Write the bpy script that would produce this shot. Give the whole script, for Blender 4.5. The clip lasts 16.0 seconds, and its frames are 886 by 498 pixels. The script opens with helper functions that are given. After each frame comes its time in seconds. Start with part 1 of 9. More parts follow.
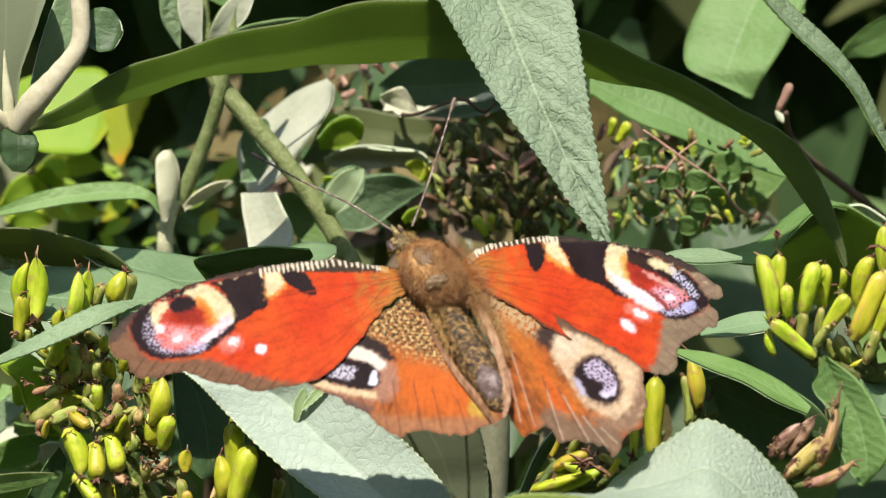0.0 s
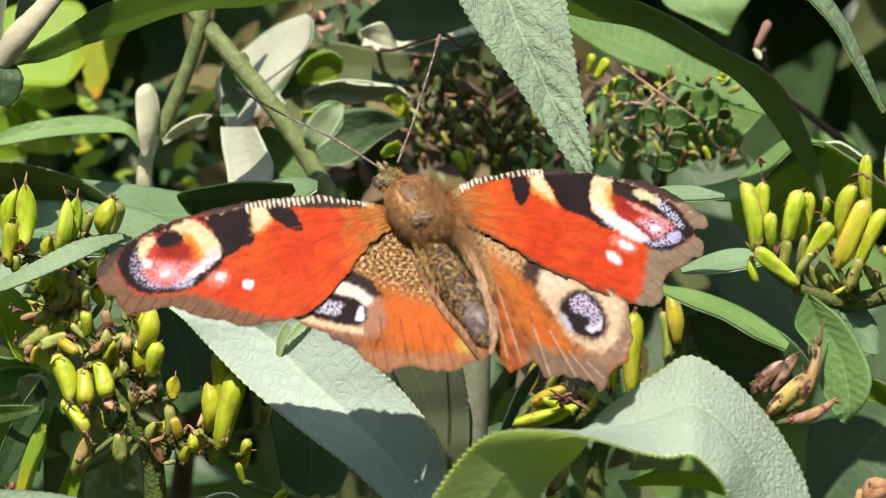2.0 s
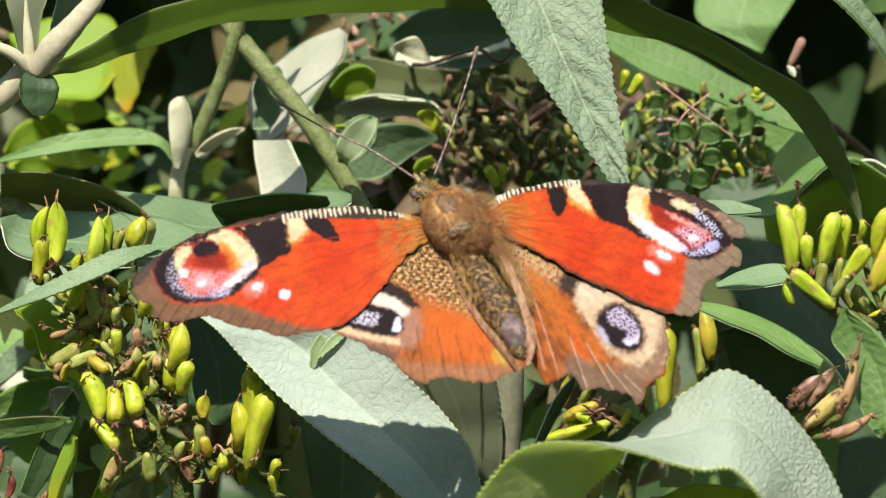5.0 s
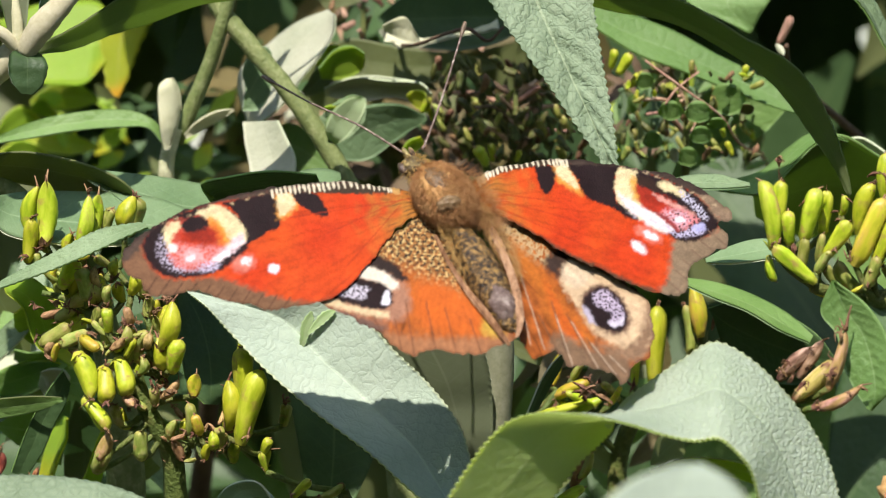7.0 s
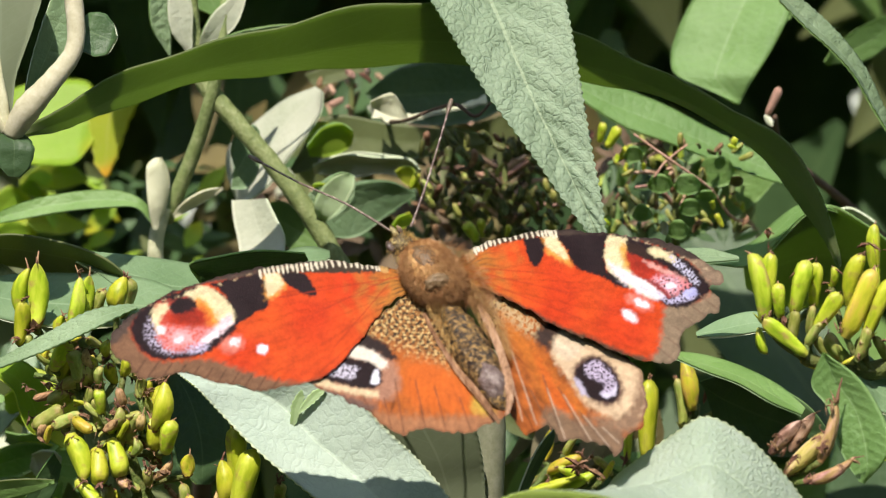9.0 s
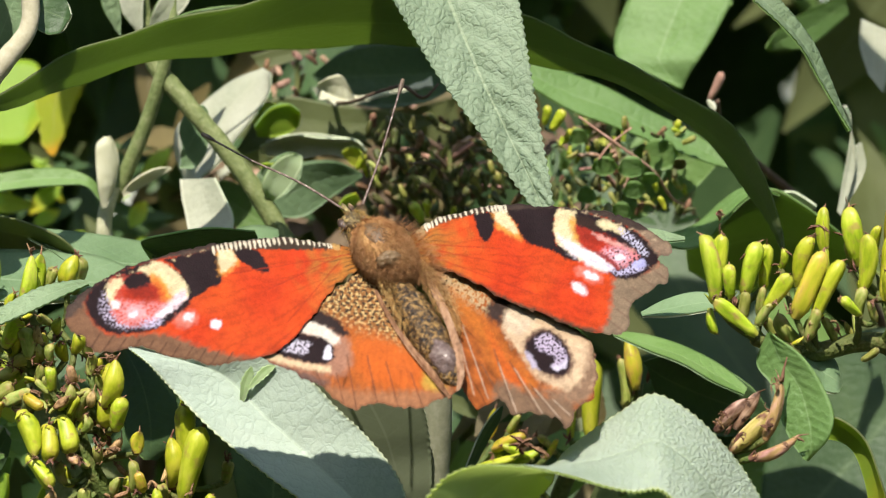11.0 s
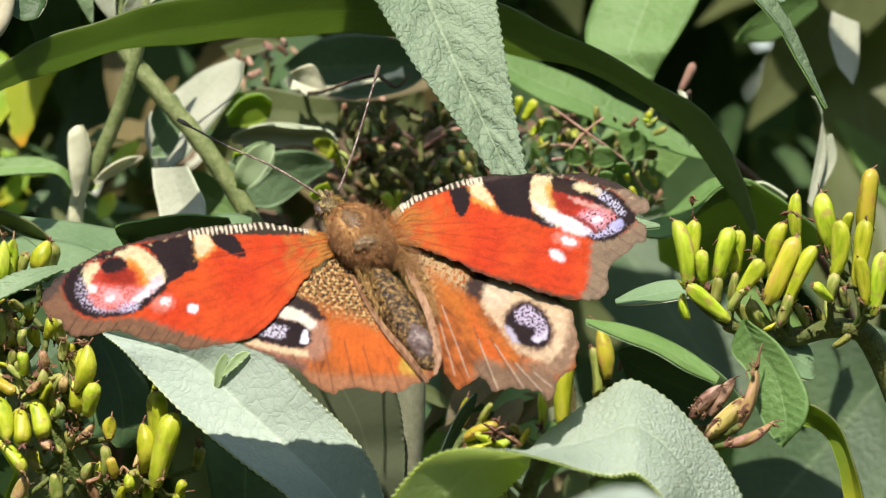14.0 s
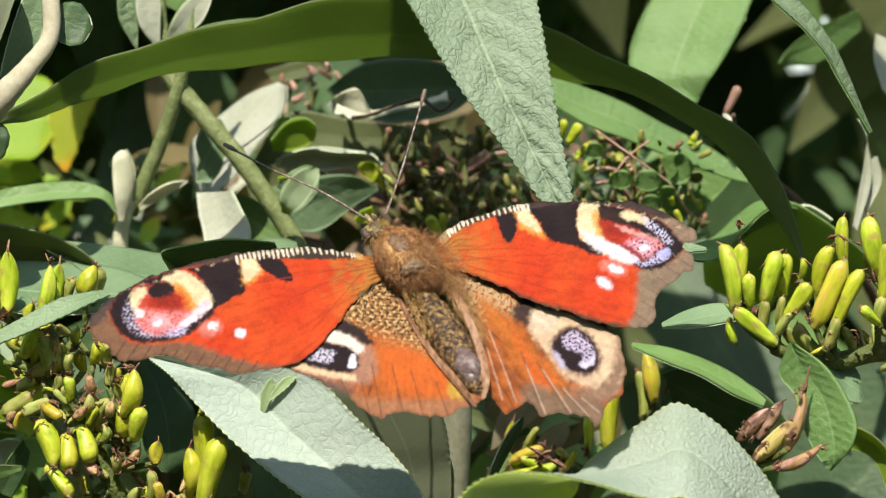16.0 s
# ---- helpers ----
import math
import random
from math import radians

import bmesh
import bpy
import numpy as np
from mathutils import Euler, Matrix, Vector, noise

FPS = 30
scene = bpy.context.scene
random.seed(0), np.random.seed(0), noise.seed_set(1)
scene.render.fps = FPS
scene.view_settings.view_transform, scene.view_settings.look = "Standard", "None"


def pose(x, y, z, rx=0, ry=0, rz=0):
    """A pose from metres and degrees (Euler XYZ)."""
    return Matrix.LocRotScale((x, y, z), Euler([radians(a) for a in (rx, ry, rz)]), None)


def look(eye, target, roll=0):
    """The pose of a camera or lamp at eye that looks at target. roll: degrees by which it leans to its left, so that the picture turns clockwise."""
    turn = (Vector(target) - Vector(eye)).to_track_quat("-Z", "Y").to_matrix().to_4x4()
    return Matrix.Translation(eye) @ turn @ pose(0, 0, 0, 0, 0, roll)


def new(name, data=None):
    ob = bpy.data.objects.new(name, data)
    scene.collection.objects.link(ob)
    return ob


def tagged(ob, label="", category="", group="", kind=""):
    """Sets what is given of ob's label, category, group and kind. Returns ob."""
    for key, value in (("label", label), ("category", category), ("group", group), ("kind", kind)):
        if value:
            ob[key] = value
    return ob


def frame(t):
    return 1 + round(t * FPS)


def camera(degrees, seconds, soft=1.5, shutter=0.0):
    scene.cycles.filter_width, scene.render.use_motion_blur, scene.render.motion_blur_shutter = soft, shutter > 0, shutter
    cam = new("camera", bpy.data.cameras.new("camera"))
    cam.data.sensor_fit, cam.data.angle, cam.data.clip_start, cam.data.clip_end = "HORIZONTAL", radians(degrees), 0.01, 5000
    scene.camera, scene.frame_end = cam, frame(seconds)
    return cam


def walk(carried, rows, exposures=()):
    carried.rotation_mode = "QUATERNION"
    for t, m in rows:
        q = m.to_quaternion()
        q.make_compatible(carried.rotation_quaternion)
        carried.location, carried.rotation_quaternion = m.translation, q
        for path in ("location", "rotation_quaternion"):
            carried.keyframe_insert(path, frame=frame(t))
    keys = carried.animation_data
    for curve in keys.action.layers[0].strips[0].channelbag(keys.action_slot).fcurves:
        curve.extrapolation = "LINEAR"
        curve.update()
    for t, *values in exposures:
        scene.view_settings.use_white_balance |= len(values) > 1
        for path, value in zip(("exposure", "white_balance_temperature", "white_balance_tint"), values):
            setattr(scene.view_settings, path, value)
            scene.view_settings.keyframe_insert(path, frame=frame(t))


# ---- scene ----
# A peacock butterfly basking on a butterfly bush; lengths below are in millimetres, scaled by MM.
MM = 0.001
cam = camera(11, 16.0, soft=1.15)
cam.data.dof.use_dof, cam.data.dof.focus_distance, cam.data.dof.aperture_fstop = True, 0.434, 52.0
PATH = [
    (0, pose(0.02231, -0.41453, 0.00944, 89.053, 0.193, 2.954)),
    (0.5, pose(0.01790, -0.41351, 0.01647, 88.335, 0.145, 2.433)),
    (1, pose(0.01482, -0.41654, 0.01174, 88.664, 0.048, 2.379)),
    (1.5, pose(0.01697, -0.41748, 0.00973, 88.229, 0.055, 2.098)),
    (2, pose(0.01641, -0.41661, 0.01069, 88.093, -0.091, 1.957)),
    (2.5, pose(0.01239, -0.41678, 0.01141, 88.465, -0.346, 1.421)),
    (3, pose(0.01223, -0.41818, 0.00961, 88.753, -0.389, 1.396)),
    (3.5, pose(0.01352, -0.41779, 0.00866, 88.558, -0.572, 1.507)),
    (4, pose(0.01459, -0.41720, 0.00957, 88.240, -0.667, 1.636)),
    (4.5, pose(0.01198, -0.41617, 0.00734, 88.310, -0.544, 1.767)),
    (5, pose(0.01261, -0.41582, 0.00777, 88.635, -0.514, 1.905)),
    (7.5, pose(0.01422, -0.41665, 0.00155, 89.243, -0.055, 1.993)),
    (8, pose(0.02338, -0.46906, 0.00103, 89.569, 0.098, 2.629)),
    (8.5, pose(0.01596, -0.42365, 0.00271, 89.584, 0.263, 2.299)),
    (9, pose(0.01497, -0.41532, 0.00438, 89.750, 0.565, 1.931)),
    (11.5, pose(0.00740, -0.42190, 0.00211, 89.747, 0.036, 0.452)),
    (12, pose(0.00341, -0.42253, 0.00136, 89.787, 0.084, 0.219)),
    (12.5, pose(0.00054, -0.42246, -0.00143, 89.869, 0.137, -0.091)),
    (13, pose(0.00384, -0.42257, -0.00134, 89.846, 0.090, -0.243)),
    (13.5, pose(0.00467, -0.42157, 0.00002, 89.868, 0.010, -0.221)),
    (14, pose(0.00634, -0.42103, -0.00113, 90.047, -0.009, -0.166)),
    (14.5, pose(0.00588, -0.42091, 0.00084, 90.083, 0.165, -0.147)),
    (15, pose(0.00519, -0.42125, 0.00132, 90.063, 0.152, -0.081)),
    (15.5, pose(0.00477, -0.42178, 0.00006, 90.061, 0.219, 0.108)),
    (16, pose(0.00441, -0.42068, -0.00113, 90.346, 0.132, 0.158)),
]
walk(cam, PATH, [(0, 0.64), (16, 0.64)])

# ---- world, sun ----
SUN_EL, SUN_AZ = 50.0, 190.0   # height above the horizon; compass turn, 180 lies behind the camera
world = bpy.data.worlds.new("sky")
scene.world = world
world.use_nodes = True
wn = world.node_tree.nodes
sky = wn.new("ShaderNodeTexSky")
sky.sky_type, sky.sun_disc = "NISHITA", False
sky.sun_elevation, sky.sun_rotation = radians(SUN_EL), radians(SUN_AZ)
wn["Background"].inputs["Strength"].default_value = 0.148
world.node_tree.links.new(sky.outputs[0], wn["Background"].inputs["Color"])
sun_data = bpy.data.lights.new("sun", "SUN")
sun_data.energy, sun_data.angle, sun_data.color = 4.8, radians(0.55), (1.0, 0.925, 0.825)
sun = new("sun", sun_data)
el, az = radians(SUN_EL), radians(SUN_AZ)
to_sun = Vector((math.sin(az) * math.cos(el), math.cos(az) * math.cos(el), math.sin(el)))
sun.matrix_world = look(to_sun * 3, (0, 0, 0))


# ---- materials ----
def material(name):
    m = bpy.data.materials.new(name)
    m.use_nodes = True
    return m, m.node_tree.nodes, m.node_tree.links


def ramp(nodes, stops):
    r = nodes.new("ShaderNodeValToRGB")
    e = r.color_ramp.elements
    while len(e) < len(stops):
        e.new(0.5)
    for s, (p, c) in zip(e, stops):
        s.position, s.color = p, (*c, 1)
    return r


def math_node(nodes, links, op, a, b=None):
    n = nodes.new("ShaderNodeMath")
    n.operation = op
    for i, v in enumerate((a, b)):
        if v is None:
            continue
        if isinstance(v, (int, float)):
            n.inputs[i].default_value = v
        else:
            links.new(v, n.inputs[i])
    return n.outputs[0]


def mix_rgb(nodes, links, fac, a, b, blend="MIX"):
    n = nodes.new("ShaderNodeMix")
    n.data_type, n.blend_type = "RGBA", blend
    for sock, v in ((n.inputs["Factor"], fac), (n.inputs["A"], a), (n.inputs["B"], b)):
        if isinstance(v, (int, float)):
            sock.default_value = v
        elif isinstance(v, tuple):
            sock.default_value = (*v, 1)
        else:
            links.new(v, sock)
    return n.outputs["Result"]


def leaf_material(name, base, dark, light, vein, translucent=0.35, through_colour=None, felt=0.3, rough=0.55, relief=0.5, net=1300.0, blister=0.0, tip=None, rim=None):
    """A leaf blade: mottled colour, pale midrib and side veins from the blade's own UV, quilted relief and light through it."""
    m, nodes, links = material(name)
    out, bsdf = nodes["Material Output"], nodes["Principled BSDF"]
    tc, info = nodes.new("ShaderNodeTexCoord"), nodes.new("ShaderNodeObjectInfo")
    uv = nodes.new("ShaderNodeSeparateXYZ")
    links.new(tc.outputs["UV"], uv.inputs[0])
    big, small, cells = nodes.new("ShaderNodeTexNoise"), nodes.new("ShaderNodeTexNoise"), nodes.new("ShaderNodeTexVoronoi")
    for n, s in ((big, 140.0), (small, 4000.0)):
        n.inputs["Scale"].default_value, n.inputs["Detail"].default_value = s, 4.0
        links.new(tc.outputs["Object"], n.inputs["Vector"])
    warp = nodes.new("ShaderNodeVectorMath")
    warp.operation = "MULTIPLY_ADD"
    links.new(big.outputs["Color"], warp.inputs[0])
    warp.inputs[1].default_value = (0.004,) * 3
    links.new(tc.outputs["Object"], warp.inputs[2])
    cells.feature = "SMOOTH_F1"
    cells.inputs["Smoothness"].default_value = 0.35
    cells.inputs["Scale"].default_value = net
    links.new(warp.outputs[0], cells.inputs["Vector"])
    across = math_node(nodes, links, "ABSOLUTE", math_node(nodes, links, "SUBTRACT", math_node(nodes, links, "MULTIPLY", uv.outputs[1], 2.0), 1.0))
    mid = nodes.new("ShaderNodeTexNoise")
    mid.inputs["Scale"].default_value, mid.inputs["Detail"].default_value = 420.0, 2.0
    links.new(tc.outputs["Object"], mid.inputs["Vector"])
    if blister:       # small puckers parted by fine creases
        wrinkle = nodes.new("ShaderNodeTexNoise")
        wrinkle.inputs["Scale"].default_value, wrinkle.inputs["Detail"].default_value = 1500.0, 2.0
        links.new(tc.outputs["Object"], wrinkle.inputs["Vector"])
        pucker, crinkle = nodes.new("ShaderNodeVectorMath"), nodes.new("ShaderNodeVectorMath")
        pucker.operation = crinkle.operation = "MULTIPLY_ADD"
        links.new(mid.outputs["Color"], pucker.inputs[0])
        pucker.inputs[1].default_value = (0.0016,) * 3
        links.new(tc.outputs["Object"], pucker.inputs[2])
        links.new(wrinkle.outputs["Color"], crinkle.inputs[0])
        crinkle.inputs[1].default_value = (0.0006,) * 3
        links.new(pucker.outputs[0], crinkle.inputs[2])
        links.new(crinkle.outputs[0], cells.inputs["Vector"])
        cells.feature = "DISTANCE_TO_EDGE"
        cells.inputs["Scale"].default_value = blister
    rib = math_node(nodes, links, "LESS_THAN", across, 0.028)
    slant = math_node(nodes, links, "SUBTRACT", math_node(nodes, links, "MULTIPLY", uv.outputs[0], 13.0), math_node(nodes, links, "MULTIPLY", across, 1.5))
    wob = math_node(nodes, links, "ADD", slant, math_node(nodes, links, "MULTIPLY", big.outputs[0], 0.5))
    saw = math_node(nodes, links, "ABSOLUTE", math_node(nodes, links, "SUBTRACT", math_node(nodes, links, "FRACT", wob), 0.5))
    side = ramp(nodes, [(0.0, (1, 1, 1)), (0.07, (0, 0, 0))])
    links.new(saw, side.inputs[0])
    net_r = ramp(nodes, [(0.02, (0, 0, 0)), (0.22, (0.55, 0.55, 0.55)), (0.45, (1, 1, 1))] if blister else [(0.42, (0, 0, 0)), (0.72, (1, 1, 1))])
    links.new(cells.outputs[0], net_r.inputs[0])
    c1 = ramp(nodes, [(0.3, dark), (0.52, base), (0.75, light)])
    links.new(big.outputs[0], c1.inputs[0])
    c2 = mix_rgb(nodes, links, math_node(nodes, links, "MULTIPLY", small.outputs[0], felt), c1.outputs[0], light)
    veins = math_node(nodes, links, "MAXIMUM", math_node(nodes, links, "MULTIPLY", side.outputs[0], 0.40), math_node(nodes, links, "MULTIPLY", net_r.outputs[0], 0.45 if blister else 0.12))
    veins = math_node(nodes, links, "MAXIMUM", veins, rib)
    c3 = mix_rgb(nodes, links, math_node(nodes, links, "MULTIPLY", veins, 0.7), c2, vein)
    if tip:           # the end of the blade turns colour, in blotches
        reach = math_node(nodes, links, "ADD", uv.outputs[0], math_node(nodes, links, "MULTIPLY", math_node(nodes, links, "SUBTRACT", big.outputs[0], 0.5), 0.7))
        turn = ramp(nodes, [(0.62, (0, 0, 0)), (0.85, (1, 1, 1))])
        links.new(reach, turn.inputs[0])
        c3 = mix_rgb(nodes, links, turn.outputs[0], c3, tip)
    if rim:           # pale felted margin
        margin = ramp(nodes, [(0.955, (0, 0, 0)), (0.985, (1, 1, 1))])
        links.new(across, margin.inputs[0])
        c3 = mix_rgb(nodes, links, margin.outputs[0], c3, rim)
    hsv = nodes.new("ShaderNodeHueSaturation")
    links.new(c3, hsv.inputs["Color"])
    links.new(math_node(nodes, links, "ADD", math_node(nodes, links, "MULTIPLY", info.outputs["Random"], 0.3), 0.85), hsv.inputs["Value"])
    links.new(hsv.outputs[0], bsdf.inputs["Base Color"])
    bsdf.inputs["Roughness"].default_value = rough
    bsdf.inputs["Specular IOR Level"].default_value = 0.35
    dome = ramp(nodes, [(0.0, (0, 0, 0)), (0.10, (0.45, 0.45, 0.45)), (0.45, (1, 1, 1))] if blister else [(0.0, (1, 1, 1)), (0.42, (0.85, 0.85, 0.85)), (0.75, (0, 0, 0))])
    dome.color_ramp.interpolation = "B_SPLINE"
    links.new(cells.outputs[0], dome.inputs[0])
    height = math_node(nodes, links, "SUBTRACT", math_node(nodes, links, "ADD", math_node(nodes, links, "MULTIPLY", small.outputs[0], 0.45 if blister else 0.55), math_node(nodes, links, "MULTIPLY", dome.outputs[0], 0.55 if blister else 0.45)),
                       math_node(nodes, links, "MULTIPLY", side.outputs[0], 0.12))
    groove = ramp(nodes, [(0.0, (1, 1, 1)), (0.07, (0, 0, 0))])
    links.new(across, groove.inputs[0])
    height = math_node(nodes, links, "SUBTRACT", height, math_node(nodes, links, "MULTIPLY", groove.outputs[0], 0.45 if blister else 0.06))
    bump = nodes.new("ShaderNodeBump")
    bump.inputs["Strength"].default_value, bump.inputs["Distance"].default_value = relief, 0.0006 if blister else 0.0005
    links.new(height, bump.inputs["Height"])
    links.new(bump.outputs[0], bsdf.inputs["Normal"])
    tr = nodes.new("ShaderNodeBsdfTranslucent")
    if through_colour:
        links.new(mix_rgb(nodes, links, 0.75, hsv.outputs[0], through_colour), tr.inputs["Color"])
    else:
        links.new(hsv.outputs[0], tr.inputs["Color"])
    mix = nodes.new("ShaderNodeMixShader")
    mix.inputs[0].default_value = translucent
    links.new(bsdf.outputs[0], mix.inputs[1])
    links.new(tr.outputs[0], mix.inputs[2])
    links.new(mix.outputs[0], out.inputs["Surface"])
    return m


GREEN_THROUGH = (0.30, 0.50, 0.04)
PALE = leaf_material("pale_felted_leaf", (0.205, 0.28, 0.18), (0.15, 0.215, 0.125), (0.28, 0.355, 0.245), (0.37, 0.45, 0.305), 0.25, GREEN_THROUGH, 0.6, 0.75, 0.6, 560.0, 1050.0)
PALE_NARROW = leaf_material("narrow_felted_leaf", (0.19, 0.27, 0.145), (0.13, 0.205, 0.095), (0.265, 0.35, 0.21), (0.31, 0.40, 0.24), 0.28, GREEN_THROUGH, 0.5, 0.75, 0.8, 1100.0)
GREY = leaf_material("grey_felted_leaf", (0.295, 0.365, 0.30), (0.245, 0.315, 0.25), (0.365, 0.43, 0.36), (0.40, 0.48, 0.385), 0.05, GREEN_THROUGH, 0.7, 0.85, 0.22, 2200.0, 900.0, rim=(0.52, 0.58, 0.40))
CURLED = leaf_material("curled_felted_leaf", (0.415, 0.495, 0.41), (0.33, 0.42, 0.32), (0.53, 0.595, 0.51), (0.50, 0.585, 0.46), 0.42, (0.78, 0.90, 0.50), 0.7, 0.85, 0.62, 2600.0, 1500.0, rim=(0.66, 0.72, 0.44))
DRY = leaf_material("dry_olive_leaf", (0.16, 0.13, 0.05), (0.09, 0.075, 0.03), (0.27, 0.21, 0.09), (0.24, 0.20, 0.09), 0.35, None, 0.3, 0.6, 0.2)
ARCHING = leaf_material("arching_leaf", (0.16, 0.185, 0.082), (0.128, 0.152, 0.064), (0.205, 0.235, 0.11), (0.25, 0.29, 0.145), 0.62, (0.37, 0.50, 0.14), 0.3, 0.5, 0.2)
# olive felt, toned down in colour to stand for shade
SHADED_FELT = leaf_material("olive_felt_shade_tone", (0.175, 0.205, 0.12), (0.15, 0.18, 0.10), (0.205, 0.235, 0.145), (0.225, 0.26, 0.165), 0.3, None, 0.5, 0.85, 0.04, 1500.0)
# lime leaf with sunlight put into its colour; the tip itself turns yellow
LIME = leaf_material("lime_leaf_sun_in_colour", (0.27, 0.42, 0.04), (0.20, 0.34, 0.03), (0.38, 0.50, 0.06), (0.40, 0.54, 0.10), 0.5, (0.50, 0.75, 0.04), 0.3, 0.5, 0.15, tip=(0.52, 0.50, 0.03))
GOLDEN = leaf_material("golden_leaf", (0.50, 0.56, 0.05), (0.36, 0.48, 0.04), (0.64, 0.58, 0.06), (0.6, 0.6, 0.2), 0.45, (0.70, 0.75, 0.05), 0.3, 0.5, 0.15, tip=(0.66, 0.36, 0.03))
GREEN = leaf_material("green_leaf", (0.175, 0.305, 0.085), (0.12, 0.225, 0.055), (0.25, 0.385, 0.14), (0.30, 0.43, 0.18), 0.38, (0.30, 0.46, 0.06), 0.3, 0.45, 0.3)
BLUEGREEN = leaf_material("bluish_green_leaf", (0.175, 0.275, 0.14), (0.125, 0.215, 0.10), (0.24, 0.34, 0.19), (0.29, 0.40, 0.23), 0.30, (0.28, 0.42, 0.08), 0.3, 0.5, 0.3)
OLIVE = leaf_material("olive_leaf", (0.15, 0.175, 0.07), (0.11, 0.13, 0.05), (0.19, 0.22, 0.09), (0.23, 0.28, 0.13), 0.42, (0.26, 0.32, 0.06), 0.3, 0.5, 0.12)
UNDER = leaf_material("bright_leaf_underside", (0.43, 0.53, 0.25), (0.37, 0.47, 0.20), (0.51, 0.61, 0.33), (0.55, 0.64, 0.38), 0.72, (0.85, 0.93, 0.30), 0.4, 0.65, 0.35)
SPROUT = leaf_material("pale_sprout", (0.44, 0.56, 0.32), (0.36, 0.49, 0.23), (0.54, 0.63, 0.40), (0.54, 0.65, 0.40), 0.45, (0.7, 0.9, 0.35), 0.4, 0.7, 0.2)
BUD = leaf_material("creamy_felted_bud", (0.68, 0.68, 0.47), (0.58, 0.59, 0.38), (0.78, 0.77, 0.58), (0.72, 0.72, 0.52), 0.3, None, 0.6, 0.85, 0.25)
FRESH = leaf_material("fresh_green_leaf", (0.165, 0.295, 0.085), (0.12, 0.235, 0.06), (0.23, 0.365, 0.14), (0.28, 0.41, 0.18), 0.36, (0.30, 0.48, 0.06), 0.3, 0.5, 0.35)
# darker copy of the green leaf: the bush's shade is in its colour
DEEP = leaf_material("shade_dark_green_leaf", (0.048, 0.095, 0.036), (0.032, 0.065, 0.024), (0.08, 0.135, 0.052), (0.10, 0.16, 0.065), 0.2, (0.12, 0.22, 0.035), 0.3, 0.5, 0.2)
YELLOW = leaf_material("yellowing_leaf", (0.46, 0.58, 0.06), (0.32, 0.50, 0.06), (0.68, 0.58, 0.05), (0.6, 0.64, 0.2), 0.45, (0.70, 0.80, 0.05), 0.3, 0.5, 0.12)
PALEUNDER = leaf_material("white_felted_leaf", (0.50, 0.52, 0.39), (0.36, 0.40, 0.27), (0.62, 0.63, 0.50), (0.56, 0.58, 0.44), 0.28, None, 0.6, 0.85, 0.25)


def plain_material(name, stops, scale=400.0, rough=0.6, relief=0.4, stretch=(1, 1, 1), translucent=0.0, fine=3.0):
    """A mottled, finely rough surface; stops run over noise at two scales, varied from piece to piece."""
    m, nodes, links = material(name)
    bsdf, out = nodes["Principled BSDF"], nodes["Material Output"]
    tc, mp, info = nodes.new("ShaderNodeTexCoord"), nodes.new("ShaderNodeMapping"), nodes.new("ShaderNodeObjectInfo")
    links.new(tc.outputs["Object"], mp.inputs[0])
    mp.inputs["Scale"].default_value = stretch
    n1, n2 = nodes.new("ShaderNodeTexNoise"), nodes.new("ShaderNodeTexNoise")
    for n, s in ((n1, scale), (n2, scale * fine)):
        n.inputs["Scale"].default_value, n.inputs["Detail"].default_value = s, 5.0
        links.new(mp.outputs[0], n.inputs["Vector"])
    f = math_node(nodes, links, "ADD", math_node(nodes, links, "MULTIPLY", n1.outputs[0], 0.65), math_node(nodes, links, "MULTIPLY", n2.outputs[0], 0.35))
    c = ramp(nodes, stops)
    links.new(f, c.inputs[0])
    hsv = nodes.new("ShaderNodeHueSaturation")
    links.new(c.outputs[0], hsv.inputs["Color"])
    links.new(math_node(nodes, links, "ADD", math_node(nodes, links, "MULTIPLY", info.outputs["Random"], 0.04), 0.48), hsv.inputs["Hue"])
    links.new(math_node(nodes, links, "ADD", math_node(nodes, links, "MULTIPLY", info.outputs["Random"], 0.4), 0.8), hsv.inputs["Value"])
    links.new(hsv.outputs[0], bsdf.inputs["Base Color"])
    bsdf.inputs["Roughness"].default_value, bsdf.inputs["Specular IOR Level"].default_value = rough, 0.35
    bump = nodes.new("ShaderNodeBump")
    bump.inputs["Strength"].default_value, bump.inputs["Distance"].default_value = relief, 0.0003 if scale > 50 else 0.00015
    links.new(n2.outputs[0], bump.inputs["Height"])
    links.new(bump.outputs[0], bsdf.inputs["Normal"])
    if translucent:
        tr, mix = nodes.new("ShaderNodeBsdfTranslucent"), nodes.new("ShaderNodeMixShader")
        links.new(hsv.outputs[0], tr.inputs["Color"])
        mix.inputs[0].default_value = translucent
        links.new(bsdf.outputs[0], mix.inputs[1])
        links.new(tr.outputs[0], mix.inputs[2])
        links.new(mix.outputs[0], out.inputs["Surface"])
    return m


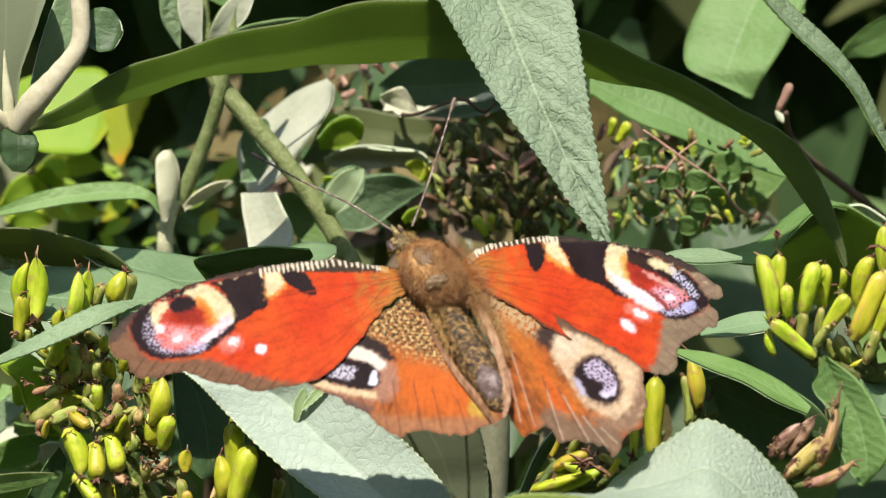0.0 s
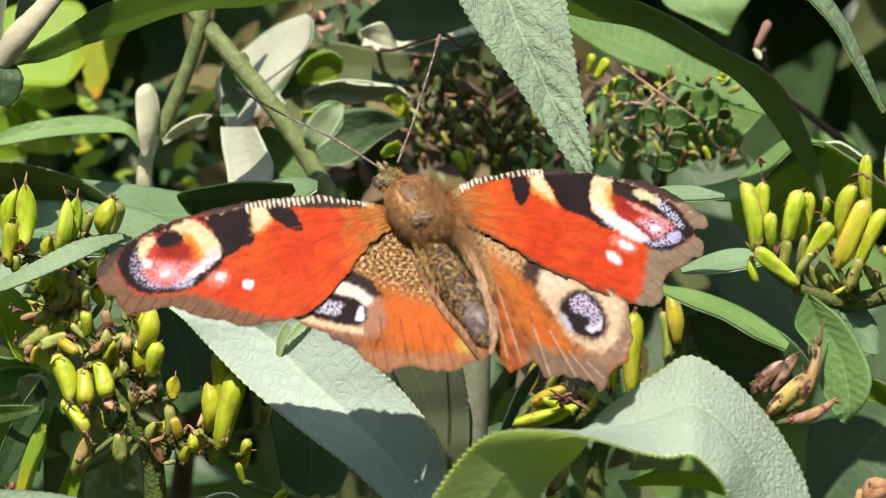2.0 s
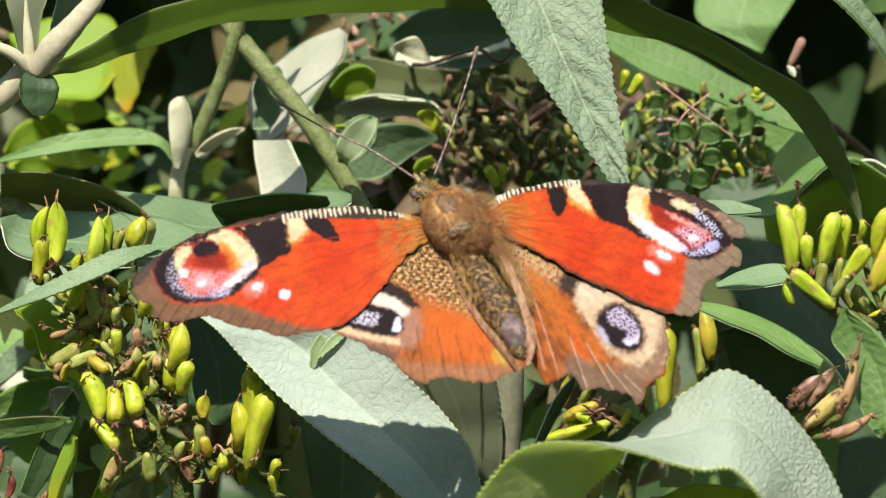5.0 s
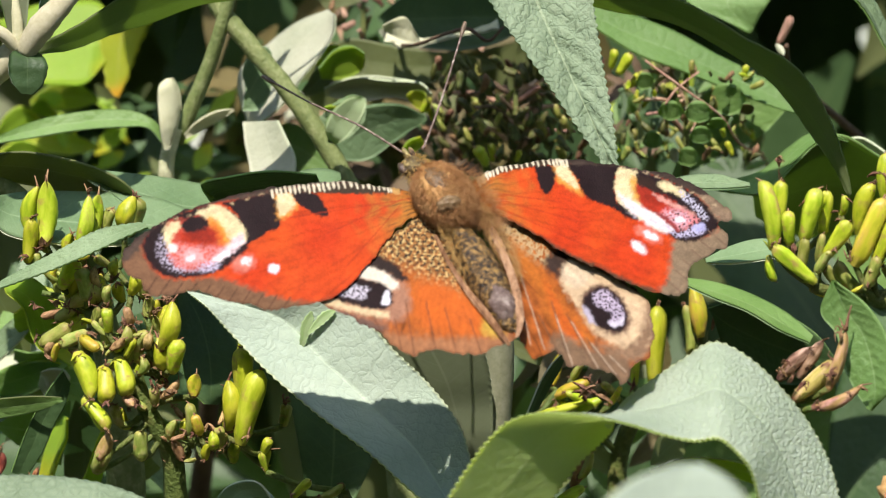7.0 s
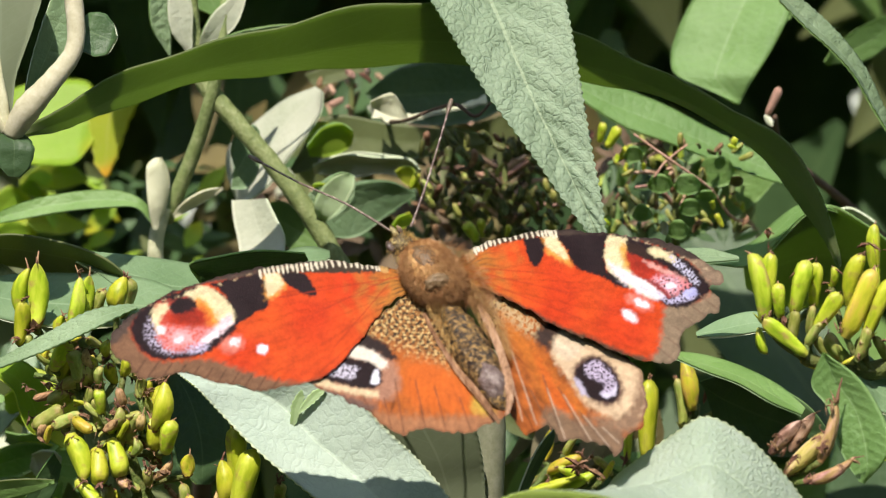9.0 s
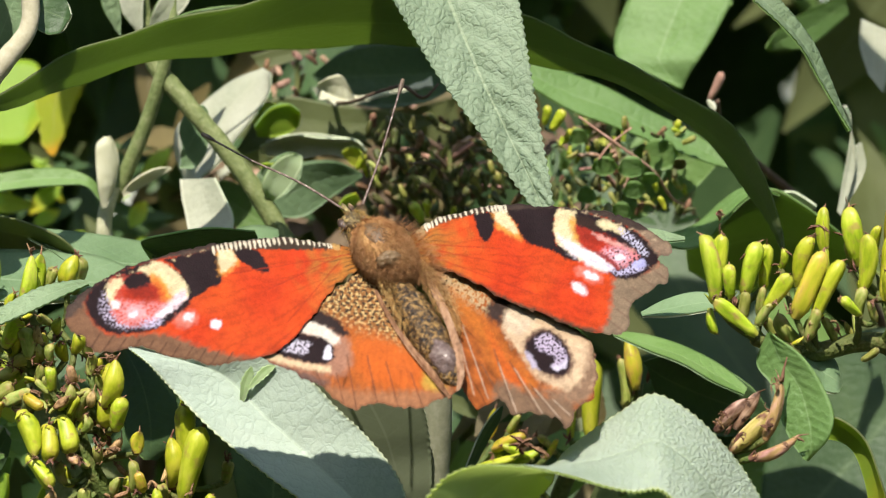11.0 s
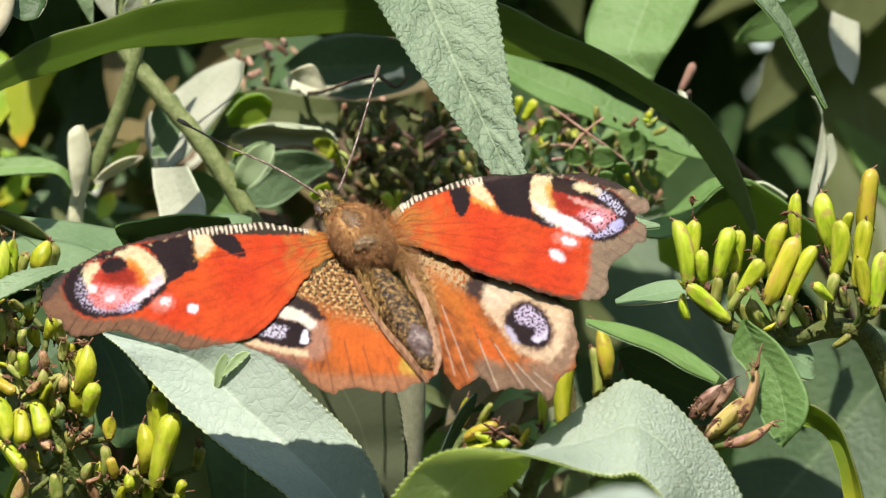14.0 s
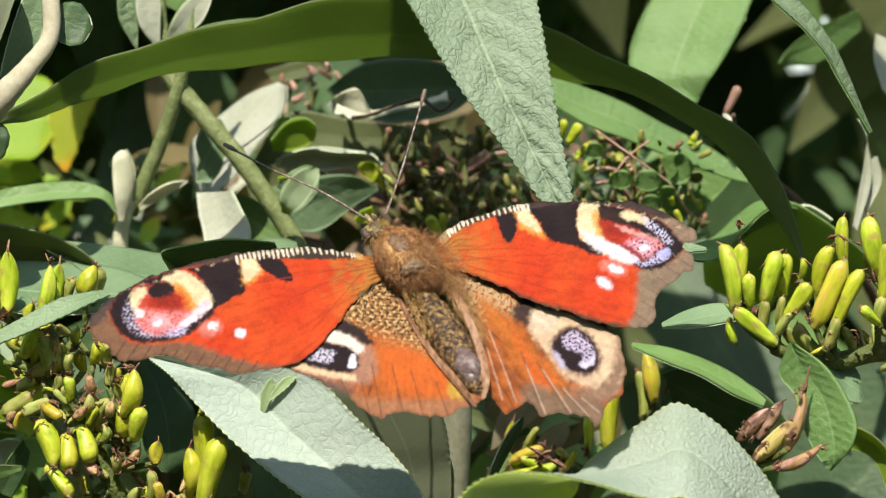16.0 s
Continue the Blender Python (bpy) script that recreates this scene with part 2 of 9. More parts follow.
def pod_material(name, stops, dry=(0.36, 0.20, 0.09), dry_amount=0.5, rough=0.42, translucent=0.18):
    """A seed capsule: streaked green, dull at its base, with dry brown flecks and a drying tip."""
    m, nodes, links = material(name)
    bsdf, out = nodes["Principled BSDF"], nodes["Material Output"]
    tc, info, place = nodes.new("ShaderNodeTexCoord"), nodes.new("ShaderNodeObjectInfo"), nodes.new("ShaderNodeSeparateXYZ")
    links.new(tc.outputs["Object"], place.inputs[0])
    shift, mp = nodes.new("ShaderNodeVectorMath"), nodes.new("ShaderNodeMapping")
    shift.operation = "ADD"
    links.new(tc.outputs["Object"], shift.inputs[0])
    links.new(math_node(nodes, links, "MULTIPLY", info.outputs["Random"], 37.0), shift.inputs[1])
    links.new(shift.outputs[0], mp.inputs[0])
    mp.inputs["Scale"].default_value = (1, 1, 0.3)
    streaks, flecks = nodes.new("ShaderNodeTexNoise"), nodes.new("ShaderNodeTexNoise")
    for n, s, v in ((streaks, 9.0, mp.outputs[0]), (flecks, 5.0, shift.outputs[0])):
        n.inputs["Scale"].default_value, n.inputs["Detail"].default_value = s, 5.0
        links.new(v, n.inputs["Vector"])
    c = ramp(nodes, stops)
    links.new(streaks.outputs[0], c.inputs[0])
    ends = ramp(nodes, [(0.0, (0.85, 0.85, 0.85)), (0.16, (0.0, 0.0, 0.0)), (0.80, (0.0, 0.0, 0.0)), (0.97, (0.75, 0.75, 0.75))])
    links.new(place.outputs[2], ends.inputs[0])
    spot = ramp(nodes, [(0.56, (0, 0, 0)), (0.68, (1, 1, 1))])
    links.new(flecks.outputs[0], spot.inputs[0])
    age = math_node(nodes, links, "ADD", math_node(nodes, links, "MULTIPLY", info.outputs["Random"], 0.7), 0.3)
    brown = math_node(nodes, links, "MULTIPLY", math_node(nodes, links, "MAXIMUM", spot.outputs[0], math_node(nodes, links, "MULTIPLY", ends.outputs[0], math_node(nodes, links, "MULTIPLY", flecks.outputs[0], 1.4))), math_node(nodes, links, "MULTIPLY", age, dry_amount * 1.6))
    n = nodes.new("ShaderNodeClamp")
    links.new(brown, n.inputs[0])
    col = mix_rgb(nodes, links, n.outputs[0], c.outputs[0], dry)
    hsv = nodes.new("ShaderNodeHueSaturation")
    links.new(col, hsv.inputs["Color"])
    links.new(math_node(nodes, links, "ADD", math_node(nodes, links, "MULTIPLY", info.outputs["Random"], 0.045), 0.475), hsv.inputs["Hue"])
    links.new(math_node(nodes, links, "ADD", math_node(nodes, links, "MULTIPLY", info.outputs["Random"], 0.35), 0.86), hsv.inputs["Value"])
    links.new(hsv.outputs[0], bsdf.inputs["Base Color"])
    bsdf.inputs["Roughness"].default_value, bsdf.inputs["Specular IOR Level"].default_value = rough, 0.4
    bump = nodes.new("ShaderNodeBump")
    bump.inputs["Strength"].default_value, bump.inputs["Distance"].default_value = 0.5, 0.00025
    links.new(streaks.outputs[0], bump.inputs["Height"])
    links.new(bump.outputs[0], bsdf.inputs["Normal"])
    tr, mix = nodes.new("ShaderNodeBsdfTranslucent"), nodes.new("ShaderNodeMixShader")
    links.new(hsv.outputs[0], tr.inputs["Color"])
    mix.inputs[0].default_value = translucent
    links.new(bsdf.outputs[0], mix.inputs[1])
    links.new(tr.outputs[0], mix.inputs[2])
    links.new(mix.outputs[0], out.inputs["Surface"])
    return m


POD = pod_material("ripening_capsule", [(0.30, (0.25, 0.35, 0.013)), (0.48, (0.42, 0.50, 0.025)), (0.62, (0.53, 0.58, 0.052)), (0.76, (0.46, 0.44, 0.08))])
POD_GOLD = pod_material("golden_capsule", [(0.30, (0.36, 0.38, 0.02)), (0.48, (0.52, 0.50, 0.035)), (0.62, (0.58, 0.44, 0.06)), (0.74, (0.44, 0.30, 0.08))], dry_amount=0.7)
POD_DULL = pod_material("dull_capsule", [(0.3, (0.16, 0.20, 0.03)), (0.5, (0.28, 0.32, 0.065)), (0.68, (0.38, 0.36, 0.13))], dry_amount=0.5, rough=0.55, translucent=0.1)
POD_TAN = pod_material("dry_tan_capsule", [(0.3, (0.26, 0.20, 0.05)), (0.48, (0.42, 0.31, 0.10)), (0.62, (0.50, 0.33, 0.19)), (0.74, (0.52, 0.30, 0.24))], (0.16, 0.06, 0.04), 0.9, 0.6, 0.05)
POD_PURPLE = pod_material("split_purplish_capsule", [(0.3, (0.10, 0.05, 0.03)), (0.5, (0.29, 0.17, 0.115)), (0.66, (0.54, 0.37, 0.28))], (0.045, 0.02, 0.015), 1.0, 0.6, 0.05)
POD_BROWN = pod_material("dry_brown_capsule", [(0.3, (0.20, 0.12, 0.05)), (0.5, (0.40, 0.26, 0.11)), (0.7, (0.52, 0.34, 0.18))], (0.12, 0.06, 0.03), 0.8, 0.6, 0.05)
POD_RED = pod_material("dry_reddish_capsule", [(0.3, (0.20, 0.06, 0.03)), (0.5, (0.36, 0.12, 0.06)), (0.7, (0.48, 0.24, 0.12))], (0.10, 0.04, 0.03), 0.8, 0.6, 0.1)
PETAL = plain_material("orange_brown_petal", [(0.3, (0.26, 0.12, 0.05)), (0.5, (0.42, 0.23, 0.10)), (0.7, (0.58, 0.38, 0.20))], 700, 0.7, 0.5, translucent=0.15)
# capsule darkened in its colour to stand for deep shade
POD_SHADED = pod_material("capsule_shade_in_colour", [(0.3, (0.03, 0.035, 0.01)), (0.5, (0.07, 0.085, 0.02)), (0.7, (0.16, 0.17, 0.05))], (0.05, 0.025, 0.015), 0.7, 0.55, 0.05)
HUSK = plain_material("dry_husk", [(0.3, (0.06, 0.03, 0.016)), (0.5, (0.18, 0.09, 0.05)), (0.7, (0.38, 0.23, 0.14))], 3.2, 0.75, 0.6)
STEM_PALE = plain_material("felted_stem", [(0.3, (0.22, 0.235, 0.145)), (0.5, (0.27, 0.285, 0.185)), (0.7, (0.33, 0.34, 0.24))], 1500, 0.85, 0.15)
STEM_CREAM = plain_material("cream_felted_stem", [(0.3, (0.40, 0.39, 0.24)), (0.5, (0.50, 0.485, 0.32)), (0.7, (0.60, 0.575, 0.41))], 900, 0.85, 0.15)
STEM_OLIVE = plain_material("olive_stem", [(0.3, (0.105, 0.135, 0.045)), (0.5, (0.165, 0.195, 0.070)), (0.68, (0.26, 0.28, 0.13))], 900, 0.6, 0.5)
STALK = plain_material("seed_stalk", [(0.3, (0.05, 0.07, 0.014)), (0.5, (0.10, 0.13, 0.028)), (0.7, (0.18, 0.16, 0.055))], 900, 0.65, 0.9)
BARK = plain_material("brown_bark", [(0.3, (0.06, 0.04, 0.025)), (0.5, (0.13, 0.09, 0.055)), (0.7, (0.22, 0.16, 0.10))], 200, 0.85, 0.9, (1, 1, 0.2))
PINKISH = plain_material("pinkish_dry_scale", [(0.3, (0.26, 0.14, 0.09)), (0.5, (0.44, 0.26, 0.185)), (0.7, (0.60, 0.41, 0.31))], 500, 0.7, 0.5)
SOIL = plain_material("soil", [(0.3, (0.05, 0.05, 0.025)), (0.5, (0.08, 0.075, 0.04)), (0.7, (0.12, 0.10, 0.06))], 4, 0.95, 0.6, fine=12)


def wing_material(name, through_amount=0.05):
    m, nodes, links = material(name)
    bsdf, out = nodes["Principled BSDF"], nodes["Material Output"]
    at, tc = nodes.new("ShaderNodeAttribute"), nodes.new("ShaderNodeTexCoord")
    at.attribute_name = "pattern"
    n = nodes.new("ShaderNodeTexNoise")
    n.inputs["Scale"].default_value, n.inputs["Detail"].default_value = 5200.0, 3.0
    links.new(tc.outputs["Object"], n.inputs["Vector"])
    r = ramp(nodes, [(0.3, (0.66, 0.66, 0.66)), (0.7, (0.86, 0.86, 0.86))])
    links.new(n.outputs[0], r.inputs[0])
    c = mix_rgb(nodes, links, 1.0, at.outputs["Color"], r.outputs[0], "MULTIPLY")
    links.new(c, bsdf.inputs["Base Color"])
    bsdf.inputs["Roughness"].default_value, bsdf.inputs["Specular IOR Level"].default_value = 0.6, 0.12
    bump = nodes.new("ShaderNodeBump")
    bump.inputs["Strength"].default_value, bump.inputs["Distance"].default_value = 0.5, 0.0001
    links.new(n.outputs[0], bump.inputs["Height"])
    links.new(bump.outputs[0], bsdf.inputs["Normal"])
    tr, mix = nodes.new("ShaderNodeBsdfTranslucent"), nodes.new("ShaderNodeMixShader")
    links.new(c, tr.inputs["Color"])
    mix.inputs[0].default_value = through_amount
    links.new(bsdf.outputs[0], mix.inputs[1])
    links.new(tr.outputs[0], mix.inputs[2])
    links.new(mix.outputs[0], out.inputs["Surface"])
    return m


WING = wing_material("wing_scales")
WING_UNDER = plain_material("dark_wing_underside", [(0.3, (0.02, 0.015, 0.01)), (0.5, (0.05, 0.035, 0.025)), (0.7, (0.09, 0.06, 0.04))], 900, 0.7, 0.4)
FUR = plain_material("brown_fur", [(0.3, (0.26, 0.135, 0.044)), (0.5, (0.43, 0.235, 0.085)), (0.7, (0.57, 0.36, 0.15))], 700, 0.7, 0.5)
FOLD = plain_material("tan_wing_fold", [(0.36, (0.14, 0.07, 0.03)), (0.5, (0.31, 0.185, 0.092)), (0.66, (0.45, 0.30, 0.17))], 1500, 0.55, 0.7, (1.6, 0.5, 0.4))
FOLD_BROWN = plain_material("brown_wing_fold", [(0.36, (0.13, 0.065, 0.026)), (0.5, (0.25, 0.135, 0.058)), (0.66, (0.38, 0.23, 0.11))], 1500, 0.6, 0.7, (1.6, 0.5, 0.5))
PLATE = plain_material("smooth_body_plate", [(0.32, (0.08, 0.044, 0.024)), (0.5, (0.14, 0.082, 0.046)), (0.68, (0.21, 0.13, 0.075))], 500, 0.5, 0.9)
FUR_DARK = plain_material("dark_body", [(0.35, (0.03, 0.02, 0.012)), (0.5, (0.10, 0.065, 0.03)), (0.65, (0.42, 0.32, 0.15))], 1500, 0.5, 0.8)
ABDOMEN = plain_material("banded_abdomen", [(0.43, (0.016, 0.011, 0.007)), (0.51, (0.10, 0.062, 0.020)), (0.60, (0.34, 0.225, 0.068))], 2700, 0.3, 0.9, fine=1.6)
GLOSSY = plain_material("glossy_grey_segment", [(0.3, (0.07, 0.052, 0.042)), (0.5, (0.15, 0.11, 0.09)), (0.7, (0.30, 0.25, 0.21))], 1100, 0.14, 0.6)
EYE = plain_material("dark_compound_eye", [(0.3, (0.03, 0.02, 0.015)), (0.7, (0.08, 0.05, 0.04))], 3000, 0.25, 0.3)
ANTENNA = plain_material("antenna_shaft", [(0.44, (0.11, 0.075, 0.06)), (0.54, (0.22, 0.16, 0.13)), (0.64, (0.50, 0.43, 0.38))], 1800, 0.5, 0.3)
CLUB = plain_material("antenna_club", [(0.3, (0.06, 0.04, 0.03)), (0.7, (0.20, 0.14, 0.10))], 1500, 0.4, 0.3)


# ---- builders ----
def mesh_object(name, verts, faces, mats, face_mats=None, uvs=None, parent=None, label="", smooth=True):
    me = bpy.data.meshes.new(name)
    me.from_pydata([tuple(v) for v in verts], [], [tuple(f) for f in faces])
    for m in mats:
        me.materials.append(m)
    if face_mats is not None:
        me.polygons.foreach_set("material_index", face_mats)
    me.polygons.foreach_set("use_smooth", [smooth] * len(me.polygons))
    if uvs is not None:
        layer = me.uv_layers.new(name="UVMap")
        idx = np.empty(len(me.loops), dtype=np.int32)
        me.loops.foreach_get("vertex_index", idx)
        layer.data.foreach_set("uv", np.asarray(uvs, dtype=np.float32)[idx].ravel())
    me.update()
    ob = new(name, me)
    if parent is not None:
        ob.parent = parent
    if label:
        tagged(ob, label)
    return ob


def part(name, bm, mat, parent, label=""):
    me = bpy.data.meshes.new(name)
    bm.to_mesh(me)
    bm.free()
    me.materials.append(mat)
    me.polygons.foreach_set("use_smooth", [True] * len(me.polygons))
    ob = new(name, me)
    ob.parent = parent
    return tagged(ob, label)


def thing(name, label, category, group="", at=(0, 0, 0)):
    ob = new(name)
    ob.empty_display_size = 0.005
    ob.location = Vector(at) * MM
    return tagged(ob, label, category, group)


def spline(points, n):
    """n + 1 places along a smooth curve through the points."""
    p = np.array(points, dtype=float)
    if len(p) == 2:
        t = np.linspace(0, 1, n + 1)[:, None]
        return p[0] * (1 - t) + p[1] * t
    q = np.vstack([2 * p[0] - p[1], p, 2 * p[-1] - p[-2]])
    step = np.sqrt(np.linalg.norm(np.diff(q, axis=0), axis=1)) + 1e-3
    out = []
    for s in np.linspace(0, len(p) - 1, n + 1):
        i = min(int(s), len(p) - 2)
        a, b, c, d = q[i:i + 4]
        t0, t1, t2, t3 = 0.0, step[i], step[i] + step[i + 1], step[i] + step[i + 1] + step[i + 2]
        t = t1 + (s - i) * (t2 - t1)
        a1, a2, a3 = ((t1 - t) * a + t * b) / t1, ((t2 - t) * b + (t - t1) * c) / (t2 - t1), ((t3 - t) * c + (t - t2) * d) / (t3 - t2)
        b1, b2 = ((t2 - t) * a1 + t * a2) / t2, ((t3 - t) * a2 + (t - t1) * a3) / (t3 - t1)
        out.append(((t2 - t) * b1 + (t - t1) * b2) / (t2 - t1))
    return np.array(out)


def offset_of(parent):
    return np.array(parent.location) if parent is not None else np.zeros(3)


def tube(name, points, radii, mat, parent=None, label="", sides=10, n=24, wobble=0.0):
    """A tapered stem along a smooth curve; points and radii in millimetres."""
    c = spline(points, n)
    r = np.interp(np.linspace(0, 1, n + 1), np.linspace(0, 1, len(radii)), radii)
    tang = np.gradient(c, axis=0)
    tang /= np.linalg.norm(tang, axis=1)[:, None] + 1e-9
    ref = np.array((0.0, -1.0, 0.0)) if abs(tang[0][1]) < 0.8 else np.array((1.0, 0, 0))
    verts, faces = [], []
    for i in range(n + 1):
        a = np.cross(tang[i], ref)
        a /= np.linalg.norm(a)
        b = np.cross(tang[i], a)
        for k in range(sides):
            w = 2 * math.pi * k / sides
            rr = r[i] * (1 + wobble * math.sin(i * 1.9 + 2 * k))
            verts.append((c[i] + rr * (math.cos(w) * a + math.sin(w) * b)) * MM)
    for i in range(n):
        for k in range(sides):
            k2 = (k + 1) % sides
            faces.append((i * sides + k, (i + 1) * sides + k, (i + 1) * sides + k2, i * sides + k2))
    faces.append(tuple(range(sides)))
    faces.append(tuple(n * sides + k for k in reversed(range(sides))))
    verts = np.array(verts) - offset_of(parent)
    return mesh_object(name, verts, faces, [mat], parent=parent, label=label)


def leaf(rows, front, back, parent=None, label="", fold=0.12, cup=0.0, teeth=0.0, tooth_mm=0.9, wave=0.0, quilt=0.0, nu=56, nv=14, thick=0.22, face=None, name="leaf", seed=0, lean=0.0):
    """A leaf blade between two edges. rows: pairs of places on the two edges, from base to tip, in millimetres.
    lean tips the first edge back; fold sinks the midrib, cup bows the blade, teeth cut the edge, quilt swells it between the side veins."""
    a, b = spline([r[0] for r in rows], nu), spline([r[1] for r in rows], nu)
    if lean:
        w = np.linalg.norm(b - a, axis=1)
        w /= w.max()
        a[:, 1] += lean * w
        b[:, 1] -= lean * w
    mid, half = (a + b) / 2, (b - a) / 2
    width = np.linalg.norm(half, axis=1)
    tang = np.gradient(mid, axis=0)
    nrm = np.cross(tang, half)
    nrm /= np.linalg.norm(nrm, axis=1)[:, None] + 1e-9
    k = nu // 2 if face is None else int(face * nu)
    if nrm[k][1] > 0:
        nrm = -nrm
    run = np.concatenate([[0], np.cumsum(np.linalg.norm(np.diff(mid, axis=0), axis=1))])
    verts, uvs = [], []
    rng = random.Random(seed)
    ph = rng.random() * 6
    for layer in (0, 1):
        for i in range(nu + 1):
            u = i / nu
            for j in range(nv + 1):
                v = 2 * j / nv - 1
                edge = 1.0
                if j in (0, nv) and teeth:
                    edge += teeth / max(width[i], 0.8) * (abs((run[i] / tooth_mm) % 1.0 - 0.5) * 2 - 0.5) * (1 if layer == 0 else 1)
                d = -fold * (1 - abs(v)) * width[i] + cup * (1 - v * v) * width[i]
                d += wave * math.sin(run[i] * 0.55 + ph + v) * abs(v) ** 1.5
                if quilt:
                    s = u * 13 - abs(v) * 1.5
                    d += quilt * abs(math.sin(math.pi * s)) * (1 - abs(v) ** 3) * (abs(v) > 0.04)
                d -= layer * thick
                verts.append((mid[i] + half[i] * v * edge + nrm[i] * d) * MM)
                uvs.append((u, (v + 1) / 2))
    verts = np.array(verts) - offset_of(parent)
    faces, mats = [], []
    w, total = nv + 1, (nu + 1) * (nv + 1)
    outward = np.dot(np.cross(tang[k], half[k]), nrm[k]) > 0
    for i in range(nu):
        for j in range(nv):
            q = (i * w + j, (i + 1) * w + j, (i + 1) * w + j + 1, i * w + j + 1)
            faces.append(q if outward else q[::-1])
            mats.append(0)
            q = tuple(x + total for x in q)
            faces.append(q[::-1] if outward else q)
            mats.append(1)
    rim = [i * w for i in range(nu + 1)], [i * w + nv for i in range(nu + 1)]
    for line in rim:
        for p, q in zip(line, line[1:]):
            faces.append((p, q, q + total, p + total))
            mats.append(1)
    return mesh_object(name, verts, faces, [front, back], mats, uvs, parent, label)


def blade(base, tip, width, side, front, back, parent=None, bow=(0, 0, 0), **kw):
    """A plain lance-shaped leaf from base to tip; side: the way across it; bow: how far its middle leaves the straight line."""
    p, q, s = np.array(base, float), np.array(tip, float), np.array(side, float)
    s /= np.linalg.norm(s)
    rows = []
    for u, w in ((0, 0.10), (0.12, 0.5), (0.3, 0.9), (0.5, 1.0), (0.7, 0.78), (0.88, 0.38), (1.0, 0.02)):
        c = p * (1 - u) + q * u + np.array(bow, float) * 4 * u * (1 - u)
        rows.append((tuple(c - s * w * width / 2), tuple(c + s * w * width / 2)))
    return leaf(rows, front, back, parent, **kw)


POD_MESHES = {}


def pod_mesh(mat, kind):
    """One seed capsule, 1 long, upright on its base: plump, grooved, with a dry beak and a small calyx."""
    key = (mat.name, kind)
    if key in POD_MESHES:
        return POD_MESHES[key]
    rng = random.Random(len(POD_MESHES) + 5)
    bend = (0.05, 0.11, 0.02, -0.06)[kind % 4]
    if kind % 4 < 2:      # spindle with a long dry beak
        prof = [(0.0, 0.05), (0.05, 0.07), (0.14, 0.10), (0.30, 0.128), (0.48, 0.132), (0.66, 0.115), (0.82, 0.080), (0.92, 0.045), (0.965, 0.020), (1.04, 0.013), (1.14, 0.008)]
    else:                 # blunt finger
        prof = [(0.0, 0.055), (0.05, 0.075), (0.14, 0.105), (0.32, 0.125), (0.55, 0.13), (0.74, 0.127), (0.88, 0.108), (0.955, 0.070), (0.985, 0.024), (1.01, 0.014), (1.04, 0.010)]
    sides, verts, faces, fm = 12, [], [], []
    phase = rng.uniform(0, 6)
    for i, (z, r) in enumerate(prof):
        swell = 1 + 0.10 * math.sin(5 * z + phase) * (0.05 < z < 0.95)
        for k in range(sides):
            w = 2 * math.pi * k / sides
            g = 1 - 0.26 * math.exp(-((math.sin(w)) / 0.30) ** 2) * (0.1 < z < 0.93) + 0.07 * math.cos(3 * w + phase + 3 * z)
            lean = bend * (4 * z * (1 - z)) + (0.9 * max(0.0, z - 0.97) * (1 if kind % 2 else -1))
            verts.append((r * swell * g * math.cos(w) + lean, r * swell * g * math.sin(w), z))
    for i in range(len(prof) - 1):
        for k in range(sides):
            k2 = (k + 1) % sides
            faces.append((i * sides + k, i * sides + k2, (i + 1) * sides + k2, (i + 1) * sides + k))
            fm.append(1 if i >= 8 else 0)
    faces.append(tuple((len(prof) - 1) * sides + k for k in range(sides)))
    fm.append(1)
    base = len(verts)
    for k in range(8):
        w = 2 * math.pi * k / 8
        r = 0.075 if k % 2 else 0.13
        verts.append((0.06 * math.cos(w), 0.06 * math.sin(w), -0.02))
        verts.append((r * math.cos(w), r * math.sin(w), 0.05 if k % 2 else 0.16))
    for k in range(8):
        k2 = (k + 1) % 8
        faces.append((base + 2 * k, base + 2 * k2, base + 2 * k2 + 1, base + 2 * k + 1))
        fm.append(1 if kind == 1 else 0)
    me = bpy.data.meshes.new("capsule")
    me.from_pydata(verts, [], faces)
    me.materials.append(mat)
    me.materials.append(HUSK)
    me.polygons.foreach_set("material_index", fm)
    me.polygons.foreach_set("use_smooth", [True] * len(faces))
    POD_MESHES[key] = me
    return me


def capsule(parent, base, tip, fat=1.0, mat=None, kind=0, turn=0.0):
    """A capsule from base to tip, in millimetres."""
    p, q = Vector(base), Vector(tip)
    ob = new("capsule", pod_mesh(mat or POD, kind))
    ob.parent = parent
    d = q - p
    rot = d.to_track_quat("Z", "Y") @ Euler((0, 0, radians(turn))).to_quaternion()
    ln = d.length * MM
    ob.matrix_basis = Matrix.LocRotScale(p * MM - Vector(offset_of(parent)), rot, (ln * fat, ln * fat, ln))
    return ob


HUSK_MESHES = []


